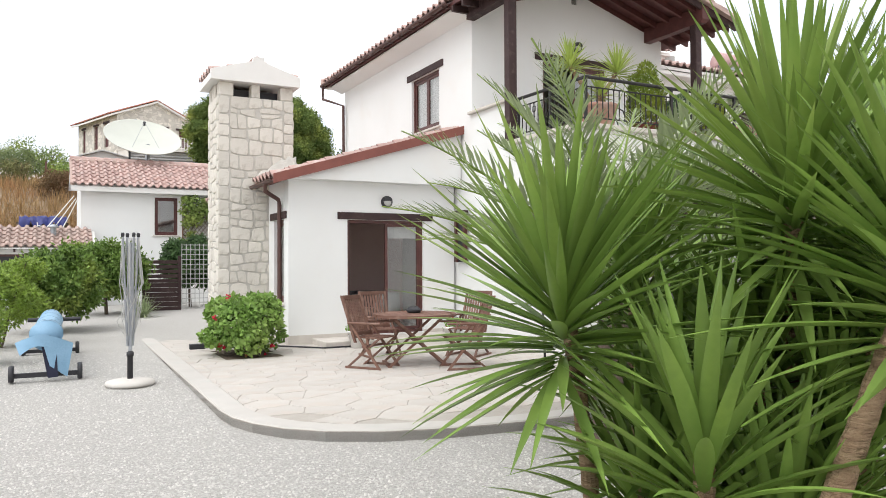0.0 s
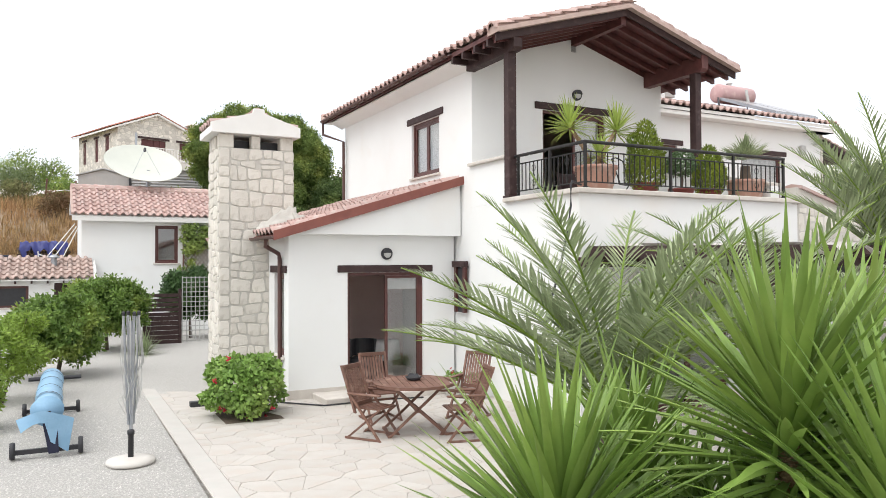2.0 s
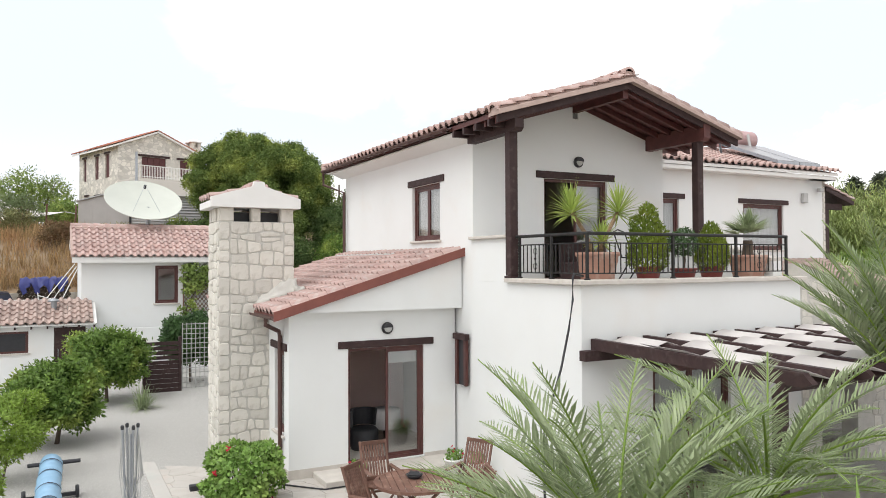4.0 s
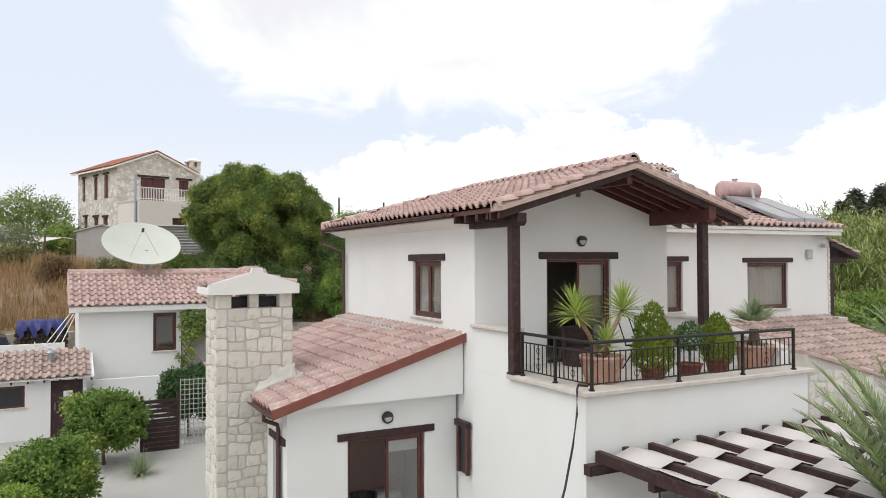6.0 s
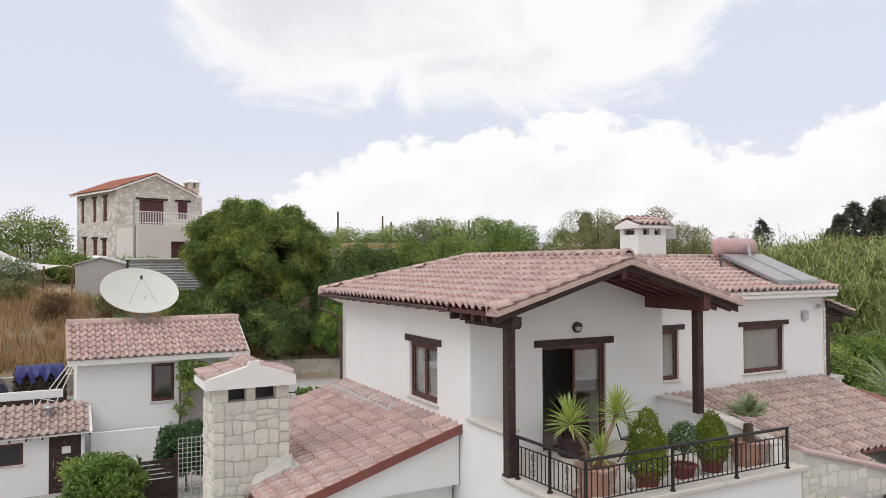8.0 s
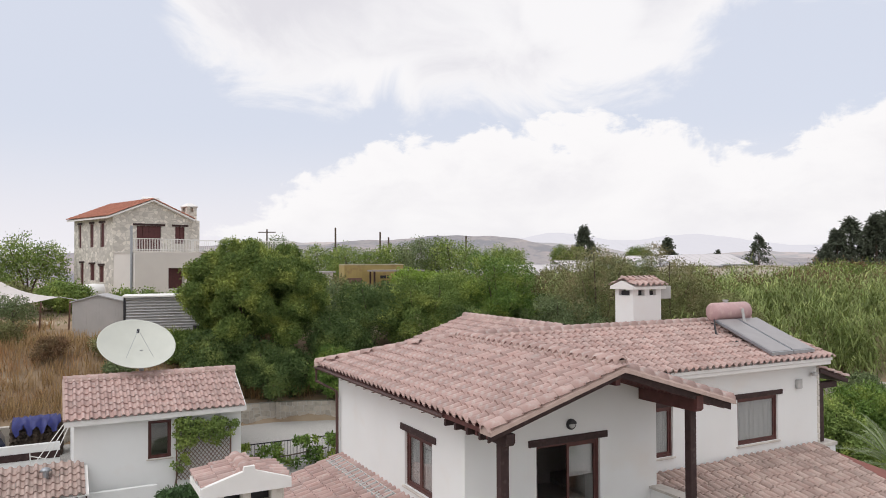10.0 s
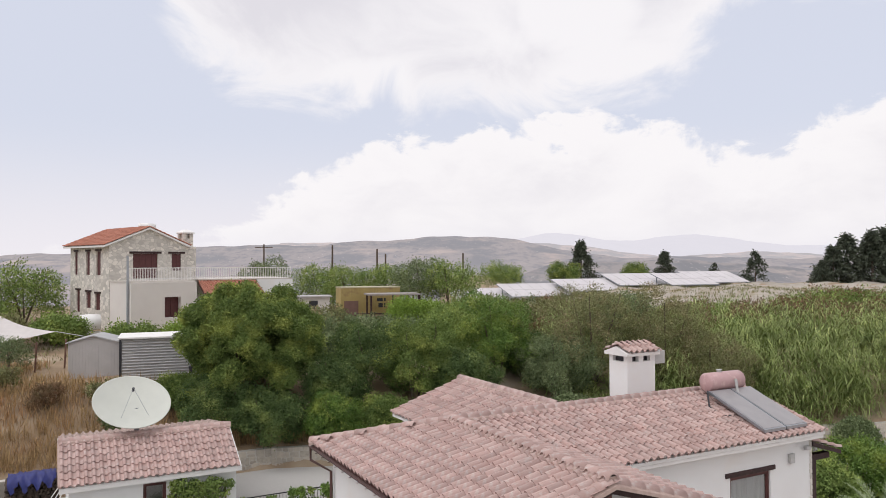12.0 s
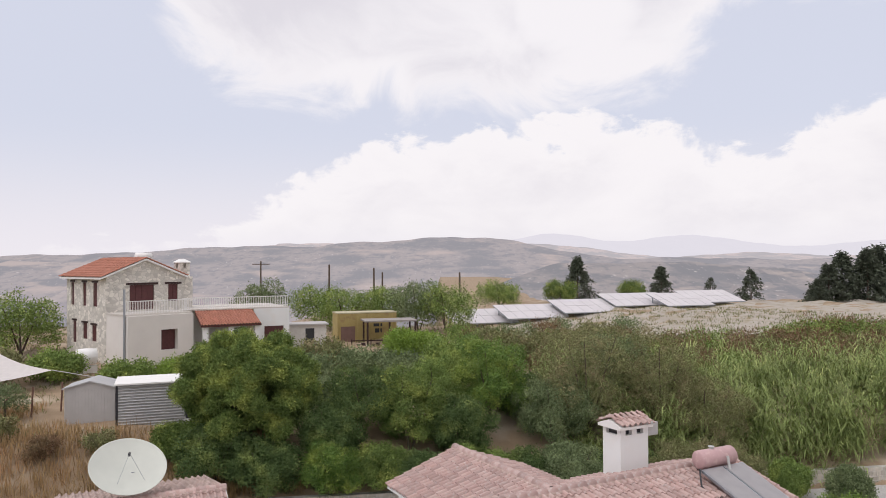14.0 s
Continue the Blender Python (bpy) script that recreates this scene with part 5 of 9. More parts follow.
# ---- balcony, low roof, pergola ----
def build_railing():
    rail = thing("balcony_railing", "black wrought-iron balcony railing with scrolled bars", "railing", HM)
    z0, z1 = 3.70, 4.43
    corner, left, right = (3.62, -3.83), (3.55, -1.97), (8.24, -3.83)
    runs = [(left, corner), (corner, right)]
    part("handrail", Geo().tube([(3.56, -1.94, z1), (3.62, -3.83, z1), (8.26, -3.83, z1)], 0.028, 10), IRON, rail)
    for a, b in runs:
        part("lower_rail", Geo().tube([(*a, 3.80), (*b, 3.80)], 0.012, 6), IRON, rail)
        part("upper_rail", Geo().tube([(*a, 4.28), (*b, 4.28)], 0.012, 6), IRON, rail)
    stations = [(3.555, -2.05), (3.585, -2.95), corner, (5.42, -3.83), (6.92, -3.83), right]
    for x, y in stations:
        part("standard", Geo().box(x - 0.02, y - 0.02, z0 + 0.02, x + 0.02, y + 0.02, z1 - 0.02).lathe([(0.05, z0), (0.05, z0 + 0.02), (0.025, z0 + 0.03)], 10, Matrix.Translation((x, y, 0))), IRON, rail)
    bar = Geo().box(-0.007, -0.007, 3.80, 0.007, 0.007, 4.28).mesh("bar")
    bar.materials.append(IRON)
    scroll = Geo()
    for sz, cz in ((1, 4.16), (-1, 3.92)):
        for sx in (1, -1):
            pts = [(sx * (0.012 + 0.045 * math.sin(a) * (1 - a / 9)), 0, cz + sz * (0.06 * math.cos(a) * (1 - a / 9))) for a in (i * 0.5 for i in range(13))]
            scroll.tube(pts, 0.006, 5)
    scroll.lathe([(0.001, 4.02), (0.02, 4.03), (0.02, 4.05), (0.001, 4.06)], 8)
    scroll_mesh = scroll.mesh("scroll")
    scroll_mesh.materials.append(IRON)
    for a, b in zip(stations, stations[1:]):
        n = max(2, round(math.hypot(b[0] - a[0], b[1] - a[1]) / 0.115))
        turn = math.degrees(math.atan2(b[1] - a[1], b[0] - a[0]))
        for i in range(1, n):
            k = i / n
            m = pose(a[0] + (b[0] - a[0]) * k, a[1] + (b[1] - a[1]) * k, 0, 0, 0, turn)
            part("bar", bar, None, rail, m=m)
            if i == n // 2:
                part("scroll", scroll_mesh, None, rail, "scrolled iron ornament", m=m)
    cable = Geo().tube([(3.62, -3.72, 3.76), (3.40, -3.78, 3.80), (3.33, -3.84, 3.74), (3.28, -3.90, 3.4), (3.16, -3.95, 2.95), (2.94, -4.05, 2.4), (2.66, -4.15, 1.85), (2.50, -4.2, 1.2), (2.55, -4.2, 0.06)], 0.018, 8)
    solid("cable", cable, PLASTIC_DARK, "black cable hanging from the balcony corner", "cable", HM, smooth=True)


build_railing()


def build_low_roof():
    lr = thing("veranda", "low clay tile roof and pale stone parapet beside the balcony", "veranda", HM)
    zf = lambda v: 3.98 - 0.3 * (1.55 - v)
    roof = part("roof", deck([(8.64, 1.56, zf(1.56)), (8.64, -3.4, zf(-3.4)), (13.0, -3.4, zf(-3.4)), (13.0, -1.9, zf(-1.9)), (16.9, -1.9, zf(-1.9)), (16.9, 1.56, zf(1.56))]), RAKE, lr, "faded clay tile roof")
    tile_slope(roof, (8.68, -3.4, zf(-3.4)), (1, 0), (0, 1), 0.3, 4.4, 4.95, None, 0, TILE_OLD)
    tile_slope(roof, (13.0, -1.95, zf(-1.95)), (1, 0), (0, 1), 0.3, 4.0, 3.5, None, 0, TILE_OLD)
    part("roof", deck([(16.9, -1.9, zf(-1.9)), (16.9, 1.56, zf(1.56)), (18.6, -1.9, zf(-1.9) - 0.02)]), RAKE, lr)
    top = lambda u: 3.93 - (u - 8.68) * 0.26
    wall = part("stone_wall", wall_mesh("stone_wall", [(8.66, 0, top(8.66)), (12.9, 0, top(12.9))], [(9.25, 0.05, 10.35, 2.15)], -3.80, -3.45), JOINT, lr, "pale rubble stone parapet with an arch")
    arch = Geo()
    for i in range(9):
        a0, a1 = math.pi * i / 9 + 0.02, math.pi * (i + 1) / 9 - 0.02
        ring = lambda a, r: (9.8 + r * math.cos(a), 2.15 + r * 0.92 * math.sin(a))
        outline = [ring(a0, 0.56), ring(a1, 0.56), ring(a1, 0.85), ring(a0, 0.85)]
        part("arch_stone", Geo().prism(outline, -3.84, -3.6, "xz"), STONE, wall)
    # the shade inside the arch head is a flat dark sheet
    part("arch_shadow", Geo().prism([(9.8 + 0.56 * math.cos(math.pi * i / 12), 2.15 + 0.515 * math.sin(math.pi * i / 12)) for i in range(13)], -3.815, -3.81, "xz"), PLASTIC_DARK, wall, "dark sheet standing in for the shade in the arch")
    rng = random.Random(21)
    stone_face(wall, rng, pose(0, -3.80, 0), 8.68, 0.1, 12.9, 4.0, lambda x, z, w, h: z + h / 2 < top(x) + 0.03 and math.hypot(x - 9.8, max(0, z - 2.15)) > 0.95, 0.30)
    part("coping", Geo().loft([[(u, -3.86, top(u)), (u, -3.42, top(u)), (u, -3.42, top(u) + 0.05), (u, -3.64, top(u) + 0.09), (u, -3.86, top(u) + 0.05)] for u in (8.72, 12.92)]), TILE_BULK, lr, "clay tile coping that slopes down")
    # stair porch at the wing's end
    porch = thing("side_porch", "small dark timber porch with clay tiles at the wing's end", "porch", HM)
    part("post", Geo().box(17.38, 1.74, 3.94, 17.58, 1.94, 5.579, chamfer=0.01), WOOD, porch)
    part("beam", Geo().box(17.14, 1.72, 5.58, 18.2, 1.92, 5.76), WOOD, porch)
    roof = part("roof", Geo().loft([[(17.1, v, 6.12), (18.45, v, 5.72), (18.45, v, 5.84), (17.1, v, 6.24)] for v in (1.5, 4.5)]), WOOD, porch)
    tile_slope(roof, (18.5, 1.5, 5.84), (0, 1), (-1, 0), 0.29, 3.0, 1.25)
    part("base_wall", Geo().box(17.12, 1.62, 0.0, 17.95, 4.4, 3.82), STUCCO, porch)
    part("coping", Geo().box(17.12, 1.58, 3.822, 18.0, 4.45, 3.93, chamfer=0.01), MARBLE, porch)
    # rough quoins at the wing's corner
    rng = random.Random(5)
    for i in range(15):
        z = 3.95 + i * 0.165
        part("quoin", Geo().box(17.02 + rng.uniform(0, 0.02), 1.55, z, 17.13, 1.76 + rng.uniform(-0.05, 0.05), z + 0.15, chamfer=0.012), STONE, house)
    alarm = solid("alarm_box", Geo().box(16.02, 1.47, 5.72, 16.24, 1.575, 6.0, chamfer=0.02), PLASTIC_GREY, "white alarm sounder box on the wing wall", "alarm box", HM)
    cam_thing = thing("floodlight", "small white floodlight near the wing's corner", "floodlight", at(16.75, 1.5, 6.12))
    part("head", Geo().box(-0.09, -0.12, -0.06, 0.09, 0.0, 0.06, chamfer=0.015), PLASTIC_GREY, cam_thing)
    part("arm", Geo().tube([(0, 0.0, 0), (0.05, 0.075, -0.02)], 0.018), PLASTIC_DARK, cam_thing)


build_low_roof()


def build_pergola():
    pg = thing("pergola", "dark timber pergola with cream canvas strips woven over its rafters", "pergola", HM)
    z = 2.62
    us = [3.72 + 0.53 * i for i in range(17)]
    for u in us:
        part("rafter", Geo().prism([(-3.84, z), (-3.84, z + 0.17), (-7.5, z + 0.11), (-7.62, z - 0.0), (-7.5, z - 0.05)], u - 0.05, u + 0.05, "yz"), WOOD, pg)
    for v in (-5.0, -6.1, -7.2):
        part("purlin", Geo().box(3.69, v - 0.06, z - 0.14, 12.6, v + 0.06, z - 0.01), WOOD, pg)
    part("wall_plate", Geo().box(3.45, -3.98, z - 0.16, 12.6, -3.835, z - 0.002), WOOD, pg)
    for u in (3.9, 8.0, 12.2):
        part("post", Geo().box(u - 0.07, -7.1, 0.05, u + 0.07, -6.96, z - 0.142, chamfer=0.01), WOOD, pg)
    # canvas runs over one rafter, under the next
    for k in range(4):
        v0 = -4.0 - k * 0.88
        rings = []
        for i in range(16 * 4 + 1):
            u = us[0] + i * 0.53 / 4
            w = (1 - abs((i / 4 + k) % 2 - 1) * 2)
            zc = z + 0.135 - k * 0.016 + w * 0.075
            rings.append([(u, v0, zc), (u, v0 - 0.868, zc - 0.02), (u, v0 - 0.868, zc - 0.025), (u, v0, zc - 0.005)])
        part("canvas_strip", Geo().loft(rings), FABRIC, pg, "cream canvas strip", True)


build_pergola()


# ---- plants: leaves and stems ----
def kite_leaves(centers, dirs, length, width, rng, fold=0.25, faces=None):
    """Leaf blades of four corners each: stalk, two sides, tip."""
    c, d = np.asarray(centers, float), np.asarray(dirs, float)
    n = len(c)
    d = d / np.linalg.norm(d, axis=1, keepdims=True)
    side = np.cross(d, rng.normal(size=(n, 3)) if faces is None else faces)
    side /= np.linalg.norm(side, axis=1, keepdims=True) + 1e-9
    nor = np.cross(d, side)
    L = length * rng.uniform(0.65, 1.25, (n, 1))
    W = width * rng.uniform(0.7, 1.2, (n, 1))
    mid = c + d * L * 0.45 + nor * L * fold * 0.3
    V = np.stack([c, mid - side * W / 2, c + d * L - nor * L * fold * 0.3, mid + side * W / 2], 1).reshape(-1, 3)
    return V, np.arange(4 * n).reshape(n, 4)


def blob_shell(blobs, n, rng, thick=0.35, up=0.15):
    """Points spread through the outer layer of a heap of blobs, with their outward ways."""
    blobs = [(*b, 1.0)[:5] for b in blobs]
    r = np.array([b[3] for b in blobs])
    pick = rng.choice(len(blobs), n, p=r ** 2 / (r ** 2).sum())
    d = rng.normal(size=(n, 3)) + np.array([0, 0, up])
    d /= np.linalg.norm(d, axis=1, keepdims=True)
    B = np.array(blobs)[pick]
    sq = B[:, 4:5]
    rad = B[:, 3:4] * (1 - thick * rng.random((n, 1)) ** 1.6)
    p = B[:, :3] + d * rad * np.concatenate([np.ones((n, 2)), sq], 1)
    keep = np.ones(n, bool)
    for i, b in enumerate(blobs):
        q = (p - np.array(b[:3])) / (b[3] * 0.72)
        q[:, 2] /= b[4]
        keep &= (pick == i) | ((q ** 2).sum(1) > 1)
    return p[keep], d[keep]


def crown_mesh(name, blobs, n, length, width, mat, rng, thick=0.4, droop=0.0, spray=0.9, clump=0, small=False):
    p, d = blob_shell(blobs, n, rng, thick)
    if clump:
        k = len(p)
        p = np.repeat(p, clump, 0) + rng.normal(0, length * (0.65 if small else 0.55), (k * clump, 3))
        d = np.repeat(d, clump, 0)
    faces = d + rng.normal(0, 0.24, d.shape) + np.array([0, 0, 0.1])
    d = 0.45 * d + rng.normal(0, spray, d.shape) + np.array([0, 0, -droop])
    V, F = kite_leaves(p, d, length, width, rng, faces=faces)
    if small:
        V = V.reshape(-1, 4, 3)[:, 1:].reshape(-1, 3)
        F = np.arange(len(V)).reshape(-1, 3)
    return array_mesh(name, V, F, mat)


def bumpy(rng, cx, cy, cz, r, h, n):
    """A dark heart and many small rounded clumps round it, set apart by gaps."""
    out = [(cx, cy, cz, r * 0.46, h / r)]
    sway = rng.uniform(0, 6.28)
    for i in range(n):
        a, sn = i * 2.39996 + rng.uniform(-0.3, 0.3), -0.75 + 1.7 * (i + 0.5) / n
        sn = min(0.98, sn + rng.uniform(-0.06, 0.06))
        k = rng.uniform(0.64, 0.88) * (1 + 0.13 * math.sin(2.3 * a + sway) * math.cos(3.7 * sn + 2 * sway))
        c = math.sqrt(max(0.02, 1 - sn * sn))
        out.append((cx + math.cos(a) * r * k * c, cy + math.sin(a) * r * k * c, cz + h * k * sn, r * rng.uniform(0.8, 1.5) * 1.18 / math.sqrt(n), rng.uniform(0.6, 0.9)))
    return out


def lumpy(rng, cx, cy, cz, r, h, n):
    """Blobs heaped into an uneven crown."""
    out = [(cx, cy, cz, r * 0.72, h / r)]
    for _ in range(n):
        a, e = rng.uniform(0, 2 * math.pi), rng.uniform(-0.5, 1.0)
        k = rng.uniform(0.5, 0.78)
        out.append((cx + math.cos(a) * r * k * math.cos(e * 0.9), cy + math.sin(a) * r * k * math.cos(e * 0.9), cz + h * k * math.sin(e * 1.2), r * rng.uniform(0.28, 0.46), rng.uniform(0.75, 1.0)))
    return out


def limbs(g, rng, base, top, r0, n=5, spread=0.6):
    base, top = Vector(base), Vector(top)
    mid = base.lerp(top, 0.5) + Vector((rng.uniform(-0.08, 0.08), rng.uniform(-0.08, 0.08), 0)) * (top - base).length
    g.tube([base, mid, top], [r0, r0 * 0.75, r0 * 0.45], 9)
    h = (top - base).length
    for i in range(n):
        a = 2 * math.pi * i / n + rng.uniform(-0.4, 0.4)
        s = mid.lerp(top, rng.uniform(0, 0.9))
        e = s + Vector((math.cos(a) * spread, math.sin(a) * spread, rng.uniform(0.4, 0.9) * spread + 0.1))
        g.tube([s, s.lerp(e, 0.5) + Vector((0, 0, -0.04 * h)), e], [r0 * 0.4, r0 * 0.28, r0 * 0.12], 6)


def tree(name, label, category, x, y, trunk_h, crown_r, crown_h, n, leaf, width, mat, seed, lumps=14, trunk_r=0.07, group="", base=None, clump=0, thick=0.45, lift=0.0, droop=0.0, spray=0.9, heap=None, small=False):
    rng = np.random.default_rng(seed)
    z = float(ground_height(x, y)) + 0.03 if base is None else base
    t = thing(name, label, category, pose(x, y, z), group)
    g = Geo()
    limbs(g, rng, (0, 0, -0.1), (0.05, 0.02, trunk_h + crown_h * 0.9), trunk_r, 6, crown_r * 0.6)
    part("trunk", g, BARK, t, "grey-brown trunk with limbs", True)
    blobs = (heap or lumpy)(rng, 0, 0, trunk_h + crown_h + lift, crown_r, crown_h, lumps)
    part("crown", crown_mesh("crown", blobs, n, leaf, width, mat, rng, thick, clump=clump, droop=droop, spray=spray, small=small), None, t)
    return t


def strap_leaves(base, dirs, length, width, rng, seg=6, droop=0.15, fold=0.35, stiff=1.6):
    """Sword leaves: creased strips that taper to a point."""
    base, d = np.asarray(base, float), np.asarray(dirs, float)
    n = len(base)
    d = d / np.linalg.norm(d, axis=1, keepdims=True)
    L = length * rng.uniform(0.8, 1.15, (n, 1))
    W = width * rng.uniform(0.8, 1.2, (n, 1))
    side = np.cross(d, np.array([0, 0, 1.0]) + rng.normal(0, 0.05, (n, 3)))
    side /= np.linalg.norm(side, axis=1, keepdims=True) + 1e-9
    nor = np.cross(side, d)
    fall = droop * rng.uniform(0.2, 1.6, (n, 1)) * np.sqrt(np.clip(1 - d[:, 2:3] ** 2, 0.02, 1))
    V = []
    for k in range(seg + 1):
        t = k / seg
        w = W * (0.55 + 0.45 * math.sin(min(1, t * 2.2) * math.pi / 2)) * (1 - max(0, (t - 0.35) / 0.65) ** stiff) + 0.001
        c = base + d * L * t + np.array([0, 0, -1.0]) * fall * L * t ** 2.2
        V += [c - side * w / 2 + nor * w * fold * 0.5, c, c + side * w / 2 + nor * w * fold * 0.5]
    V = np.stack(V, 1)
    quads = []
    for k in range(seg):
        for j in (0, 1):
            quads.append([3 * k + j, 3 * k + j + 1, 3 * k + 4 + j, 3 * k + 3 + j])
    q = np.array(quads)
    F = (np.arange(n)[:, None, None] * (3 * (seg + 1)) + q[None]).reshape(-1, 4)
    return V.reshape(-1, 3), F


def rosette_dirs(n, rng, low=-0.35, high=1.3):
    i = np.arange(n)
    a = i * 2.39996 + rng.normal(0, 0.12, n)
    e = low + (high - low) * (i / n) ** 0.72 + rng.normal(0, 0.06, n)
    return np.stack([np.cos(a) * np.cos(e), np.sin(a) * np.cos(e), np.sin(e)], 1), e


def yucca_head(n, length, width, rng, low=-0.35, high=1.35, core=0.22, droop=0.15):
    d, e = rosette_dirs(n, rng, low, high)
    base = np.stack([d[:, 0] * 0.04, d[:, 1] * 0.04, core * (e - low) / (high - low) - core], 1)
    reach = length * (0.66 + 0.34 * np.clip((e - low) / 0.8, 0, 1))[:, None]
    return strap_leaves(base, d, reach, width, rng, droop=droop, fold=0.55)


def yucca(name, label, foot, head, n, length, width, seed, mat=None, low=-0.4, droop=0.16, category="yucca", group="yuccas beside the patio", m=None, trunk_r=0.06):
    rng = np.random.default_rng(seed)
    foot, head = Vector(foot), Vector(head)
    t = thing(name, label, category, (m or Matrix()) @ Matrix.Translation(foot), group)
    top = head - foot
    g = Geo()
    steps = 34
    path, rad = [], []
    for i in range(steps + 1):
        k = i / steps
        path.append(Vector((top.x * k ** 1.4, top.y * k ** 1.4, -0.05 + (top.z + 0.05) * k)))
        rad.append(trunk_r * (1.15 - 0.3 * k) * (1 + 0.09 * (i % 2) + rng.uniform(-0.03, 0.03)))
    g.tube(path, rad, 12)
    part("trunk", g, YUCCA_BARK, t, "brown ringed trunk")
    V, F = yucca_head(n, length, width, rng, low=low, droop=droop, core=0.42)
    per = len(V) // n
    quads = F[:len(F) // n]
    for i in range(n):
        part("leaf", array_mesh("leaf", V[i * per:(i + 1) * per] + np.array(top), quads, mat or YUCCA, True), None, t)
    return t


def frond_mesh(length, arch, leaflet, n, rng, width=0.022, mat=None, lift=0.6, steps=10):
    """A feather palm leaf along x: midrib and two ranks of leaflets."""
    t = np.linspace(0, 1, n)
    ang = lift - arch * t
    xs = np.concatenate([[0], np.cumsum(np.cos(ang[:-1])) * length / n])
    zs = np.concatenate([[0], np.cumsum(np.sin(ang[:-1])) * length / n])
    V, F = [], []
    for s in (-1, 1):
        keep = t > 0.16
        c = np.stack([xs, np.zeros(n), zs], 1)[keep]
        a = ang[keep]
        tt = t[keep]
        fan = 0.55 + 0.45 * (1 - tt)
        d = np.stack([np.cos(a) * (1 - fan * 0.45), s * fan + rng.normal(0, 0.08, len(a)), np.sin(a) * (1 - fan * 0.45) + 0.28 + rng.normal(0, 0.08, len(a))], 1)
        L = leaflet * np.sin(np.clip(tt * 0.9 + 0.12, 0, 1) * math.pi) ** 0.6
        v, f = strap_leaves(c, d, 1.0, width, rng, 2, 0.12, 0.5)
        v = v.reshape(len(c), -1, 3)
        v = c[:, None] + (v - c[:, None]) * np.where(np.arange(v.shape[1])[None, :, None] >= 0, L[:, None, None], 1)
        wide = v
        F.append(f + sum(len(x) for x in V))
        V.append(wide.reshape(-1, 3))
    rib = np.stack([xs, np.zeros(n), zs], 1)
    k = sum(len(x) for x in V)
    V.append(np.concatenate([rib - [0, 0.012, 0.004], rib + [0, 0.012, -0.004]]))
    i = np.arange(n - 1)
    F.append(np.stack([i, i + 1, i + 1 + n, i + n], 1) + k)
    return np.concatenate(V), np.concatenate(F), rib


def palm(name, label, x, y, z_foot, z_head, fronds, length, seed, lean=(0, 0), group="date palms behind the yuccas", leaflet=0.34, low=-0.1, high=1.35, arch=1.15, toward=None):
    rng = np.random.default_rng(seed)
    t = thing(name, label, "palm", pose(x, y, z_foot), group)
    g = Geo()
    h = z_head - z_foot
    g.tube([(0, 0, -0.05), (lean[0] * 0.5, lean[1] * 0.5, h * 0.5), (lean[0], lean[1], h)], [0.2, 0.17, 0.12], 12)
    part("trunk", g, BARK, t, "rough palm trunk")
    for i in range(fronds):
        lift = low + (high - low) * ((i + 0.5) / fronds)
        a = i * 2.39996 + rng.normal(0, 0.15)
        v, f, rib = frond_mesh(length * rng.uniform(0.85, 1.1), arch * rng.uniform(0.7, 1.2), leaflet, 46, rng, width=0.085, lift=lift)
        m = pose(lean[0], lean[1], h, 0, 0, math.degrees(a))
        frond = part("frond", array_mesh("frond", v, f, PALM), None, t, m=m)
        r = rib[::5]
        part("midrib", Geo().tube([tuple(p) for p in r], [0.02 - 0.0017 * k for k in range(len(r))], 5), LIME, frond, "yellow-green midrib", True)
    return t


# ---- garden furniture and yard things ----
def build_chair():
    """Folding slatted armchair, front towards -y."""
    ch = thing("garden_chair", "weathered brown slatted folding garden armchair", "chair", pose(0, 0, -50), group="chairs round the garden table")
    for s in (-1, 1):
        x = s * 0.25
        part("leg", Geo().loft([[(x - 0.014, y - 0.02, z), (x + 0.014, y - 0.02, z), (x + 0.014, y + 0.02, z), (x - 0.014, y + 0.02, z)] for y, z in ((-0.27, 0.0), (0.22, 0.62))]), TEAK, ch)
        part("leg", Geo().loft([[(x * 0.88 - 0.014, y - 0.02, z), (x * 0.88 + 0.014, y - 0.02, z), (x * 0.88 + 0.014, y + 0.02, z), (x * 0.88 - 0.014, y + 0.02, z)] for y, z in ((0.30, 0.0), (-0.24, 0.43))]), TEAK, ch)
        part("armrest", Geo().box(x - 0.035, -0.28, 0.625, x + 0.035, 0.26, 0.65, chamfer=0.008), TEAK, ch)
        part("back_stile", Geo().loft([[(x * 0.88 - 0.016, y - 0.018, z), (x * 0.88 + 0.016, y - 0.018, z), (x * 0.88 + 0.016, y + 0.018, z), (x * 0.88 - 0.016, y + 0.018, z)] for y, z in ((0.16, 0.36), (0.40, 1.02))]), TEAK, ch)
        part("foot_rail", Geo().box(x - 0.012, -0.26, 0.0, x + 0.012, 0.31, 0.03), TEAK, ch)
    for i in range(7):
        y = -0.24 + i * 0.065
        part("seat_slat", Geo().box(-0.215, y, 0.425, 0.215, y + 0.052, 0.443), TEAK, ch)
    for i in range(8):
        x = -0.172 + i * 0.047
        part("back_slat", Geo().loft([[(x - 0.017, y, z), (x + 0.017, y, z), (x + 0.017, y + 0.012, z), (x - 0.017, y + 0.012, z)] for y, z in ((0.20, 0.47), (0.385, 0.97))]), TEAK, ch)
    for y, z in ((0.19, 0.45), (0.38, 0.965)):
        part("back_rail", Geo().box(-0.205, y - 0.012, z, 0.205, y + 0.016, z + 0.055), TEAK, ch)
    part("stretcher", Geo().box(-0.25, 0.0, 0.29, 0.25, 0.03, 0.32), TEAK, ch)
    return ch


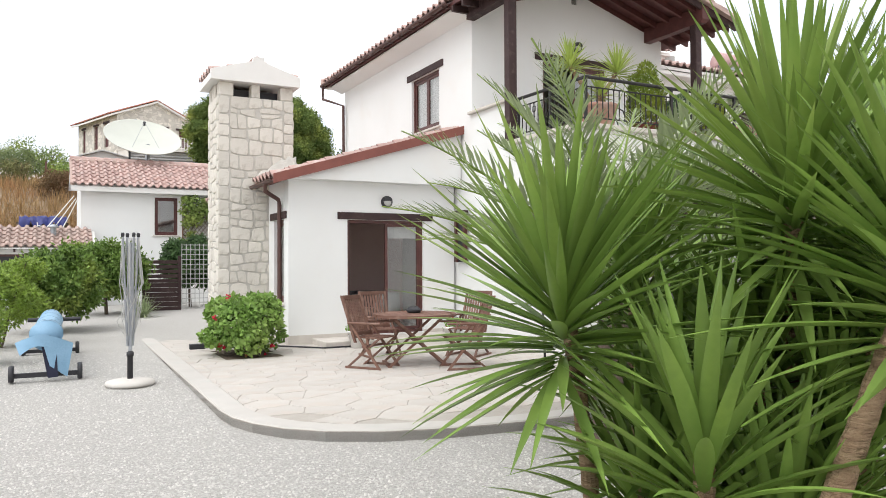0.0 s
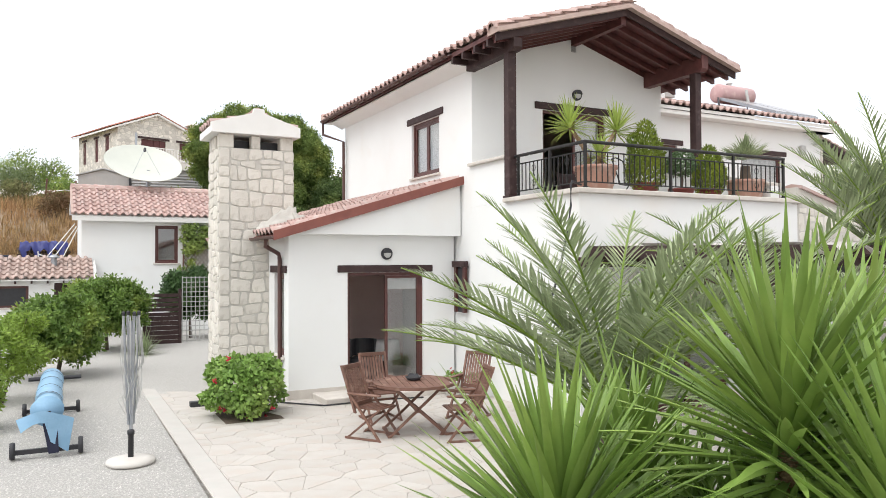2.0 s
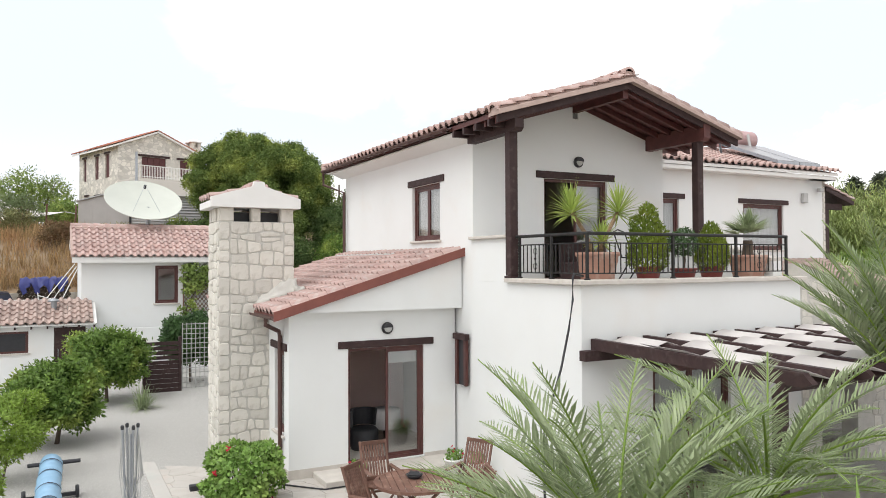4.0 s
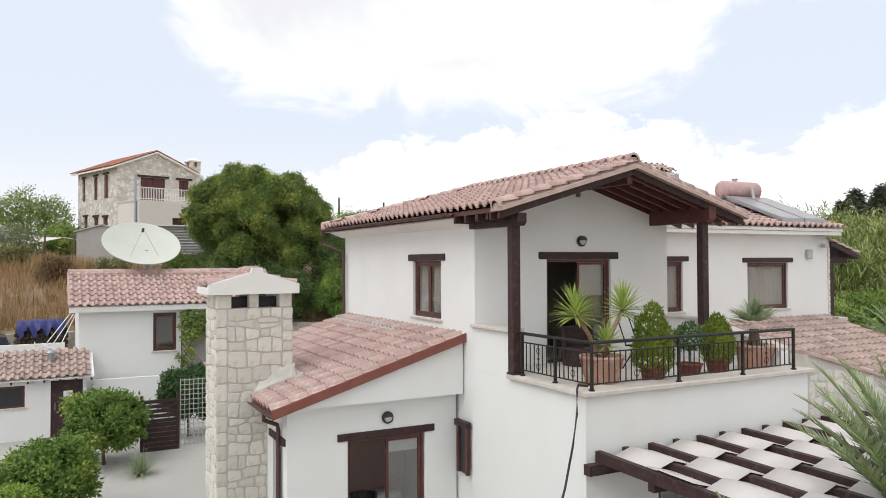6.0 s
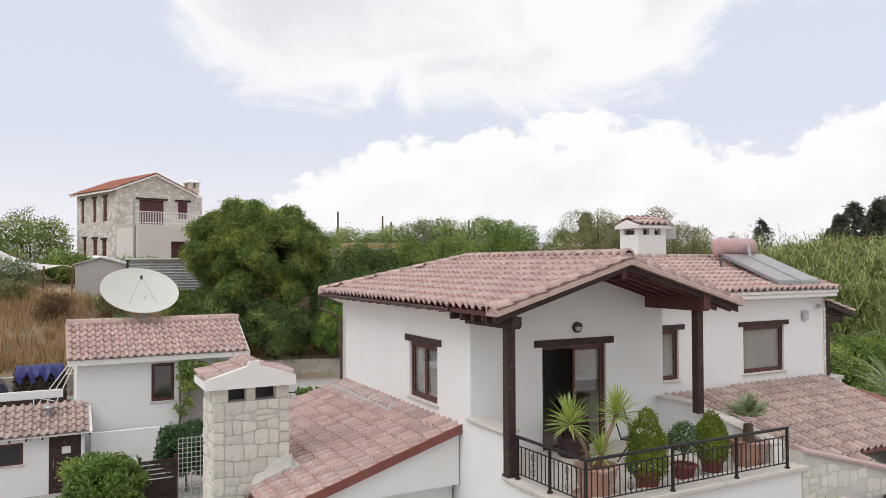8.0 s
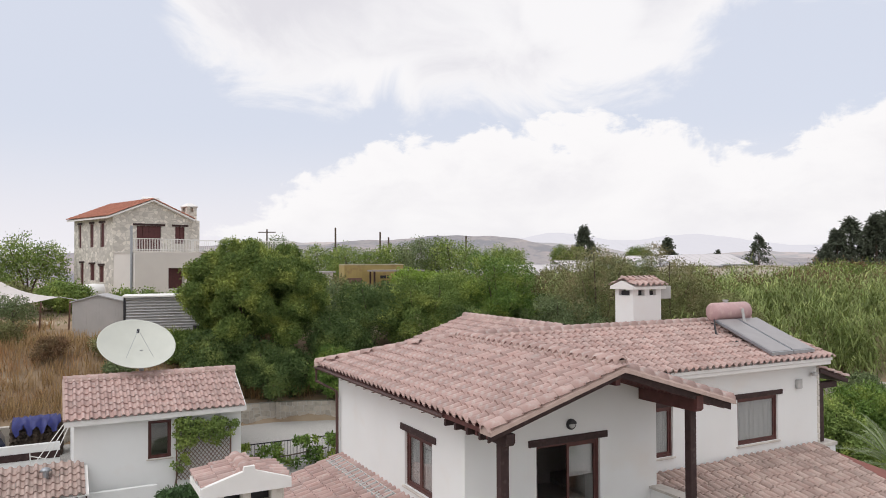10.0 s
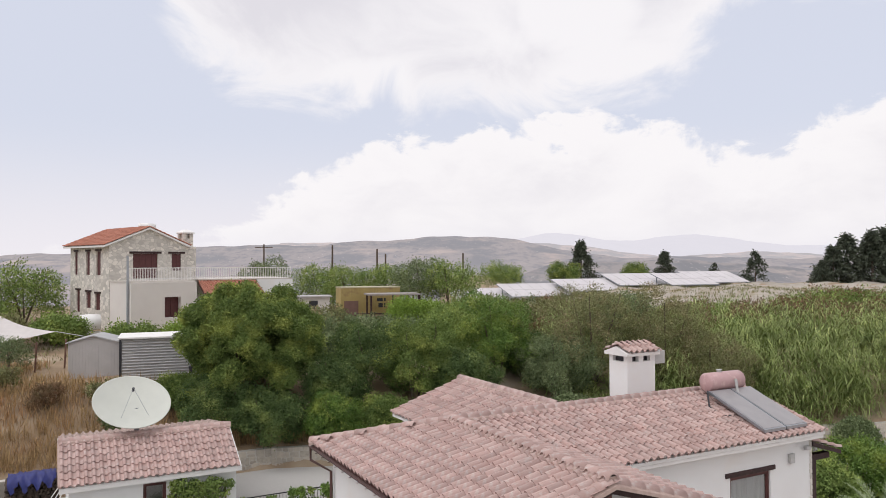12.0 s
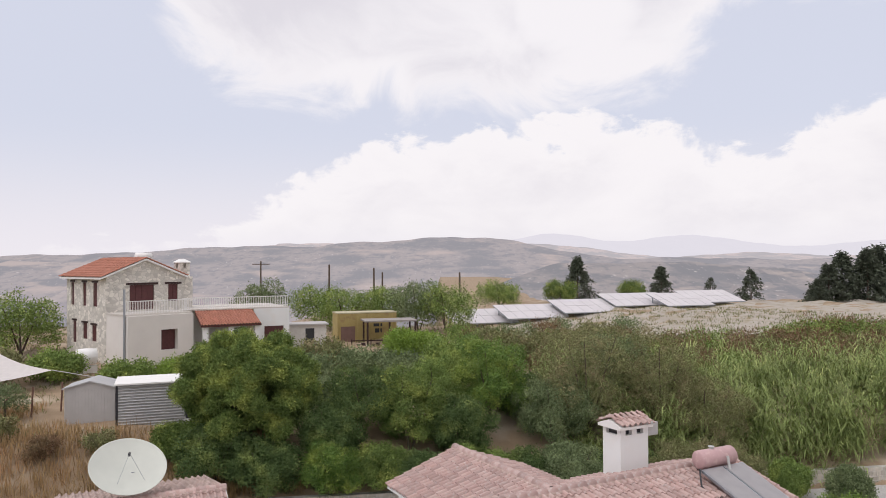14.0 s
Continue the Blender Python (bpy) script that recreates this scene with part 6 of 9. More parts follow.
def build_furniture():
    tx, ty = -0.42, 10.85
    tb = thing("garden_table", "round brown slatted wooden garden table", "table", pose(tx, ty, PATIO_Z + 0.003, 0, 0, 12))
    for i in range(11):
        x = -0.55 + i * 0.1
        hw = math.sqrt(max(0.02, 0.58 ** 2 - x * x)) if abs(x) < 0.58 else 0.1
        part("top_slat", Geo().box(x - 0.046, -hw, 0.715, x + 0.046, hw, 0.74, chamfer=0.006), TEAK, tb)
    rim = Geo()
    n = 32
    rim.loft([[(r * math.cos(a), r * math.sin(a), z) for r, z in ((0.56, 0.70), (0.61, 0.70), (0.61, 0.742), (0.56, 0.742))] for a in (2 * math.pi * i / n for i in range(n + 1))], cap=False)
    part("rim", rim, TEAK, tb)
    for s in (-1, 1):
        for y in (-0.3, 0.3):
            part("leg", Geo().loft([[(x - 0.025, y - 0.02, z), (x + 0.025, y - 0.02, z), (x + 0.025, y + 0.02, z), (x - 0.025, y + 0.02, z)] for x, z in ((s * 0.42, 0.0), (-s * 0.36, 0.70))]), TEAK, tb)
    part("stretcher", Geo().box(-0.02, -0.3, 0.33, 0.02, 0.3, 0.37).box(-0.44, -0.33, 0.0, -0.39, 0.33, 0.03).box(0.39, -0.33, 0.0, 0.44, 0.33, 0.03), TEAK, tb)
    chair = build_chair()
    spots = [(-1.0, 10.55, 62), (-1.0, 11.75, 26), (0.40, 11.85, -30), (0.28, 10.45, -78)]
    for i, (x, y, turn) in enumerate(spots):
        m = pose(x, y, PATIO_Z + 0.003, 0, 0, turn)
        if i == 0:
            chair.matrix_basis = m
        else:
            copy_thing(chair, m)
    tray = thing("ashtray", "small dark ashtray on the garden table", "ashtray", pose(tx - 0.02, ty + 0.12, PATIO_Z + 0.747))
    part("bowl", Geo().lathe([(0.09, 0), (0.13, 0.05), (0.12, 0.05), (0.08, 0.015)], 18), PLASTIC_DARK, tray, smooth=True)
    part("folded_cloth", Geo().loft([[(-0.1, -0.04, 0.05), (0.09, -0.05, 0.055), (0.1, 0.05, 0.05), (-0.09, 0.06, 0.055)], [(-0.07, -0.03, 0.085), (0.06, -0.03, 0.1), (0.07, 0.03, 0.08), (-0.06, 0.04, 0.095)]]), PLASTIC_DARK, tray)
    # white plant pot by the door and another past the table
    for i, (u, v, r) in enumerate(((1.0, -0.75, 0.15), (2.85, -0.85, 0.16), (3.1, -1.3, 0.15))):
        pot = thing("flower_pot", "white plastic pot of trailing green leaves", "flower pot", at(u, v, PATIO_Z + 0.003), group="flower pots by the door")
        part("pot", Geo().lathe([(r * 0.7, 0), (r, 0.26), (r * 1.08, 0.26), (r * 1.08, 0.3), (r * 0.95, 0.3), (r * 0.9, 0.24)], 18), TRIM_WHITE, pot, smooth=True)
        rng = np.random.default_rng(50 + i)
        part("foliage", crown_mesh("foliage", lumpy(rng, 0, 0, 0.34, 0.2, 0.14, 6), 260, 0.06, 0.05, GERANIUM, rng), None, pot)
        d = blob_shell([(0, 0, 0.38, 0.2, 0.7)], 7, rng)[0]
        V, F = kite_leaves(np.repeat(d, 8, 0), rng.normal(size=(len(d) * 8, 3)), 0.03, 0.025, rng)
        part("blossoms", array_mesh("blossoms", V, F, RED), None, pot, "small red blossoms")
    hose = Geo().tube([at(*p).translation for p in ((-0.2, 0.1, 0.07), (0.2, -0.35, 0.07), (0.45, -0.62, 0.07), (0.9, -0.62, 0.07), (1.6, -0.6, 0.07), (2.3, -0.75, 0.07))], 0.014, 8)
    solid("garden_hose", hose, PLASTIC_DARK, "black garden hose lying along the doorstep", "hose", smooth=True)


build_furniture()


def build_airer():
    x, y = -4.0, 9.42
    z = float(ground_height(x, y)) + 0.045
    um = thing("rotary_airer", "folded rotary clothes airer with grey cords in a round base", "clothes airer", pose(x, y, z))
    part("base", Geo().lathe([(0.28, 0.0), (0.30, 0.02), (0.29, 0.055), (0.20, 0.075), (0.05, 0.085)], 28), CONCRETE, um, "round pale concrete base", True)
    part("socket", Geo().lathe([(0.035, 0.08), (0.035, 0.37), (0.045, 0.37), (0.045, 0.42), (0.03, 0.43), (0.02, 0.44)], 12), PLASTIC_DARK, um, "dark grey pole socket", True)
    part("pole", Geo().tube([(0, 0, 0.42), (0, 0, 1.82)], 0.022, 10), ALU, um)
    for i in range(4):
        a = math.pi / 4 + i * math.pi / 2
        part("arm", Geo().tube([(math.cos(a) * 0.035, math.sin(a) * 0.035, 0.5), (math.cos(a) * 0.10, math.sin(a) * 0.10, 1.9)], 0.014, 6), ALU, um, "folded metal arm")
        part("cap", Geo().lathe([(0.02, 1.89), (0.024, 1.93), (0.012, 1.945)], 8, Matrix.Translation((math.cos(a) * 0.1, math.sin(a) * 0.1, 0))), PLASTIC_DARK, um)
    rng = random.Random(9)
    for i in range(26):
        a, b = rng.uniform(0, 6.28), rng.uniform(0, 6.28)
        r = rng.uniform(0.06, 0.17)
        z0 = rng.uniform(0.75, 1.1)
        part("cord", Geo().tube([(math.cos(a) * 0.10, math.sin(a) * 0.10, 1.88), (math.cos(a) * r, math.sin(a) * r, 1.3), (math.cos(b) * r, math.sin(b) * r, z0), (math.cos(b) * 0.06, math.sin(b) * 0.06, 0.62 + rng.uniform(0, 0.2))], 0.0045, 4), PLASTIC_GREY, um)


build_airer()


def build_reel():
    x, y = -5.25, 9.75
    z = float(ground_height(x, y)) + 0.045
    rl = thing("pool_cover_reel", "rolled pale blue pool cover on a wheeled reel", "pool cover reel", pose(x, y, z, 0, 0, 27))
    prof = []
    rng = random.Random(3)
    for i in range(15):
        k = i / 14
        r = 0.17 + 0.012 * math.sin(k * 40) + (0.03 if i == 0 else 0)
        prof.append([(r * math.cos(a) * (1 + 0.05 * math.sin(3 * a + k * 9)), k * 3.1, 0.60 + r * math.sin(a)) for a in (2 * math.pi * j / 20 for j in range(20))])
    part("rolled_cover", Geo().loft(prof), BLUE, rl, "pale blue bubble cover rolled up", True)
    for k in (0.5, 1.2, 2.0, 2.7):
        part("strap", Geo().loft([[(0.185 * math.cos(a), y, 0.60 + 0.185 * math.sin(a)) for a in (2 * math.pi * j / 20 for j in range(20))] for y in (k, k + 0.05)], cap=False), DARKBLUE, rl, "dark strap", True)
    # loose flap of the cover hanging in front
    flap = []
    for i in range(9):
        k = i / 8
        flap.append([(-0.36 + 0.68 * k, -0.06 - 0.1 * math.sin(k * 3.1), 0.64 - 0.3 * abs(k - 0.45) ** 1.2), (-0.30 + 0.55 * k, -0.12 - 0.05 * math.sin(k * 5), 0.36 + 0.12 * math.sin(k * 4) - (0.22 if k > 0.6 else 0))])
    part("loose_flap", Geo().loft(flap, cap=False, closed=False), BLUE, rl, "loose end of the blue cover", True)
    part("dark_lining", Geo().loft([[(-0.06, -0.1, 0.5), (0.12, -0.12, 0.52), (0.14, -0.1, 0.06), (0.02, -0.08, 0.05)], [(-0.05, 0.0, 0.5), (0.12, 0.0, 0.52), (0.14, 0.0, 0.06), (0.03, 0.0, 0.05)]]), DARKBLUE, rl, "dark blue lining")
    for y in (0.0, 3.0):
        part("axle", Geo().box(-0.42, y - 0.025, 0.06, 0.42, y + 0.025, 0.12), PLASTIC_DARK, rl)
        part("upright", Geo().loft([[(x - 0.025, y - 0.02, z), (x + 0.025, y - 0.02, z), (x + 0.025, y + 0.02, z), (x - 0.025, y + 0.02, z)] for x, z in ((0.12, 0.1), (0.02, 0.6))]), PLASTIC_DARK, rl)
        for s in (-1, 1):
            part("wheel", Geo().lathe([(0.03, -0.03), (0.105, -0.03), (0.115, 0.0), (0.105, 0.03), (0.03, 0.03)], 18, pose(s * 0.4, y, 0.115, 0, 90, 0)), PLASTIC_DARK, rl, "dark plastic wheel", True)
    part("crank_bar", Geo().tube([(-0.35, 3.15, 0.6), (0.45, 3.15, 0.6)], 0.035, 8), PLASTIC_DARK, rl)


build_reel()


def build_beds():
    # planting square with the geranium
    bed = solid("planting_bed", Geo().box(-1.34, -1.2, -0.2, -0.42, 0.1, PATIO_Z - 0.004), SOIL, "square of dark soil cut into the patio", "planting bed", HM, kind="structure")
    rng = np.random.default_rng(61)
    sh = thing("geranium_bush", "round geranium bush with red flowers", "bush", at(-0.95, -0.62, PATIO_Z))
    blobs = lumpy(rng, 0, 0, 0.44, 0.70, 0.46, 22)
    for i in range(5):
        g = Geo().tube([(0, 0, -0.05), (0.2 * math.cos(i * 1.3), 0.2 * math.sin(i * 1.3), 0.3), (0.34 * math.cos(i * 1.3), 0.34 * math.sin(i * 1.3), 0.6)], [0.02, 0.015, 0.01], 6)
        part("stem", g, BARK, sh)
    part("foliage", crown_mesh("foliage", blobs, 9000, 0.085, 0.08, GERANIUM, rng, 0.35), None, sh, "round bright green leaves")
    p, d = blob_shell([(0.1, -0.15, 0.5, 0.66, 0.8)], 18, rng, 0.05)
    for q in p[d[:, 1] < 0.35]:
        V, F = kite_leaves(q + rng.normal(0, 0.012, (12, 3)), rng.normal(size=(12, 3)), 0.045, 0.04, rng)
        part("flower", array_mesh("flower", V, F, RED), None, sh, "red flower head")
    solid("downpipe_box", Geo().box(-1.62, 0.42, PATIO_Z, -1.36, 0.56, PATIO_Z + 0.09, chamfer=0.01), PLASTIC_DARK, "small dark box on the patio by the bush", "box", HM)


build_beds()


def build_balcony_plants():
    def pot(x, y, z, r, h, mat, ribs=True):
        prof = [(r * 0.72, 0)] + [(r * (0.74 + 0.26 * k / 6) + (0.012 if ribs and k % 2 else 0), h * k / 7) for k in range(7)] + [(r * 1.08, h * 0.9), (r * 1.08, h), (r * 0.95, h), (r * 0.9, h * 0.88)]
        return Geo().lathe(prof, 24, Matrix.Translation((x, y, z)))
    Z = 3.62
    # big pot: two-headed yucca
    t = thing("potted_yucca", "pale green two-stemmed yucca in a large terracotta pot", "potted plant", at(4.30, -3.25, Z))
    part("pot", pot(0, 0, 0, 0.34, 0.52, TERRA_POT), TERRA_POT, t, "ribbed terracotta pot", True)
    part("saucer", Geo().lathe([(0.36, 0), (0.4, 0.04), (0.38, 0.045), (0.34, 0.01)], 24), TERRA_POT, t)
    rng = np.random.default_rng(70)
    for hx, hy, hz, n, L in ((-0.36, 0.22, 1.20, 84, 0.50), (0.72, 0.30, 1.24, 84, 0.50), (0.05, -0.05, 0.72, 46, 0.36)):
        part("stem", Geo().tube([(hx * 0.1, hy * 0.1, 0.45), (hx * 0.5, hy * 0.5, 0.45 + (hz - 0.45) * 0.55), (hx, hy, hz)], [0.04, 0.035, 0.035], 10), YUCCA_BARK, t, "pale ringed stem", True)
        V, F = yucca_head(n, L, 0.035, rng, low=-0.55, high=1.4, core=0.14)
        part("leaves", array_mesh("leaves", V + np.array([hx, hy, hz + 0.05]), F, YUCCA_LIGHT), None, t)
    # golden thuja cones, a clipped dark ball on a stem, a fan palm
    for u, v, r, h, s in ((5.32, -3.35, 0.37, 1.02, 1), (7.12, -3.1, 0.33, 0.74, 2)):
        t = thing("potted_conifer", "golden green conical thuja in a dark red pot", "potted plant", at(u, v, Z), group="potted thujas on the balcony")
        part("pot", pot(0, 0, 0, 0.22, 0.28, POT_RED, False), POT_RED, t, smooth=True)
        rng = np.random.default_rng(80 + s)
        blobs = [(0, 0, 0.28 + h * k, r * (1.05 - 0.75 * k ** 1.5) * (0.75 + 0.25 * min(1, k * 6)), 0.9) for k in (0.12, 0.28, 0.45, 0.62, 0.78, 0.92)]
        blobs += [(math.cos(a) * r * 0.5, math.sin(a) * r * 0.5, 0.35 + h * q, r * 0.42, 1.1) for a, q in zip(rng.uniform(0, 6.3, 9), rng.uniform(0.05, 0.6, 9))]
        part("foliage", crown_mesh("foliage", blobs, 7600, 0.065, 0.03, THUJA, rng, 0.3, droop=-1.6, spray=0.6), None, t)
    t = thing("potted_topiary", "dark clipped ball tree in a dark red pot", "potted plant", at(6.36, -3.15, Z))
    part("pot", pot(0, 0, 0, 0.22, 0.24, POT_RED, False), POT_RED, t, smooth=True)
    part("stem", Geo().tube([(0, 0, 0.2), (0.03, 0, 0.4), (0, 0, 0.6)], 0.02, 8), BARK, t)
    rng = np.random.default_rng(90)
    part("foliage", crown_mesh("foliage", [(0, 0, 0.70, 0.27, 0.9), (0.08, 0.05, 0.78, 0.2), (-0.1, 0, 0.66, 0.2)], 2600, 0.045, 0.03, BLACKLEAF, rng, 0.3), None, t)
    t = thing("potted_fan_palm", "small fan palm in a large terracotta pot", "potted plant", at(8.1, -3.1, Z - 0.04))
    part("pot", pot(0, 0, 0, 0.34, 0.52, TERRA_POT), TERRA_POT, t, "ribbed terracotta pot", True)
    part("stem", Geo().tube([(0, 0, 0.45), (0, 0, 0.8)], [0.11, 0.085], 10), BARK, t, "shaggy stem")
    rng = np.random.default_rng(91)
    VV, FF, n0 = [], [], 0
    for i in range(13):
        a, e = i * 2.4, rng.uniform(0.35, 1.5)
        c = np.array([math.cos(a) * math.cos(e), math.sin(a) * math.cos(e), math.sin(e)])
        tip = np.array([0, 0, 0.84]) + c * 0.2
        s = np.cross(c, [0, 0, 1.0])
        s /= np.linalg.norm(s)
        fan = np.linspace(-1.1, 1.1, 15)
        d = np.cos(fan)[:, None] * c + np.sin(fan)[:, None] * s
        V, F = strap_leaves(np.repeat(tip[None], 15, 0), d, 0.40, 0.040, rng, 3, 0.1)
        VV.append(V)
        FF.append(F + n0)
        n0 += len(V)
    part("fronds", array_mesh("fronds", np.concatenate(VV), np.concatenate(FF), PALM), None, t)
    chair = thing("balcony_chair", "dark folding metal chair on the balcony", "chair", at(6.3, -1.9, Z, 20))
    part("frame", Geo().tube([(-0.22, 0.2, 0), (-0.22, -0.1, 0.45), (-0.22, 0.12, 0.45), (-0.22, 0.3, 0.95), (0, 0.33, 1.0), (0.22, 0.3, 0.95), (0.22, 0.12, 0.45), (0.22, -0.1, 0.45), (0.22, 0.2, 0)], 0.014, 6), IRON, chair)
    part("seat", Geo().box(-0.21, -0.2, 0.43, 0.21, 0.15, 0.45), PLASTIC_DARK, chair)
    chair = thing("wicker_chair", "dark brown wicker armchair beside the balcony door", "chair", at(5.6, -0.98, Z, -10))
    part("shell", Geo().loft([[(0.33 * math.cos(a), 0.33 * math.sin(a), 0.3 + (h if math.sin(a) > -0.3 else 0.02)) for a in (2 * math.pi * j / 18 for j in range(18))] for h in (0.0, 0.45)], cap=False), WOOD, chair, smooth=True)
    part("seat", Geo().lathe([(0.31, 0.0), (0.32, 0.32), (0.25, 0.36)], 18), WOOD, chair)


build_balcony_plants()

# ---- garden trees and shrubs ----
for cx, cy, stem, cr, ch, seed, mat, words in ((-8.46, 16.09, 0.20, 1.05, 0.82, 101, CITRUS, "small round-headed citrus tree with glossy leaves"),
                                               (-9.41, 20.6, 0.24, 1.12, 0.96, 102, CITRUS, "small round-headed citrus tree with yellow-green young leaves"),
                                               (-8.2, 23.9, 0.34, 0.9, 0.98, 103, BLACKLEAF, "dark small citrus tree beside the wooden gate")):
    tree("citrus_tree", words, "tree", cx, cy, stem, cr, ch, 8500, 0.11, 0.058, mat, seed, 40, 0.055, "citrus trees on the gravel", thick=0.3, clump=3, heap=bumpy)


def shrub(name, label, x, y, r, h, n, leaf, width, mat, seed, base=None, lumps=10, group="", category="shrub", heap=None, **more):
    rng = np.random.default_rng(seed)
    z = float(ground_height(x, y)) if base is None else base
    t = thing(name, label, category, pose(x, y, z), group)
    for i in range(3):
        a = i * 2.2
        g = Geo().tube([(0, 0, -0.1), (math.cos(a) * r * 0.3, math.sin(a) * r * 0.3, h * 0.5), (math.cos(a) * r * 0.6, math.sin(a) * r * 0.6, h * 0.9)], [0.03 * r, 0.02 * r, 0.008 * r], 5)
        part("stem", g, BARK, t)
    part("foliage", crown_mesh("foliage", (heap or lumpy)(rng, 0, 0, h * 0.55, r, h * 0.5, lumps), n, leaf, width, mat, rng, **more), None, t)
    return t


shrub("lime_shrub", "bright yellow-green feathery shrub at the gravel's edge", -8.0, 13.3, 0.78, 1.75, 12000, 0.09, 0.036, LIME, 111, lumps=14, group="yellow-green shrubs along the yard's edge")
shrub("lime_shrub", "bright yellow-green feathery shrub at the gravel's edge", -7.2, 11.0, 0.55, 0.9, 6000, 0.09, 0.034, LIME, 112, lumps=10, group="yellow-green shrubs along the yard's edge")
shrub("lime_shrub", "low grey-green shrub by the edging stones", -6.9, 9.9, 0.5, 0.45, 1800, 0.07, 0.03, GERANIUM, 113, group="yellow-green shrubs along the yard's edge")
rng0 = np.random.default_rng(5)
V, F = strap_leaves(np.zeros((130, 3)) + rng0.normal(0, 0.05, (130, 3)) * [1, 1, 0], rosette_dirs(130, rng0, 0.3, 1.4)[0], 0.8, 0.022, rng0, 5, 0.7)
solid("grass_tuft", array_mesh("grass_tuft", V, F, PALM), None, "grey-green fountain grass tuft on the gravel", "grass tuft", pose(-8.0, 19.6, float(ground_height(-8.0, 19.6)) + 0.03))

# yuccas and palms beside the camera's path
yucca("yucca", "yucca with a full head of mid-green sword leaves", (0.72, 3.4, -0.1), (0.50, 3.08, 1.46), 170, 0.80, 0.050, 201, low=-0.6, trunk_r=0.036, droop=0.10)
yucca("yucca", "low young yucca with broad upright leaves", (0.93, 2.62, -0.1), (0.92, 2.62, 0.90), 64, 0.74, 0.062, 202, low=-0.3, trunk_r=0.04)
yucca("yucca", "tall yucca with long leaves arching to every side", (1.6, 3.4, -0.1), (1.48, 3.1, 1.92), 175, 0.86, 0.053, 203, low=-0.6, trunk_r=0.045, droop=0.10)
yucca("yucca", "yucca on a leaning ringed trunk", (1.0, 2.35, -0.1), (1.68, 2.52, 1.58), 155, 0.88, 0.053, 204, low=-0.6, trunk_r=0.043, droop=0.12)
yucca("yucca", "tall yucca behind the others", (2.2, 3.9, -0.1), (2.25, 3.9, 1.9), 90, 0.9, 0.054, 205, low=-0.8, trunk_r=0.06)
yucca("yucca", "bright green yucca between the taller ones", (1.0, 3.85, -0.1), (0.98, 3.75, 1.50), 100, 0.74, 0.046, 206, low=-0.5, trunk_r=0.04)
yucca("yucca", "low yucca in the shade", (0.85, 3.1, -0.1), (0.85, 3.1, 0.62), 80, 0.66, 0.05, 207, low=-0.3, trunk_r=0.04)
yucca("yucca", "dark lower yucca under the taller heads", (1.55, 3.5, -0.1), (1.42, 3.3, 1.15), 110, 0.8, 0.05, 208, low=-0.6, trunk_r=0.045)
yucca("yucca", "dark lower yucca under the taller heads", (2.1, 3.4, -0.1), (1.95, 3.2, 1.45), 120, 0.85, 0.052, 209, low=-0.7, trunk_r=0.045)
for i, (x, y, z) in enumerate(((1.05, 3.35, 0.9), (1.6, 3.0, 0.75), (1.95, 3.7, 1.2), (1.3, 3.9, 1.1), (2.4, 3.3, 0.9), (1.25, 2.75, 0.5))):
    yucca("yucca", "low shaded yucca filling the bed", (x, y, -0.1), (x, y, z), 90, 0.78, 0.052, 221 + i, low=-0.5, trunk_r=0.04)
bed = [(1.75 + 1.35 * math.cos(a) * (1 + 0.08 * math.sin(3 * a)), 3.25 + 1.15 * math.sin(a), 0.0) for a in (2 * math.pi * j / 26 for j in range(26))]
solid("planting_bed", Geo().loft([[(x, y, -0.2) for x, y, z in bed], [(x, y, float(ground_height(x, y)) + 0.06) for x, y, z in bed]]), SOIL, "dark soil bed under the yuccas", "planting bed", kind="structure")
palm("date_palm", "young date palm with arching grey-green fronds", 1.42, 6.15, 0.0, 1.2, 34, 2.25, 211, low=0.55, high=1.5, arch=0.8, leaflet=0.42)
palm("date_palm", "tall date palm with upright feathery fronds", 5.7, 9.1, 0.0, 2.35, 34, 2.25, 212, low=0.9, high=1.52, arch=0.6, leaflet=0.42)
palm("date_palm", "date palm in the side garden beyond the porch", 15.2, 24.6, 0.0, 2.6, 26, 2.3, 214, low=0.1, high=1.45, arch=0.9)
palm("date_palm", "date palm among the yuccas", 3.2, 7.3, 0.0, 1.6, 28, 2.1, 213, low=0.3, high=1.45, arch=1.0)


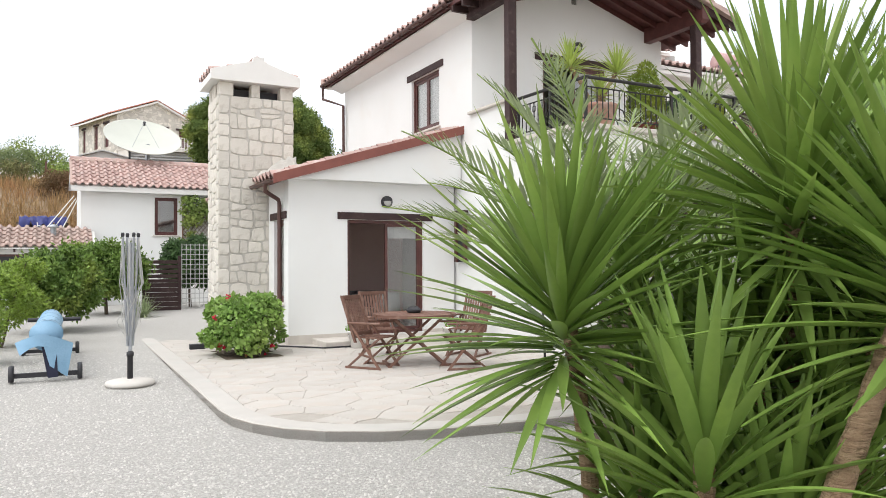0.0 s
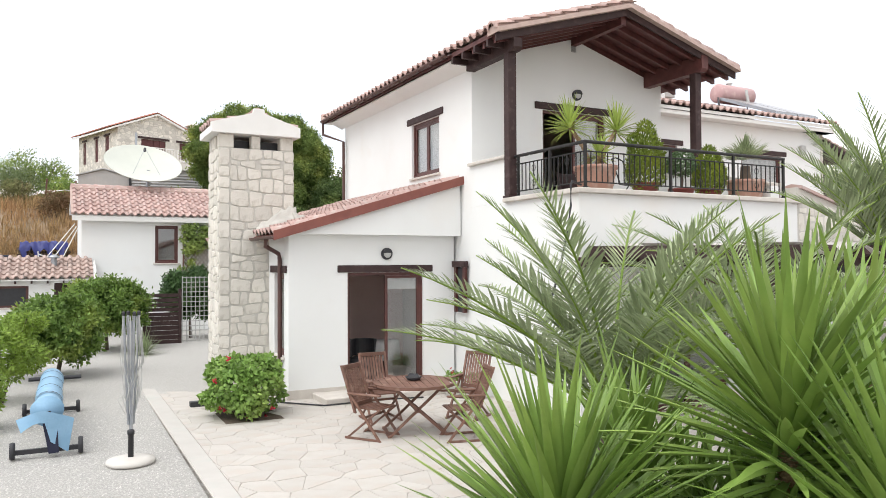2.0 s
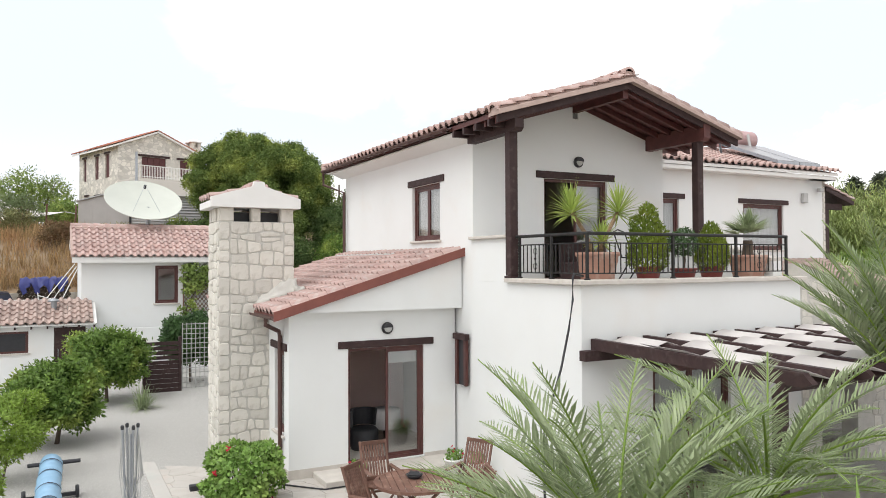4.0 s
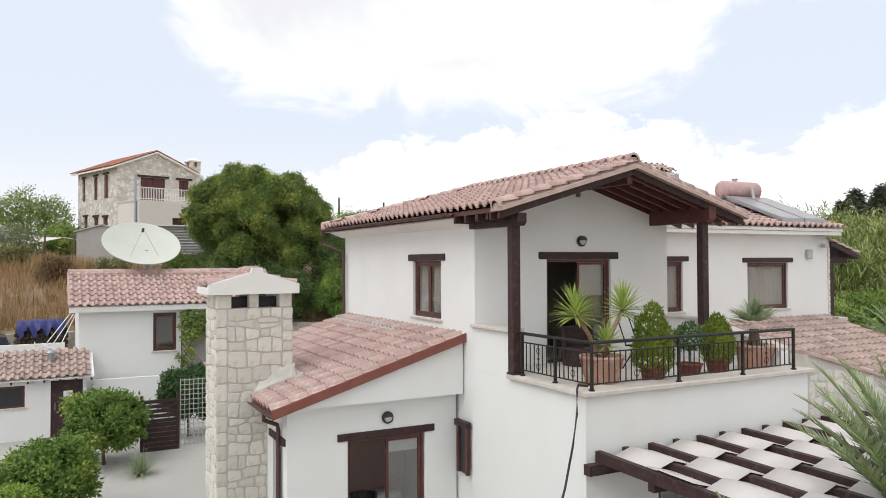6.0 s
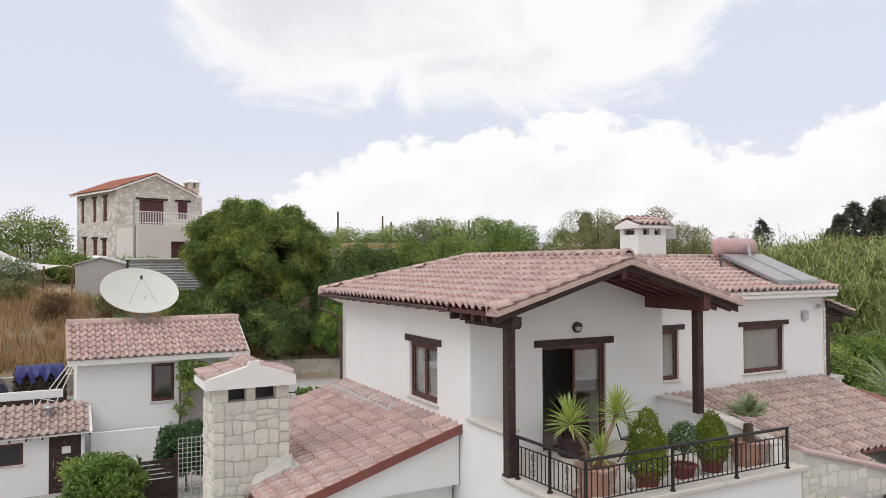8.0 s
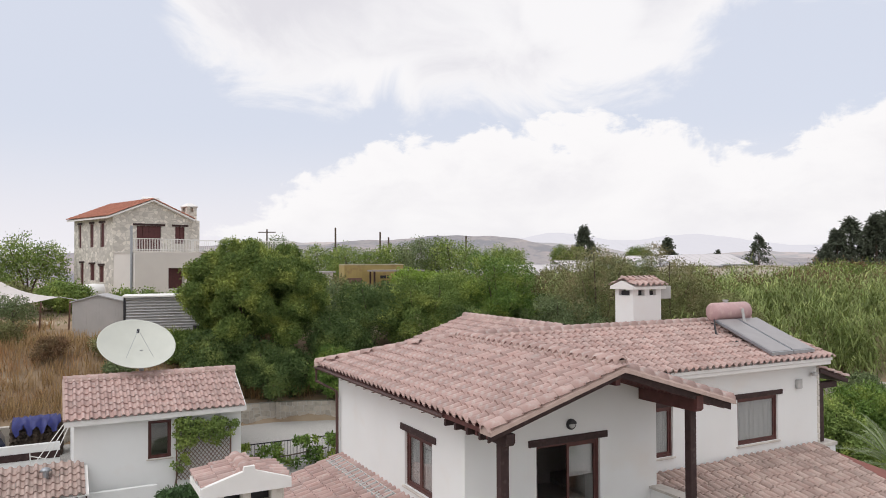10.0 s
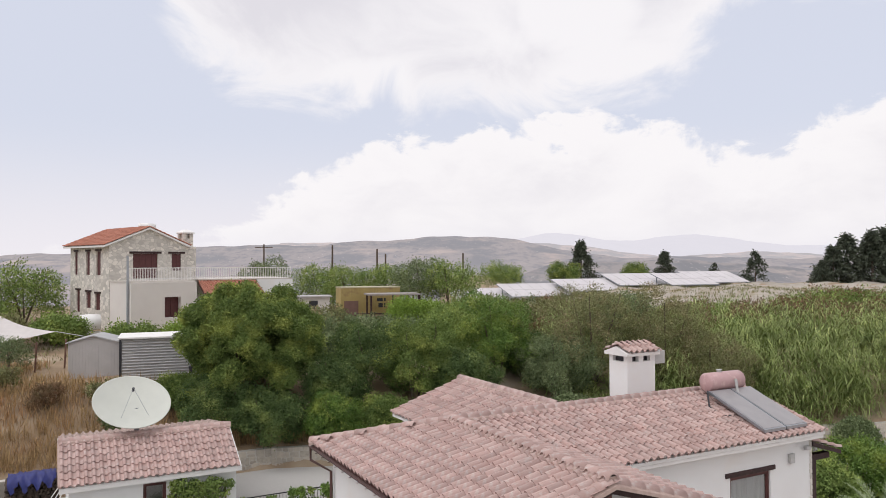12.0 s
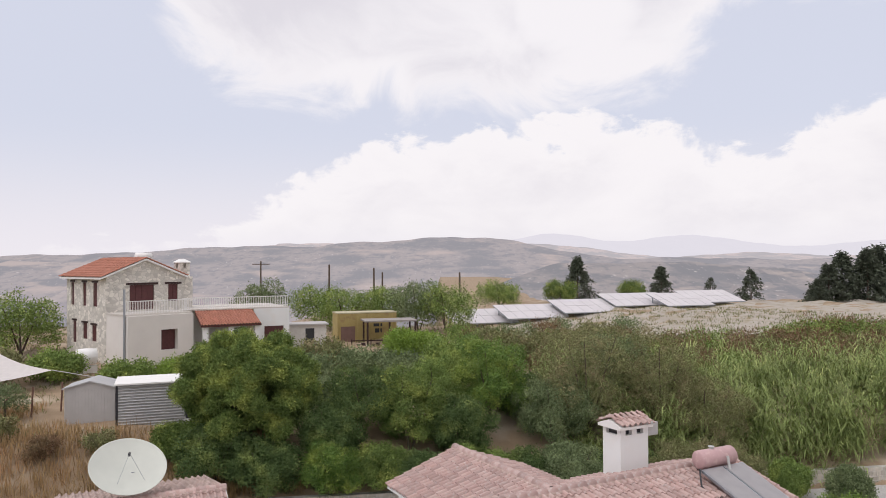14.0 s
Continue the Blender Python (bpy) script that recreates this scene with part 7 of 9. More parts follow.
def build_pebbles():
    """Loose gravel near the patio, one heap of small angular stones."""
    rng = np.random.default_rng(17)
    n = 46000
    y = 3.2 + 9.5 * rng.random(n) ** 1.5
    x = (rng.random(n) * 1.15 - 0.62) * (y * 1.15 + 1.2)
    u, v = to_plan(x, y)
    edge = patio_outline()
    out = (u < -2.23) | (v < -7.2) | ((u < -1.0) & (v < -6.3 - (u + 2.2) * 0.55))
    keep = out & (x > -7.2) & (x < 3)
    x, y = x[keep], y[keep]
    n = len(x)
    z = ground_height(x, y) + 0.045
    r = rng.uniform(0.007, 0.016, (n, 1))
    base = np.array([(1, 0, 0), (-0.5, 0.87, 0), (-0.5, -0.87, 0), (0.1, 0.1, 0.9)])
    a = rng.uniform(0, 6.28, n)
    rot = np.stack([np.stack([np.cos(a), -np.sin(a), 0 * a], -1), np.stack([np.sin(a), np.cos(a), 0 * a], -1), np.stack([0 * a, 0 * a, 1 + 0 * a], -1)], 1)
    pts = np.einsum("nij,kj->nki", rot, base) * (r[:, None] * rng.uniform(0.7, 1.3, (n, 4, 1))) + np.stack([x, y, z - 0.003], -1)[:, None]
    tri = np.array([(0, 1, 3), (1, 2, 3), (2, 0, 3)])
    F = (np.arange(n)[:, None, None] * 4 + tri[None]).reshape(-1, 3)
    solid("gravel_stones", array_mesh("gravel_stones", pts, F, PEBBLE), None, "loose white angular gravel stones", "gravel", kind="stuff")


build_pebbles()


def build_living_room():
    """What shows through the open glazed door: a dark sofa, a chair and a white cloth."""
    sofa = thing("sofa", "dark brown sofa inside the glazed door", "sofa", at(1.35, 1.9, 0.16))
    part("seat", Geo().box(-0.45, -0.35, 0.1, 0.5, 0.4, 0.42, chamfer=0.04), WOOD, sofa)
    part("backrest", Geo().box(-0.45, 0.402, 0.1, 0.5, 0.6, 0.85, chamfer=0.05), WOOD, sofa)
    part("armrest", Geo().box(-0.62, -0.35, 0.1, -0.452, 0.6, 0.6, chamfer=0.04), WOOD, sofa)
    part("foot", Geo().box(-0.55, -0.3, 0.0, 0.45, 0.5, 0.098), PLASTIC_DARK, sofa)
    stool = thing("armchair", "dark upholstered armchair inside the glazed door", "armchair", at(1.95, 1.35, 0.16))
    part("seat", Geo().lathe([(0.26, 0.0), (0.3, 0.1), (0.3, 0.38), (0.24, 0.44), (0.02, 0.45)], 18), PLASTIC_DARK, stool, smooth=True)
    part("backrest", Geo().loft([[(0.3 * math.cos(a), 0.3 * math.sin(a), z) for a in (math.pi * i / 10 for i in range(11))] + [(0.24 * math.cos(a), 0.24 * math.sin(a), z) for a in (math.pi * i / 10 for i in range(10, -1, -1))] for z in (0.452, 0.8)]), PLASTIC_DARK, stool)
    table = thing("side_table", "small table with a white cloth inside the glazed door", "table", at(2.5, 1.5, 0.16))
    part("cloth", Geo().loft([[(0.3 * k * math.cos(a), 0.3 * k * math.sin(a), z) for a in (2 * math.pi * i / 20 for i in range(20))] for k, z in ((1.12, 0.35), (1.02, 0.7), (1.0, 0.74), (0.05, 0.75))]), CURTAIN, table, "white tablecloth", True)
    part("leg", Geo().tube([(0, 0, 0), (0, 0, 0.7)], 0.05, 8), WOOD, table)


build_living_room()


# ---- annex, outbuilding, gate ----
def build_annex():
    ax = thing("annex", "single-storey white annex with a pink clay tile roof", "annex", HM)
    u0, u1, v0, v1, ez = -2.92, 2.72, 15.2, 20.4, 4.05
    part("wall", wall_mesh("wall", [(u0, -0.5, ez), (u1, -0.5, ez)], [(-0.55, 2.57, 0.23, 3.92)], v0, v0 + 0.25), STUCCO, ax, "white stucco wall")
    part("wall", wall_mesh("wall", [(v0 + 0.252, -0.5, ez), (17.0, -0.5, 5.10), (v1, -0.5, 4.6)], [], u0, u0 + 0.25, "yz"), STUCCO, ax)
    part("wall", wall_mesh("wall", [(v0 + 0.252, -0.5, ez), (17.0, -0.5, 5.10), (v1, -0.5, 4.6)], [], u1 - 0.25, u1, "yz"), STUCCO, ax)
    part("wall", wall_mesh("wall", [(u0, -0.5, 4.58), (u1, -0.5, 4.58)], [], v1 + 0.002, v1 + 0.25), STUCCO, ax)
    k = (5.30 - 4.22) / (17.0 - 14.9)
    zf = lambda v: 4.22 + (v - 14.9) * k
    roof = part("roof", Geo().loft([[(u, 14.9, 4.03), (u, 17.0, 5.12), (u, 20.9, 4.55), (u, 20.9, 4.7), (u, 17.0, 5.29), (u, 14.9, 4.21)] for u in (-3.22, 2.86)]), TRIM_WHITE, ax, "white boxed eaves under clay tiles")
    tile_slope(roof, (-3.2, 14.86, 4.21), (1, 0), (0, 1), k, 6.05, 2.1)
    tile_slope(roof, (-3.2, 20.95, 4.70), (1, 0), (0, -1), 0.15, 6.0, 3.95, None, 0, TILE_OLD)
    ridge_caps(roof, (-3.22, 17.0, 5.34), (2.86, 17.0, 5.34))
    part("verge", Geo().loft([[(-3.26, v, zf(v) + 0.02), (-3.12, v, zf(v) + 0.02), (-3.12, v, zf(v) + 0.1), (-3.26, v, zf(v) + 0.1)] for v in (14.88, 17.0)]), MORTAR, ax, "mortared verge")
    casement(ax, "window", -0.55, 2.57, 0.23, 3.92, pose(0, v0, 0), 1, curtain=0.0)
    part("partition", Geo().box(u0 + 0.3, 16.2, -0.4, u1 - 0.3, 16.3, 4.0), PLASTER_IN, ax)
    # lattice with a climber
    tr = thing("trellis", "brown diamond lattice trellis on the annex wall", "trellis", at(0, 15.12, 0))
    for i in range(-9, 16):
        for s in (1, -1):
            pts = []
            x = 0.42 + i * 0.14
            for z in (1.7, 3.55):
                pts.append((x + s * (z - 2.6) * 0.8, z))
            (xa, za), (xb, zb) = pts
            lo, hi = 0.42, 2.3
            def clip(xa, za, xb, zb):
                for bound, sign in ((lo, 1), (hi, -1)):
                    if (xa - bound) * sign < 0 and (xb - bound) * sign < 0:
                        return None
                    if (xa - bound) * sign < 0:
                        t = (bound - xa) / (xb - xa)
                        xa, za = bound, za + t * (zb - za)
                    elif (xb - bound) * sign < 0:
                        t = (bound - xa) / (xb - xa)
                        xb, zb = bound, za + t * (zb - za)
                return xa, za, xb, zb
            c = clip(xa, za, xb, zb)
            if c and abs(c[0] - c[2]) > 0.05:
                y = 0.0 if s > 0 else 0.014
                part("lath", Geo().tube([(c[0], y, c[1]), (c[2], y, c[3])], 0.012, 4), TEAK, tr)
    for x in (0.40, 2.32):
        part("upright", Geo().box(x - 0.02, -0.02, 1.6, x + 0.02, 0.03, 3.6), TEAK, tr)
    rng = np.random.default_rng(33)
    blobs = [(rng.uniform(0.3, 2.4), -0.08, rng.uniform(2.9, 3.85), rng.uniform(0.12, 0.3), 0.9) for _ in range(26)] + [(rng.uniform(0.2, 0.8), -0.08, rng.uniform(1.9, 2.9), 0.12, 1) for _ in range(6)]
    vine = thing("climbing_vine", "green climber spilling over the trellis", "climber", at(0, 15.0, 0))
    part("foliage", crown_mesh("foliage", blobs, 4200, 0.11, 0.07, SHRUB, rng, 0.7), None, vine)
    part("stem", Geo().tube([(0.3, 0.0, -0.1), (0.25, -0.02, 1.2), (0.5, 0.0, 2.4), (0.9, 0, 3.2)], 0.025, 6), BARK, vine)

    ob = thing("outbuilding", "low white garden store with faded clay tiles and a dark door", "outbuilding", HM)
    part("wall", wall_mesh("wall", [(-7.5, -0.4, 2.02), (-2.72, -0.4, 2.02)], [(-5.6, 1.18, -4.46, 1.86), (-3.75, 0.0, -2.82, 1.95)], 13.9, 14.1), STUCCO, ob, "white rendered wall")
    part("wall", wall_mesh("wall", [(14.102, -0.4, 2.02), (15.19, -0.4, 2.55)], [], -2.92, -2.72, "yz"), STUCCO, ob)
    k = (2.68 - 2.06) / 1.5
    roof = part("roof", Geo().loft([[(u, 13.62, 2.02), (u, 15.12, 2.6), (u, 15.12, 2.67), (u, 13.62, 2.06)] for u in (-7.6, -2.5)]), TRIM_WHITE, ob, "thin roof slab with faded tiles")
    tile_slope(roof, (-7.6, 13.6, 2.06), (1, 0), (0, 1), k, 5.1, 1.55, None, 0, TILE_OLD)
    for i in range(7):
        u = -5.3 + i * 0.45
        part("rafter_tail", Geo().box(u, 13.66, 1.93, u + 0.05, 13.9, 2.02), WOOD, ob)
    door = part("door", Geo().box(-3.74, 13.93, 0.0, -2.83, 13.99, 1.94), WOOD, ob, "dark brown boarded door")
    part("notice", Geo().box(-3.38, 13.918, 1.38, -3.12, 13.926, 1.6), TRIM_WHITE, door, "white notice sheet")
    part("handle", Geo().tube([(-3.62, 13.925, 1.0), (-3.62, 13.90, 1.03), (-3.62, 13.90, 1.22), (-3.62, 13.925, 1.25)], 0.012, 6), ALU, door, "pale metal pull handle")
    win = part("window", Geo().box(-5.6, 13.95, 1.18, -4.46, 14.02, 1.86), FRAME, ob, "dark window")
    part("pane", Geo().box(-5.52, 13.94, 1.25, -4.54, 13.948, 1.79), PLASTIC_DARK, win)
    part("sill", Geo().box(-5.65, 13.86, 1.13, -4.4, 13.948, 1.177), MARBLE, win)
    fl = thing("flue_cowl", "shiny metal flue cowl on the garden store roof", "flue", at(-3.75, 14.6, 2.4))
    part("pipe", Geo().tube([(0, 0, -0.1), (0, 0, 0.35)], 0.09, 12), ALU, fl)
    part("cone", Geo().lathe([(0.2, 0.35), (0.12, 0.43), (0.02, 0.47)], 16), ALU, fl, "conical metal cowl", True)
    # garden wall beside the drive, brown capping
    wl = thing("yard_wall", "low white rendered wall with a brown band", "wall", HM, kind="structure")
    part("wall_body", Geo().box(-11, 19.4, -0.3, -3.3, 19.6, 2.62), STUCCO, wl)
    part("band", Geo().box(-11, 19.37, 2.05, -3.3, 19.398, 2.32), WOOD, wl, "brown band")
    part("wall_body", Geo().box(-2.5, 14.75, -0.3, -0.3, 14.95, 1.75), STUCCO, wl)
    mast = thing("folded_drying_rack", "white folded metal frame leaning on the annex", "frame", at(-3.3, 16.3, 0))
    for i, (a, b) in enumerate((((-0.9, 0, 2.5), (0.2, 0.3, 4.0)), ((-0.7, 0, 2.4), (0.25, 0.3, 3.9)), ((-0.4, 0, 2.3), (0.3, 0.3, 3.85)), ((-0.95, 0, 2.9), (-0.3, 0, 2.7)), ((-0.95, 0, 3.0), (-0.9, 0, 2.2)))):
        part("tube", Geo().tube([a, b], 0.018, 5), TRIM_WHITE, mast)
    part("foot", Geo().tube([(-0.85, 0, 0.2), (-0.85, 0, 2.5)], 0.02, 5), TRIM_WHITE, mast)


build_annex()


def build_dish():
    c = Vector((-11.6, 28.45, 6.48))
    n = Vector((0.34, -0.50, 0.80)).normalized()
    m = look(c, c + n)
    ds = thing("satellite_dish", "very large off-white satellite dish above the annex", "satellite dish", m)
    R = 1.37
    part("reflector", Geo().loft([[(R * k * math.cos(a) * 1.03, R * k * math.sin(a), 0.26 * (1 - k * k) * -1 + h) for a in (2 * math.pi * j / 44 for j in range(44))] for k, h in [(0.02, -0.03), (0.3, -0.03), (0.6, -0.03), (0.85, -0.03), (1.0, -0.03), (1.01, -0.01), (1.0, 0.005), (0.97, 0.0), (0.85, 0.0), (0.6, 0.0), (0.3, 0.0), (0.02, 0.0)]]), DISH, ds, "shallow off-white reflector", True, m=pose(0, 0, 0, 0, 180, 0))
    f = Vector((0, 0.15, -0.55))
    for a in (0.62, -0.62):
        part("strut", Geo().tube([(0.85 * math.sin(a), -0.85 * math.cos(a), 0.12), f], 0.008, 5), ALU, ds)
    part("feed", Geo().tube([f, f + Vector((0, 0, 0.14))], 0.05, 10), PLASTIC_DARK, ds, "small feed head")
    p = thing("dish_mast", "grey steel mast behind the annex carrying the dish", "mast", pose(-11.5, 28.62, 0))
    part("pole", Geo().tube([(0, 0, 4.3), (0, 0, 6.2)], 0.09, 12), ALU, p)
    part("lower_pole", Geo().tube([(0, 0, 0.5), (0, 0, 4.3)], 0.09, 12), ALU, p)


build_dish()


def build_gate():
    g = thing("wooden_gate", "dark brown gate of horizontal boards", "gate", at(-1.36, 10.55, 0.06))
    for i in range(11):
        part("board", Geo().box(0.02, 0, 0.06 + i * 0.142, 1.0, 0.025, 0.06 + i * 0.142 + (0.135 if i < 6 else 0.105)), WOOD, g)
    for x in (-0.05, 0.96):
        part("post", Geo().box(x, -0.02, -0.05, x + 0.09, 0.07, 1.72, chamfer=0.008), WOOD, g)
    tr = thing("garden_trellis", "blue-grey square lattice behind the gate", "trellis", at(-0.25, 10.9, 0.06))
    for i in range(7):
        part("lath", Geo().box(i * 0.13, 0, 0.0, i * 0.13 + 0.02, 0.012, 2.1), PLASTIC_GREY, tr)
    for i in range(14):
        part("lath", Geo().box(0, 0.013, 0.1 + i * 0.15, 0.8, 0.025, 0.12 + i * 0.15), PLASTIC_GREY, tr)
    # driveway fence with a vine, on a low white wall
    f = thing("drive_fence", "black iron rail fence on a low white wall", "fence", at(0, 18.0, 0))
    part("low_wall", Geo().box(2.9, 0.0, -0.3, 12.0, 0.25, 0.98), STUCCO, f)
    part("top_rail", Geo().tube([(2.9, 0.1, 1.95), (12.0, 0.1, 1.95)], 0.025, 6), IRON, f)
    part("bottom_rail", Geo().tube([(2.9, 0.1, 1.08), (12.0, 0.1, 1.08)], 0.015, 6), IRON, f)
    for i in range(66):
        part("bar", Geo().tube([(2.95 + i * 0.14, 0.1, 1.0 if i % 10 == 0 else 1.08), (2.95 + i * 0.14, 0.1, 1.95)], 0.018 if i % 10 == 0 else 0.008, 5), IRON, f)
    rng = np.random.default_rng(44)
    vine = thing("grape_vine", "grape vine growing along the drive fence", "climber", at(0, 17.9, 0))
    blobs = [(rng.uniform(3.0, 7.4), -0.05, rng.uniform(0.9, 2.0), rng.uniform(0.15, 0.3)) for _ in range(30)]
    part("foliage", crown_mesh("foliage", blobs, 3600, 0.13, 0.11, CITRUS, rng, 0.7), None, vine)
    part("stem", Geo().tube([(3.2, -0.05, -0.2), (4.2, -0.05, 1.3), (7.0, -0.05, 1.5)], 0.03, 5), BARK, vine)


build_gate()


def build_retaining_wall():
    w = thing("retaining_wall", "pale rubble retaining wall at the foot of the bank", "wall", kind="structure")
    rng = random.Random(31)
    bulk = Geo()
    pts = [(-9.0, 22.5), (6.0, 22.5), (46.0, 22.5 - 40 * 0.352)]
    for (ua, va), (ub, vb) in zip(pts, pts[1:]):
        L = math.hypot(ub - ua, vb - va)
        m = at(ua, va, 1.55, math.degrees(math.atan2(vb - va, ub - ua)))
        part("core", Geo().box(0, 0.02, -1.0, L, 0.4, 1.22), JOINT, w, m=m)
        stone_face(w, rng, m, 0.0, 0.0, L, 1.25, None, 0.3, bulk)
    tagged(part("stones", bulk, STONE_BULK, w, "rough squared limestone blocks"), kind="stuff")


build_retaining_wall()


def build_car():
    c = thing("car", "dark blue off-road car parked behind the yard wall", "car", at(-7.35, 20.6, 1.80, 4))
    body = [(-2.2, 0.38), (2.1, 0.38), (2.15, 0.8), (2.0, 1.1), (1.0, 1.2), (0.55, 1.84), (-1.9, 1.88), (-2.2, 1.15)]
    blue = material("dark_blue_car_paint", (0.02, 0.025, 0.05), (0.03, 0.035, 0.065), 3, 60, 0.3, 0.0, coat=0.6)
    part("body", Geo().prism(body, -0.85, 0.85, "xz"), blue, c)
    part("side_window", Geo().prism([(0.80, 1.25), (0.44, 1.77), (-1.75, 1.81), (-1.95, 1.25)], -0.865, -0.855, "xz"), PANEL, c, "grey side glass")
    for x in (-1.15, -0.35):
        part("door_pillar", Geo().box(x, -0.872, 1.25, x + 0.07, -0.856, 1.79), blue, c)
    part("bonnet_edge", Geo().box(1.0, -0.862, 1.02, 2.0, -0.852, 1.06), PLASTIC_DARK, c, "dark side strip")
    part("wheel_arch", Geo().prism([(-1.9, 0.38), (-1.75, 0.75), (-1.4, 0.86), (-1.05, 0.75), (-0.9, 0.38)], -0.866, -0.852, "xz"), PLASTIC_DARK, c)
    part("wheel_arch", Geo().prism([(0.85, 0.38), (1.0, 0.75), (1.35, 0.86), (1.7, 0.75), (1.85, 0.38)], -0.866, -0.852, "xz"), PLASTIC_DARK, c)
    part("roof_rack", Geo().box(-1.8, -0.7, 1.89, 0.4, -0.66, 1.95).box(-1.8, 0.66, 1.89, 0.4, 0.7, 1.95), ALU, c)
    for x in (-1.4, 1.35):
        for y in (-0.84, 0.84):
            wh = part("wheel", Geo().lathe([(0.1, -0.11), (0.36, -0.1), (0.38, 0), (0.36, 0.1), (0.1, 0.11)], 18, pose(x, y, 0.36, 90, 0, 0)), PLASTIC_DARK, c, smooth=True)
    # firewood under a blue tarpaulin
    rng = random.Random(8)
    pile = thing("firewood_pile", "stacked firewood logs beside the drive", "firewood", at(-3.05, 20.5, 1.80))
    log_mesh = Geo().tube([(0, 0, 0), (0.02, 0.45, 0.01), (0, 0.9, 0)], [1.0, 0.96, 1.02], 7).mesh("log")
    log_mesh.materials.append(BARK)
    for k in range(11):
        for j in range(14):
            r = rng.uniform(0.055, 0.075)
            m = pose(-1.95 + 0.132 * j + 0.06 * (k % 2) + rng.uniform(-0.012, 0.012), rng.uniform(-0.12, 0.0), 0.075 + 0.128 * k, 0, rng.uniform(0, 360), 0) @ Matrix.Diagonal((r, 1, r, 1))
            part("log", log_mesh, None, pile, m=m)
    tarp = []
    for i in range(27):
        x = -1.9 + 1.7 * i / 26
        rough = lambda k: rng.uniform(-k, k)
        hang = 0.28 + 0.2 * math.sin(i * 0.9) + rough(0.12)
        tarp.append([(x + rough(0.05), -0.30 + rough(0.05), 1.5 - hang), (x + rough(0.04), -0.26 + rough(0.05), 1.52 - hang * 0.5), (x, -0.16 + rough(0.05), 1.60 + rough(0.05)), (x, 0.2, 1.64 + rough(0.07)), (x, 0.55, 1.62 + rough(0.06)), (x, 0.9, 1.55 + rough(0.05))])
    solid("tarpaulin", Geo().loft(tarp, cap=False, closed=False), material("blue_tarpaulin", (0.035, 0.045, 0.20), (0.025, 0.03, 0.14), 4, 30, 0.5, 0.3), "crumpled blue tarpaulin over the firewood", "tarpaulin", at(-3.05, 20.5, 1.80), smooth=True)


build_car()


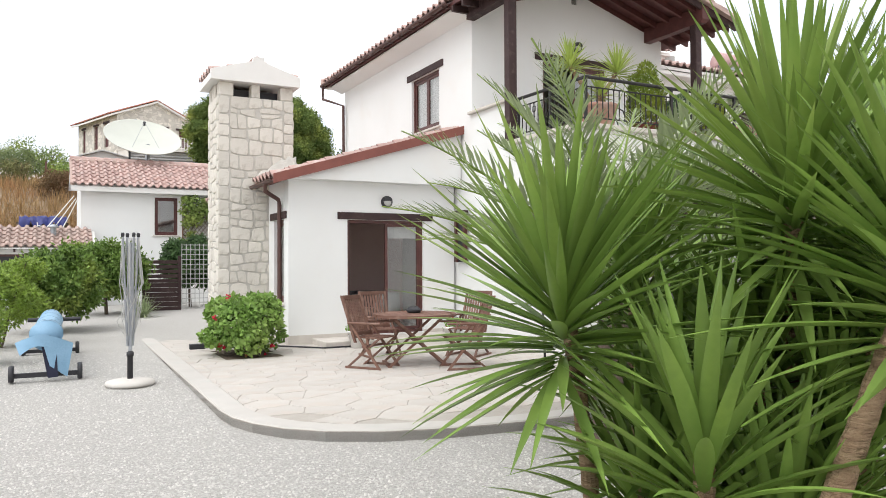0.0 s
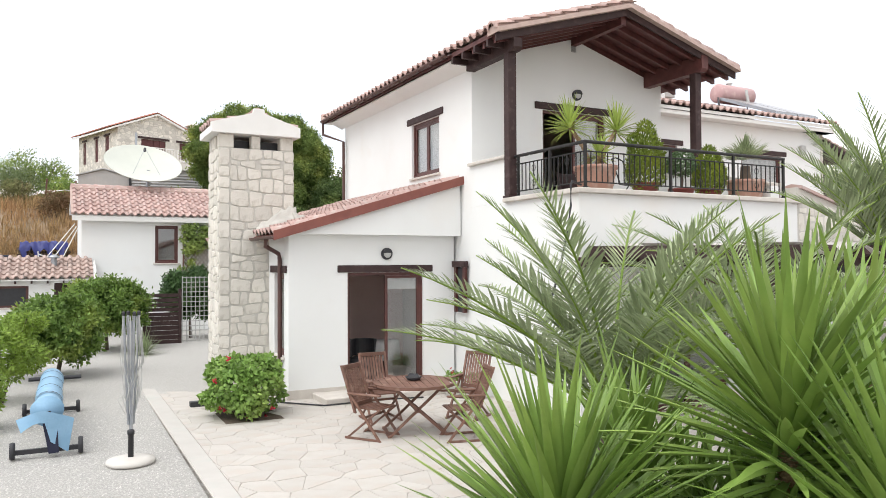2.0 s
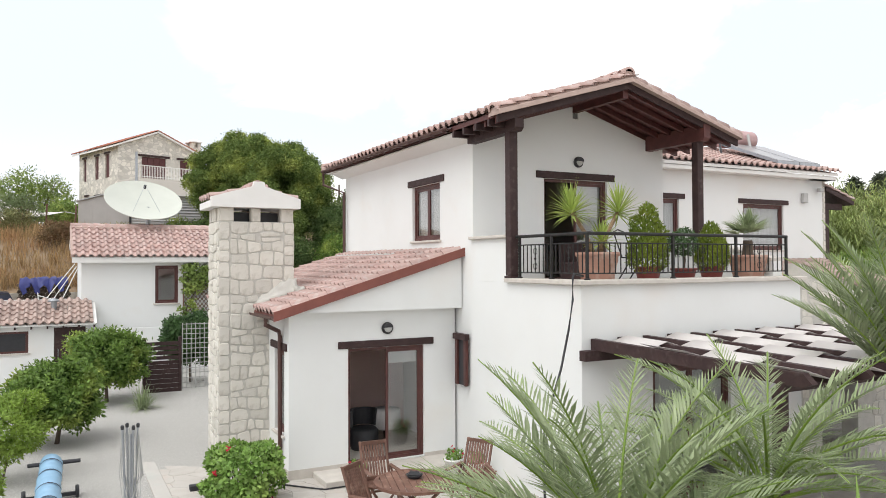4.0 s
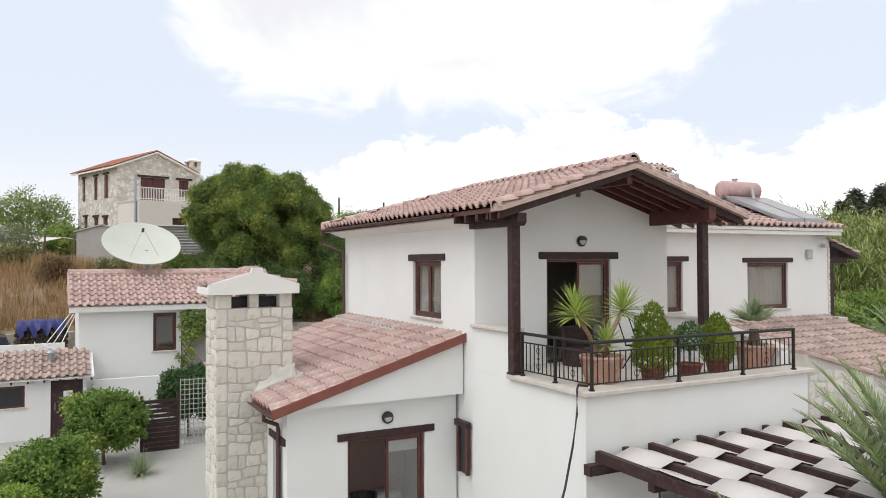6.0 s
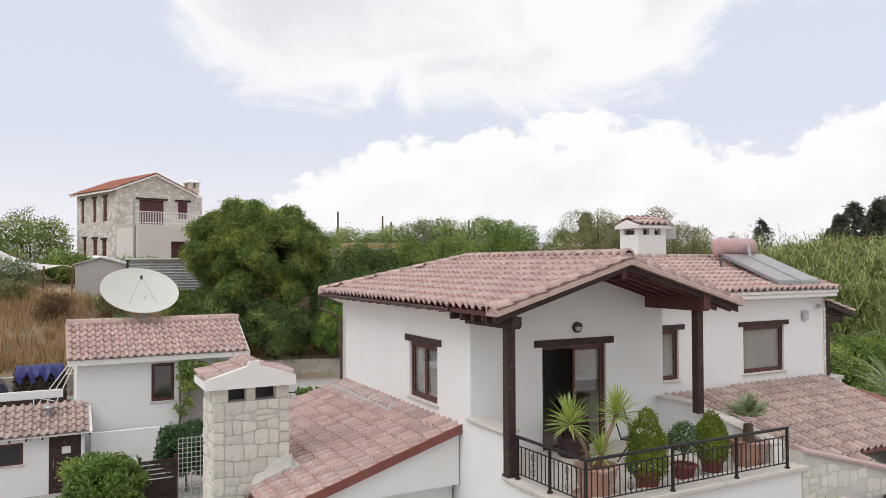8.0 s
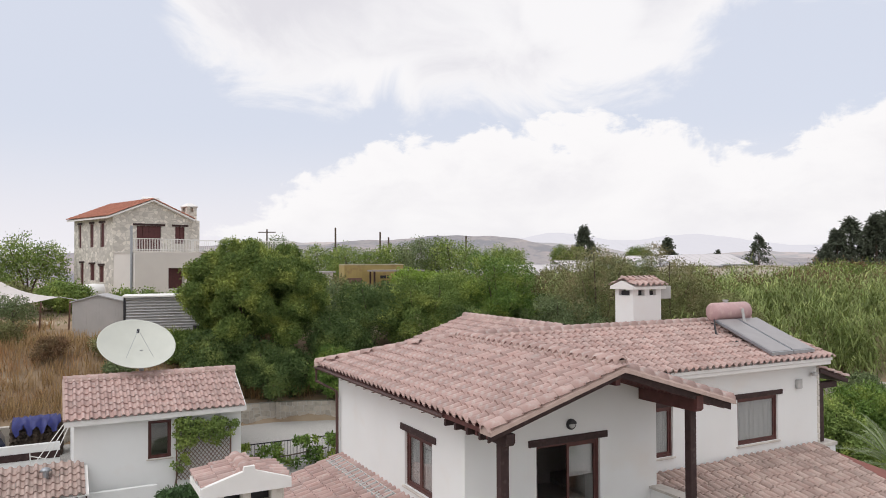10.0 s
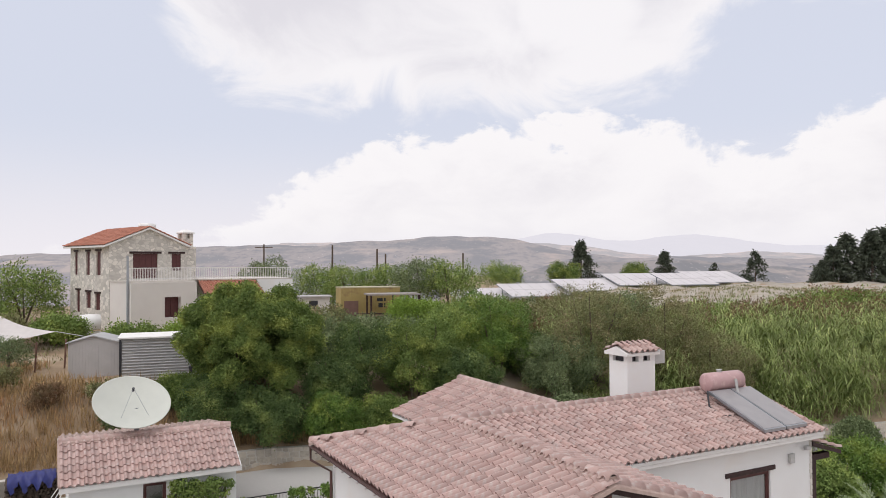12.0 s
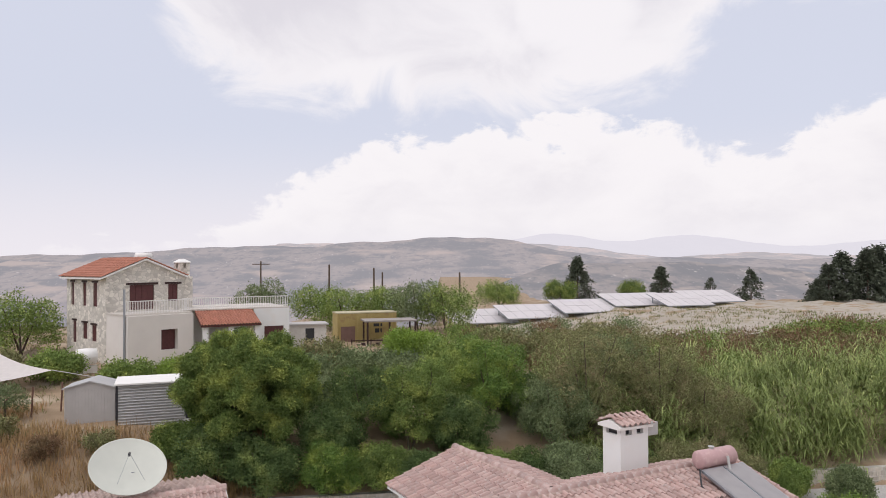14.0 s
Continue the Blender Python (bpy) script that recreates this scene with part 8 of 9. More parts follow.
# ---- the plateau: stone house, sheds, container, solar field ----
def build_far_house():
    fh = thing("stone_house", "three-storey limestone house with an orange tile roof", "house", pose(-25.45, 57.4, 0, 0, 0, 47.0) @ Matrix.Translation((-0.62, -49.7, 0)))
    z0 = 5.8
    u0, u1, v0, v1 = 0.62, 7.0, 49.7, 57.4
    eave, apex, um = 13.3, 14.6, 3.78
    part("wall", wall_mesh("wall", [(u0, z0, eave), (um, z0, apex), (u1, z0, eave + 0.1)], [(2.5, 10.6, 4.55, 12.6), (5.75, 11.2, 6.6, 12.6)], v0, v0 + 0.4), RUBBLE, fh, "limestone gable wall")
    wins = [(51.3, 10.9, 52.1, 12.8), (53.4, 10.9, 54.1, 12.8), (55.9, 10.9, 56.5, 12.8), (51.4, 8.1, 52.3, 9.4), (53.2, 8.2, 54.1, 9.5), (55.4, 7.8, 56.1, 9.6)]
    part("wall", wall_mesh("wall", [(v0 + 0.402, z0, eave), (v1, z0, eave)], wins, u0, u0 + 0.4, "yz"), RUBBLE, fh, "limestone side wall")
    part("wall", wall_mesh("wall", [(v0 + 0.402, z0, eave), (v1, z0, eave)], [], u1 - 0.4, u1, "yz"), RUBBLE, fh)
    part("wall", wall_mesh("wall", [(u0 + 0.402, z0, eave), (um, z0, apex), (u1 - 0.402, z0, eave)], [], v1 - 0.4, v1), RUBBLE, fh)
    part("floor", Geo().box(u0 + 0.41, v0 + 0.41, 10.4, u1 - 0.41, v1 - 0.41, 10.6), PLASTER_IN, fh)
    for a, b, c, d in wins:
        w = part("window", Geo().box(u0 + 0.1, a, b, u0 + 0.16, c, d), SHUTTER, fh, "closed maroon shutter")
        part("lintel", Geo().box(u0 - 0.04, a - 0.18, d + 0.01, u0 + 0.1, c + 0.18, d + 0.17), WOOD, w)
    for a, b, c, d in ((2.5, 10.6, 4.55, 12.6), (5.75, 11.2, 6.6, 12.6)):
        w = part("window", Geo().box(a, v0 + 0.12, b, c, v0 + 0.18, d), SHUTTER, fh, "maroon louvred shutters")
        n = 4 if c - a > 1 else 2
        for i in range(n):
            x = a + (c - a) * i / n
            part("leaf", Geo().box(x + 0.03, v0 + 0.09, b + 0.03, x + (c - a) / n - 0.03, v0 + 0.119, d - 0.03), SHUTTER, w)
        part("lintel", Geo().box(a - 0.3, v0 - 0.05, d + 0.01, c + 0.3, v0 + 0.12, d + 0.18), WOOD, w)
    k = (apex - eave) / (um - u0)
    for s, (a, b) in ((1, (u0 - 0.5, um)), (-1, (um, u1 + 0.4))):
        rf = part("roof", Geo().loft([[(a, v, apex - abs(um - a) * k), (b, v, apex - abs(um - b) * k), (b, v, apex - abs(um - b) * k + 0.14), (a, v, apex - abs(um - a) * k + 0.14)] for v in (v0 - 0.25, v1 + 0.3)]), TRIM_WHITE, fh, "white edged roof slab")
        if s == 1:
            tile_slope(rf, (a - 0.03, v0 - 0.2, apex - abs(um - a) * k + 0.15), (0, 1), (1, 0), k, v1 - v0 + 0.5, b - a, None, 0, TILE_FAR)
        else:
            tile_slope(rf, (b + 0.03, v0 - 0.2, apex - abs(um - b) * k + 0.15), (0, 1), (-1, 0), k, v1 - v0 + 0.5, b - a, None, 0, TILE_FAR)
    # white block in front with a terrace
    part("wall", wall_mesh("wall", [(0.66, z0, 10.35), (5.98, z0, 10.35)], [(3.3, 7.6, 4.65, 9.2)], 45.98, 47.0), BEIGE, fh, "pale rendered terrace block")
    part("wall", Geo().box(0.66, 47.002, z0, 0.91, 49.69, 10.35), BEIGE, fh)
    part("wall", Geo().box(5.73, 47.002, z0, 5.98, 49.69, 10.35), BEIGE, fh)
    part("terrace_floor", Geo().box(0.62, 46.35, 10.352, 6.03, 49.69, 10.48), MARBLE, fh)
    w = part("window", Geo().box(3.3, 46.47, 7.6, 4.65, 46.53, 9.2), SHUTTER, fh, "maroon shuttered window")
    for i in range(2):
        part("leaf", Geo().box(3.33 + i * 0.67, 46.44, 7.65, 3.96 + i * 0.67, 46.468, 9.15), SHUTTER, w)
    rl = part("terrace_rail", Geo().box(0.7, 46.45, 11.42, 5.98, 46.51, 11.48).box(0.7, 46.45, 10.6, 5.98, 46.49, 10.64), TRIM_WHITE, fh, "white terrace railing")
    for i in range(40):
        part("baluster", Geo().box(0.72 + i * 0.127, 46.46, 10.482, 0.75 + i * 0.127, 46.49, 11.42), TRIM_WHITE, rl)
    part("downpipe", Geo().tube([(0.55, 46.3, 12.4), (0.55, 46.3, 6.4)], 0.09, 8), ALU, fh, "metal flue pipe")
    # chimney tower, roof tank
    part("chimney", Geo().box(7.02, 50.0, z0, 8.1, 51.6, 13.2), RUBBLE, fh, "stone chimney breast")
    for x, y in ((7.1, 50.3), (7.68, 50.3), (7.1, 51.0), (7.68, 51.0)):
        part("chimney_pier", Geo().box(x, y, 13.202, x + 0.32, y + 0.3, 14.35), RUBBLE, fh)
    part("chimney_stack", Geo().box(7.14, 50.34, 13.202, 7.96, 51.26, 13.95), RUBBLE, fh, "stone chimney stack")
    part("chimney_cap", Geo().loft([[(7.02, 50.22, 14.352), (8.08, 50.22, 14.352), (8.08, 51.38, 14.352), (7.02, 51.38, 14.352)], [(7.02, 50.22, 14.45), (8.08, 50.22, 14.45), (8.08, 51.38, 14.45), (7.02, 51.38, 14.45)], [(7.4, 50.6, 14.7), (7.7, 50.6, 14.7), (7.7, 51.0, 14.7), (7.4, 51.0, 14.7)]]), TRIM_WHITE, fh, "pale chimney cap")
    part("water_tank", Geo().lathe([(0.1, -0.7), (0.35, -0.65), (0.35, 0.65), (0.1, 0.7)], 14, pose(5.2, 53, 14.9, 0, 90, 0)), TRIM_WHITE, fh, "white roof water tank", True)
    part("solar_panel", Geo().loft([[(5.2, v, 14.5 - 0.1), (6.6, v, 13.75), (6.6, v, 13.85), (5.2, v, 14.6)] for v in (51.2, 52.8)]), PANEL, fh)
    # lower white wing with a red porch roof and a roof terrace
    fh = thing("terrace_house", "low white house wing with red porch roof and roof terrace", "house", at(-0.1, 0, -0.35))
    part("wall", wall_mesh("wall", [(12.3, z0, 10.75), (15.4, z0, 10.75)], [(13.2, 7.2, 14.9, 9.2)], 50.2, 50.5), STUCCO, fh)
    part("wall", Geo().box(15.1, 50.502, z0, 15.4, 56.0, 10.75), STUCCO, fh)
    part("wall", Geo().box(6.4, 52.6, z0, 12.3, 52.9, 10.75), STUCCO, fh)
    part("terrace_floor", Geo().box(6.3, 50.2, 10.752, 15.4, 57, 10.85), MARBLE, fh)
    part("window", Geo().box(13.2, 50.3, 7.2, 14.9, 50.36, 9.2), SHUTTER, fh, "maroon shutters")
    pr = part("porch_roof", Geo().loft([[(u, 47.3, 9.55), (u, 50.19, 10.5), (u, 50.19, 10.62), (u, 47.3, 9.7)] for u in (7.4, 12.2)]), WOOD_RED, fh, "red tiled porch roof")
    tile_slope(pr, (7.4, 47.25, 9.7), (1, 0), (0, 1), 0.32, 4.8, 2.9, None, 0, TILE_FAR)
    for u in (7.6, 9.6, 11.7):
        part("porch_pillar", Geo().box(u, 47.5, z0, u + 0.4, 47.9, 9.62), STUCCO, fh)
    r2 = part("terrace_rail", Geo().box(6.4, 50.3, 11.75, 15.3, 50.36, 11.81).box(6.4, 50.3, 11.0, 15.3, 50.34, 11.04), TRIM_WHITE, fh, "white roof terrace railing")
    for i in range(60):
        part("baluster", Geo().box(6.45 + i * 0.149, 50.31, 10.852, 6.48 + i * 0.149, 50.34, 11.75), TRIM_WHITE, r2)
    tank = thing("storage_tank", "white plastic water tank beside the stone house", "water tank", at(-0.9, 47.0, 6.6))
    part("drum", Geo().lathe([(0.1, -0.75), (0.55, -0.68), (0.6, 0), (0.55, 0.68), (0.1, 0.75)], 18, pose(0, 0, 0.9, 0, 90, 0)), TRIM_WHITE, tank, smooth=True)
    part("stand", Geo().box(-0.7, -0.5, -0.3, 0.7, 0.5, 0.2), CONCRETE, tank)


build_far_house()


def build_sheds():
    a = pose(-19.0, 41.6, float(ground_height(-18.75, 41.6)) - 0.3, 0, 0, 12)
    z = 0.0
    s = thing("garden_shed", "pale grey metal shed with a shallow gable roof", "shed", a)
    part("body", Geo().prism([(-1.3, -0.3), (1.3, -0.3), (1.3, 2.15), (0, 2.5), (-1.3, 2.15)], -1.0, 1.0, "xz"), SHED_GREY, s)
    for i in range(16):
        x = -1.25 + i * 0.165
        part("rib", Geo().box(x, -1.012, -0.1, x + 0.02, -1.001, 2.12), SHED_GREY, s)
    part("roof", Geo().loft([[(-1.42, y, 2.13), (0, y, 2.52), (1.42, y, 2.13), (1.42, y, 2.19), (0, y, 2.58), (-1.42, y, 2.19)] for y in (-1.1, 1.1)]), METAL_SHED, s)
    c = pose(-15.0, 41.9, float(ground_height(-15.2, 41.6)) - 0.15, 0, 0, 20)
    b = thing("corrugated_store", "corrugated metal store with a white flat roof", "shed", c)
    part("core", Geo().box(-2.5, -1.2, -0.3, 2.5, 1.4, 2.35), METAL_SHED, b)
    for i in range(15):
        zz = 0.02 + i * 0.155
        part("corrugation", Geo().tube([(-2.5, -1.22, zz + 0.07), (2.5, -1.22, zz + 0.07)], 0.05, 8), METAL_SHED, b)
    part("roof", Geo().box(-2.7, -1.4, 2.38, 2.7, 1.6, 2.46), TRIM_WHITE, b, "white roof sheet")
    part("corner_post", Geo().box(-2.62, -1.3, -0.3, -2.52, -1.15, 2.37), PLASTIC_DARK, b)
    for i, (x, y) in enumerate(((1.1, -1.75), (1.55, -1.6))):
        p = thing("bucket", "white bucket topped by a dark one", "bucket", c @ pose(x, y, 0.0), group="buckets by the store")
        part("bucket_body", Geo().lathe([(0.16, -0.05), (0.2, 0.45), (0.18, 0.45), (0.15, 0.05)], 12), TRIM_WHITE, p)
        part("upper_bucket", Geo().lathe([(0.15, 0.45), (0.19, 0.8), (0.1, 0.8)], 12), PLASTIC_DARK, p)
    # shade sail
    sail = []
    for i in range(9):
        k = i / 8
        lean = lambda j: Vector((-33.0, 49 + 4 * j, 8.1 + 1.1 * j))
        sail.append([tuple(lean(j).lerp(Vector((-24.7, 48.0, 7.4)), k) + Vector((0, 0, -0.5 * math.sin(math.pi * k) - 0.3 * (1 - j * j) * (1 - k)))) for j in (-1, -0.5, 0, 0.5, 1)])
    sl = thing("shade_sail", "cream shade sail stretched over the upper garden", "shade sail")
    part("sail", Geo().loft(sail, cap=False, closed=False), FABRIC, sl, smooth=True)
    part("rope", Geo().tube([(-24.7, 48.0, 7.4), (-22.0, 48.2, 6.9)], 0.03, 5), PLASTIC_GREY, sl)
    part("post", Geo().tube([(-22.0, 48.2, 4.6), (-22.0, 48.2, 7.0)], 0.05, 6), BARK, sl)
    part("post", Geo().tube([(-33, 45.0, 4.0), (-33, 45.0, 7.1)], 0.06, 6), BARK, sl)
    for i, (x, y) in enumerate(((-22.5, 41.5), (-24.5, 42.5), (-21.6, 43.0))):
        gz = float(ground_height(x, y))
        solid("garden_stake", Geo().tube([(x, y, gz - 0.2), (x + 0.1, y, gz + 1.7)], 0.05, 6), TEAK, "wooden stake in the upper garden", "stake", group="wooden garden stakes")


build_sheds()


def build_container():
    gz = 6.35
    m = pose(-6.9, 74.0, gz, 0, 0, 20)
    yellow = material("faded_yellow_steel", (0.42, 0.33, 0.13), (0.36, 0.28, 0.11), 1.2, 30, 0.6, 0.1, spots=(0.30, 0.20, 0.10), spot_scale=2, spot_amount=0.3)
    c = thing("shipping_container", "faded yellow steel shipping container", "container", m)
    part("box", Geo().box(-3.0, -1.2, -0.3, 3.0, 1.2, 2.95), yellow, c)
    part("roof_edge", Geo().box(-3.03, -1.25, 2.952, 3.03, 1.25, 3.05), material("cream_container_roof", (0.5, 0.45, 0.3), None, 2, 30, 0.6, 0.05), c)
    for i in range(38):
        x = -2.9 + i * 0.155
        part("rib", Geo().box(x, -1.235, 0.0, x + 0.07, -1.201, 2.85), yellow, c)
    for x in (-3.04, -1.0, 1.2):
        part("frame_post", Geo().box(x, -1.27, -0.1, x + 0.1, -1.236, 2.95), yellow, c)
    part("door", Geo().box(-2.7, -1.29, 0.0, -1.3, -1.24, 1.7), material("brown_board", (0.2, 0.12, 0.1), None, 3, 30, 0.8, 0.1), c)
    # two painted marks, drawn as plain bars
    for x, z, w, h in ((0.6, 1.62, 0.9, 0.3), (0.75, 1.0, 0.7, 0.42)):
        part("painted_mark", Geo().box(x, -1.245, z, x + w, -1.237, z + h), PLASTIC_DARK, c, "dark painted mark")
    p = thing("garden_pergola", "dark timber garden pergola with a flat pale roof", "pergola", pose(-4.2, 71.0, gz, 0, 0, 14))
    part("roof", Geo().box(-2.6, -1.5, 2.35, 2.4, 1.5, 2.5), material("grey_board_roof", (0.34, 0.31, 0.29), None, 3, 30, 0.8, 0.1), p)
    for x in (-2.4, -0.3, 2.2):
        part("post", Geo().box(x, -1.4, -0.5, x + 0.16, -1.24, 2.349), WOOD, p)
    for x in (-2.4, 2.2):
        part("post", Geo().box(x, 1.24, -0.5, x + 0.16, 1.4, 2.349), WOOD, p)
    f = thing("slat_fence", "dark and white slatted fence by the pool terrace", "fence", pose(-4.6, 69.0, gz, 0, 0, 10))
    for i in range(16):
        part("slat", Geo().box(-3.0 + i * 0.45, 0, 0.0, -2.62 + i * 0.45, 0.05, 0.22 + (i % 3) * 0.12), WOOD if i % 3 else TRIM_WHITE, f)
    part("rail", Geo().box(-3.05, 0.06, 0.62, 4.3, 0.1, 0.72), WOOD, f)
    for i in range(5):
        part("post", Geo().box(-3.05 + i * 1.8, 0.05, -0.4, -2.95 + i * 1.8, 0.13, 0.8), WOOD, f)
    t = thing("pool_terrace", "white paved pool terrace", "terrace", pose(-4.2, 66.6, gz - 0.3, 0, 0, 10), kind="structure")
    part("paving", Geo().box(-3.6, -1.6, -1.2, 3.6, 1.8, 0.12), TRIM_WHITE, t)
    b = thing("store_shed", "pale low store with a dark panel standing in for the shaded doorway", "shed", pose(-12.2, 68.0, gz, 0, 0, 16))
    part("body", Geo().box(-2.0, -1.2, -0.5, 2.2, 1.2, 2.3), CONCRETE, b)
    part("roof", Geo().box(-2.3, -1.4, 2.302, 2.4, 1.4, 2.42), SHED_GREY, b)
    # doorway shade laid on the solid wall as a thin dark panel
    part("doorway", Geo().box(0.3, -1.22, 0.0, 1.1, -1.202, 2.0), PLASTIC_DARK, b, "dark panel standing in for the shaded doorway")
    for i, (x, y, zt) in enumerate(((-25.9, 110, 14.6), (-13.5, 95, 14.1), (-7.9, 97, 13.6), (-7.0, 100, 13.0), (3.4, 96, 13.0))):
        gz2 = float(ground_height(x, y))
        pole = thing("utility_pole", "weathered wooden utility pole", "pole", pose(x, y, gz2), group="utility poles")
        part("shaft", Geo().tube([(0, 0, -0.5), (0, 0, zt - gz2)], [0.16, 0.11], 8), BARK, pole)
        if i == 0:
            part("crossarm", Geo().box(-1.3, -0.06, zt - gz2 - 0.5, 1.3, 0.06, zt - gz2 - 0.36), BARK, pole)


build_container()


def build_solar_field():
    """Tilted photovoltaic tables in a row across the plateau."""
    tables = [(5.5, 86.0, 8), (11.5, 86.5, 8), (18.5, 88.5, 8.5), (25.5, 92.0, 9), (30.5, 90.5, 7), (36.0, 95.5, 8)]
    for i, (x, y, w) in enumerate(tables):
        gz = float(ground_height(x, y))
        t = thing("solar_table", "tilted table of pale grey photovoltaic panels on posts", "solar panel", pose(x, y, gz, 0, 0, 20), group="solar tables on the plateau")
        lo, hi = 0.35, 1.7
        part("frame", Geo().loft([[(-w / 2, v, z), (w / 2, v, z), (w / 2, v, z + 0.08), (-w / 2, v, z + 0.08)] for v, z in ((-2.2, lo), (2.2, hi))]), ALU, t)
        for a in range(6):
            for b in range(2):
                xa, xb = -w / 2 + w * a / 6 + 0.03, -w / 2 + w * (a + 1) / 6 - 0.03
                va, vb = -2.18 + 2.18 * b + 0.03, -2.18 + 2.18 * (b + 1) - 0.03
                zz = lambda v: lo + (hi - lo) * (v + 2.2) / 4.4 + 0.082
                part("panel", Geo().loft([[(xa, v, zz(v)), (xb, v, zz(v)), (xb, v, zz(v) + 0.02), (xa, v, zz(v) + 0.02)] for v in (va, vb)]), PV, t)
        for a in range(4):
            xx = -w / 2 + 0.5 + (w - 1) * a / 3
            part("post", Geo().box(xx, -1.8, -0.5, xx + 0.1, -1.7, lo + 0.1), ALU, t)
            part("post", Geo().box(xx, 1.5, -0.5, xx + 0.1, 1.6, hi - 0.25), ALU, t)


build_solar_field()

# ---- trees and scrub of the bank and plateau ----
tree("carob_tree", "large dense dark green carob tree on the bank", "tree", -9.55, 38.6, 0.75, 3.85, 2.95, 44000, 0.15, 0.085, CAROB, 301, 84, 0.32, clump=7, thick=0.3, heap=bumpy, small=True)
BUSHES = [(-5.2, 38.2, 1.7, 7.3, MYRTLE), (-3.7, 40.6, 2.1, 8.7, MYRTLE), (-1.1, 39.6, 2.0, 8.7, CAROB), (0.4, 42.4, 2.1, 8.9, SHRUB), (1.6, 39.4, 1.7, 7.4, MYRTLE), (3.5, 42.0, 2.4, 10.1, CITRUS), (6.8, 41.0, 2.2, 7.9, OLIVE),
          (9.0, 41.8, 2.7, 10.9, SCRUB), (13.2, 42.0, 2.4, 10.4, SCRUB), (15.4, 41.2, 2.6, 7.9, SCRUB), (11.0, 44.5, 2.6, 10.2, OLIVE), (-5.0, 36.6, 1.4, 5.4, CITRUS), (-10.8, 36.7, 2.0, 6.3, MYRTLE), (-8.2, 36.3, 1.8, 5.6, MYRTLE), (-12.6, 37.6, 1.5, 6.2, CAROB), (-2.6, 37.2, 1.5, 5.0, CAROB), (2.5, 37.6, 1.7, 4.9, SHRUB), (7.2, 37.6, 1.8, 5.0, OLIVE), (13.0, 37.6, 1.8, 5.2, SCRUB),
          (15.6, 29.2, 1.5, 4.3, SHRUB), (17.6, 30.4, 1.7, 4.7, CITRUS), (20.0, 29.4, 1.7, 4.2, OLIVE), (16.8, 27.0, 1.3, 3.0, SHRUB), (19.0, 26.6, 1.4, 2.8, LIME), (18.8, 38.2, 1.0, 3.9, SHRUB), (21.4, 37.2, 1.0, 3.8, OLIVE), (4.9, 37.9, 1.5, 4.6, MYRTLE), (10.2, 37.9, 1.6, 4.9, MYRTLE), (15.8, 37.6, 1.5, 4.6, SCRUB), (-0.3, 37.4, 1.3, 4.6, MYRTLE), (4.6, 44.3, 2.2, 7.6, MYRTLE), (-5.6, 43.6, 1.7, 7.4, OLIVE)]
for i, (x, y, r, h, mat) in enumerate(BUSHES):
    shrub("bank_shrub", {"dark_tree_leaf": "dense dark green shrub on the bank", "dark_myrtle_leaf": "dark grey-green shrub on the bank", "shrub_leaf": "tall mid-green shrub on the bank", "grey_olive_leaf": "grey-green shrub on the bank", "brownish_scrub_leaf": "dry brownish-green shrub on the bank", "citrus_leaf": "glossy green shrub above the stone wall", "yellow_green_shrub_leaf": "yellow-green shrub in the side garden"}[mat.name], x, y, r, (h - float(ground_height(x, y))) / 1.05, 4600, 0.15 if mat is not SCRUB else 0.15, 0.08 if mat is not SCRUB else 0.055, mat, 320 + i, lumps=26, group="shrubs along the bank", clump=6, thick=0.35, heap=bumpy, small=True)
PLATEAU = [(-34.6, 62, 3.2, 4.8, SHRUB), (-38.5, 60, 3.2, 4.4, CAROB), (-26.8, 70, 2.6, 5.2, CAROB), (-31, 52, 2.0, 1.6, SCRUB), (-26, 51, 1.6, 1.7, SHRUB), (-36, 55, 3, 2.4, SHRUB), (-14, 88, 3.2, 5.0, SHRUB), (-19.5, 82, 3.0, 5.2, OLIVE),
           (-10, 84, 3.6, 4.6, SHRUB), (-5.5, 84, 3.0, 4.9, SHRUB), (-1.6, 80, 3.0, 5.6, OLIVE), (1.4, 79, 3.4, 5.2, SHRUB), (-2.4, 58, 1.3, 2.6, LIME), (-0.6, 58.5, 1.2, 2.2, LIME), (9, 100, 3, 3.2, SHRUB), (17.5, 101, 2.2, 2.8, CAROB), (28, 104, 2.0, 2.8, CAROB),
           (-8.6, 56, 2.0, 1.9, SCRUB), (-5.6, 55, 2.0, 1.2, OLIVE), (-2.6, 54.5, 2.2, 1.2, OLIVE), (1.5, 55, 2.2, 2.3, SHRUB), (5, 58, 2.4, 2.6, SCRUB), (9.5, 57, 2.4, 2.5, SCRUB), (13.5, 60, 2.6, 2.6, SCRUB), (-12.6, 52, 2.0, 2.6, CAROB), (-17.5, 51.5, 1.6, 1.3, LIME), (-20.5, 49.5, 1.6, 1.4, SHRUB), (-8.4, 49.5, 1.8, 2.0, OLIVE)]
for i, (x, y, r, h, mat) in enumerate(PLATEAU):
    shrub("plateau_shrub", {"dark_tree_leaf": "dark green shrub on the plateau", "shrub_leaf": "mid-green shrub on the plateau", "grey_olive_leaf": "grey-green shrub on the plateau", "brownish_scrub_leaf": "dry purplish scrub on the plateau", "yellow_green_shrub_leaf": "yellow-green shrub on the plateau"}[mat.name], x, y, r, h, 2300, 0.28, 0.135, mat, 360 + i, lumps=18, group="shrubs on the plateau", clump=4, thick=0.4, heap=bumpy, small=True)
rb = np.random.default_rng(77)
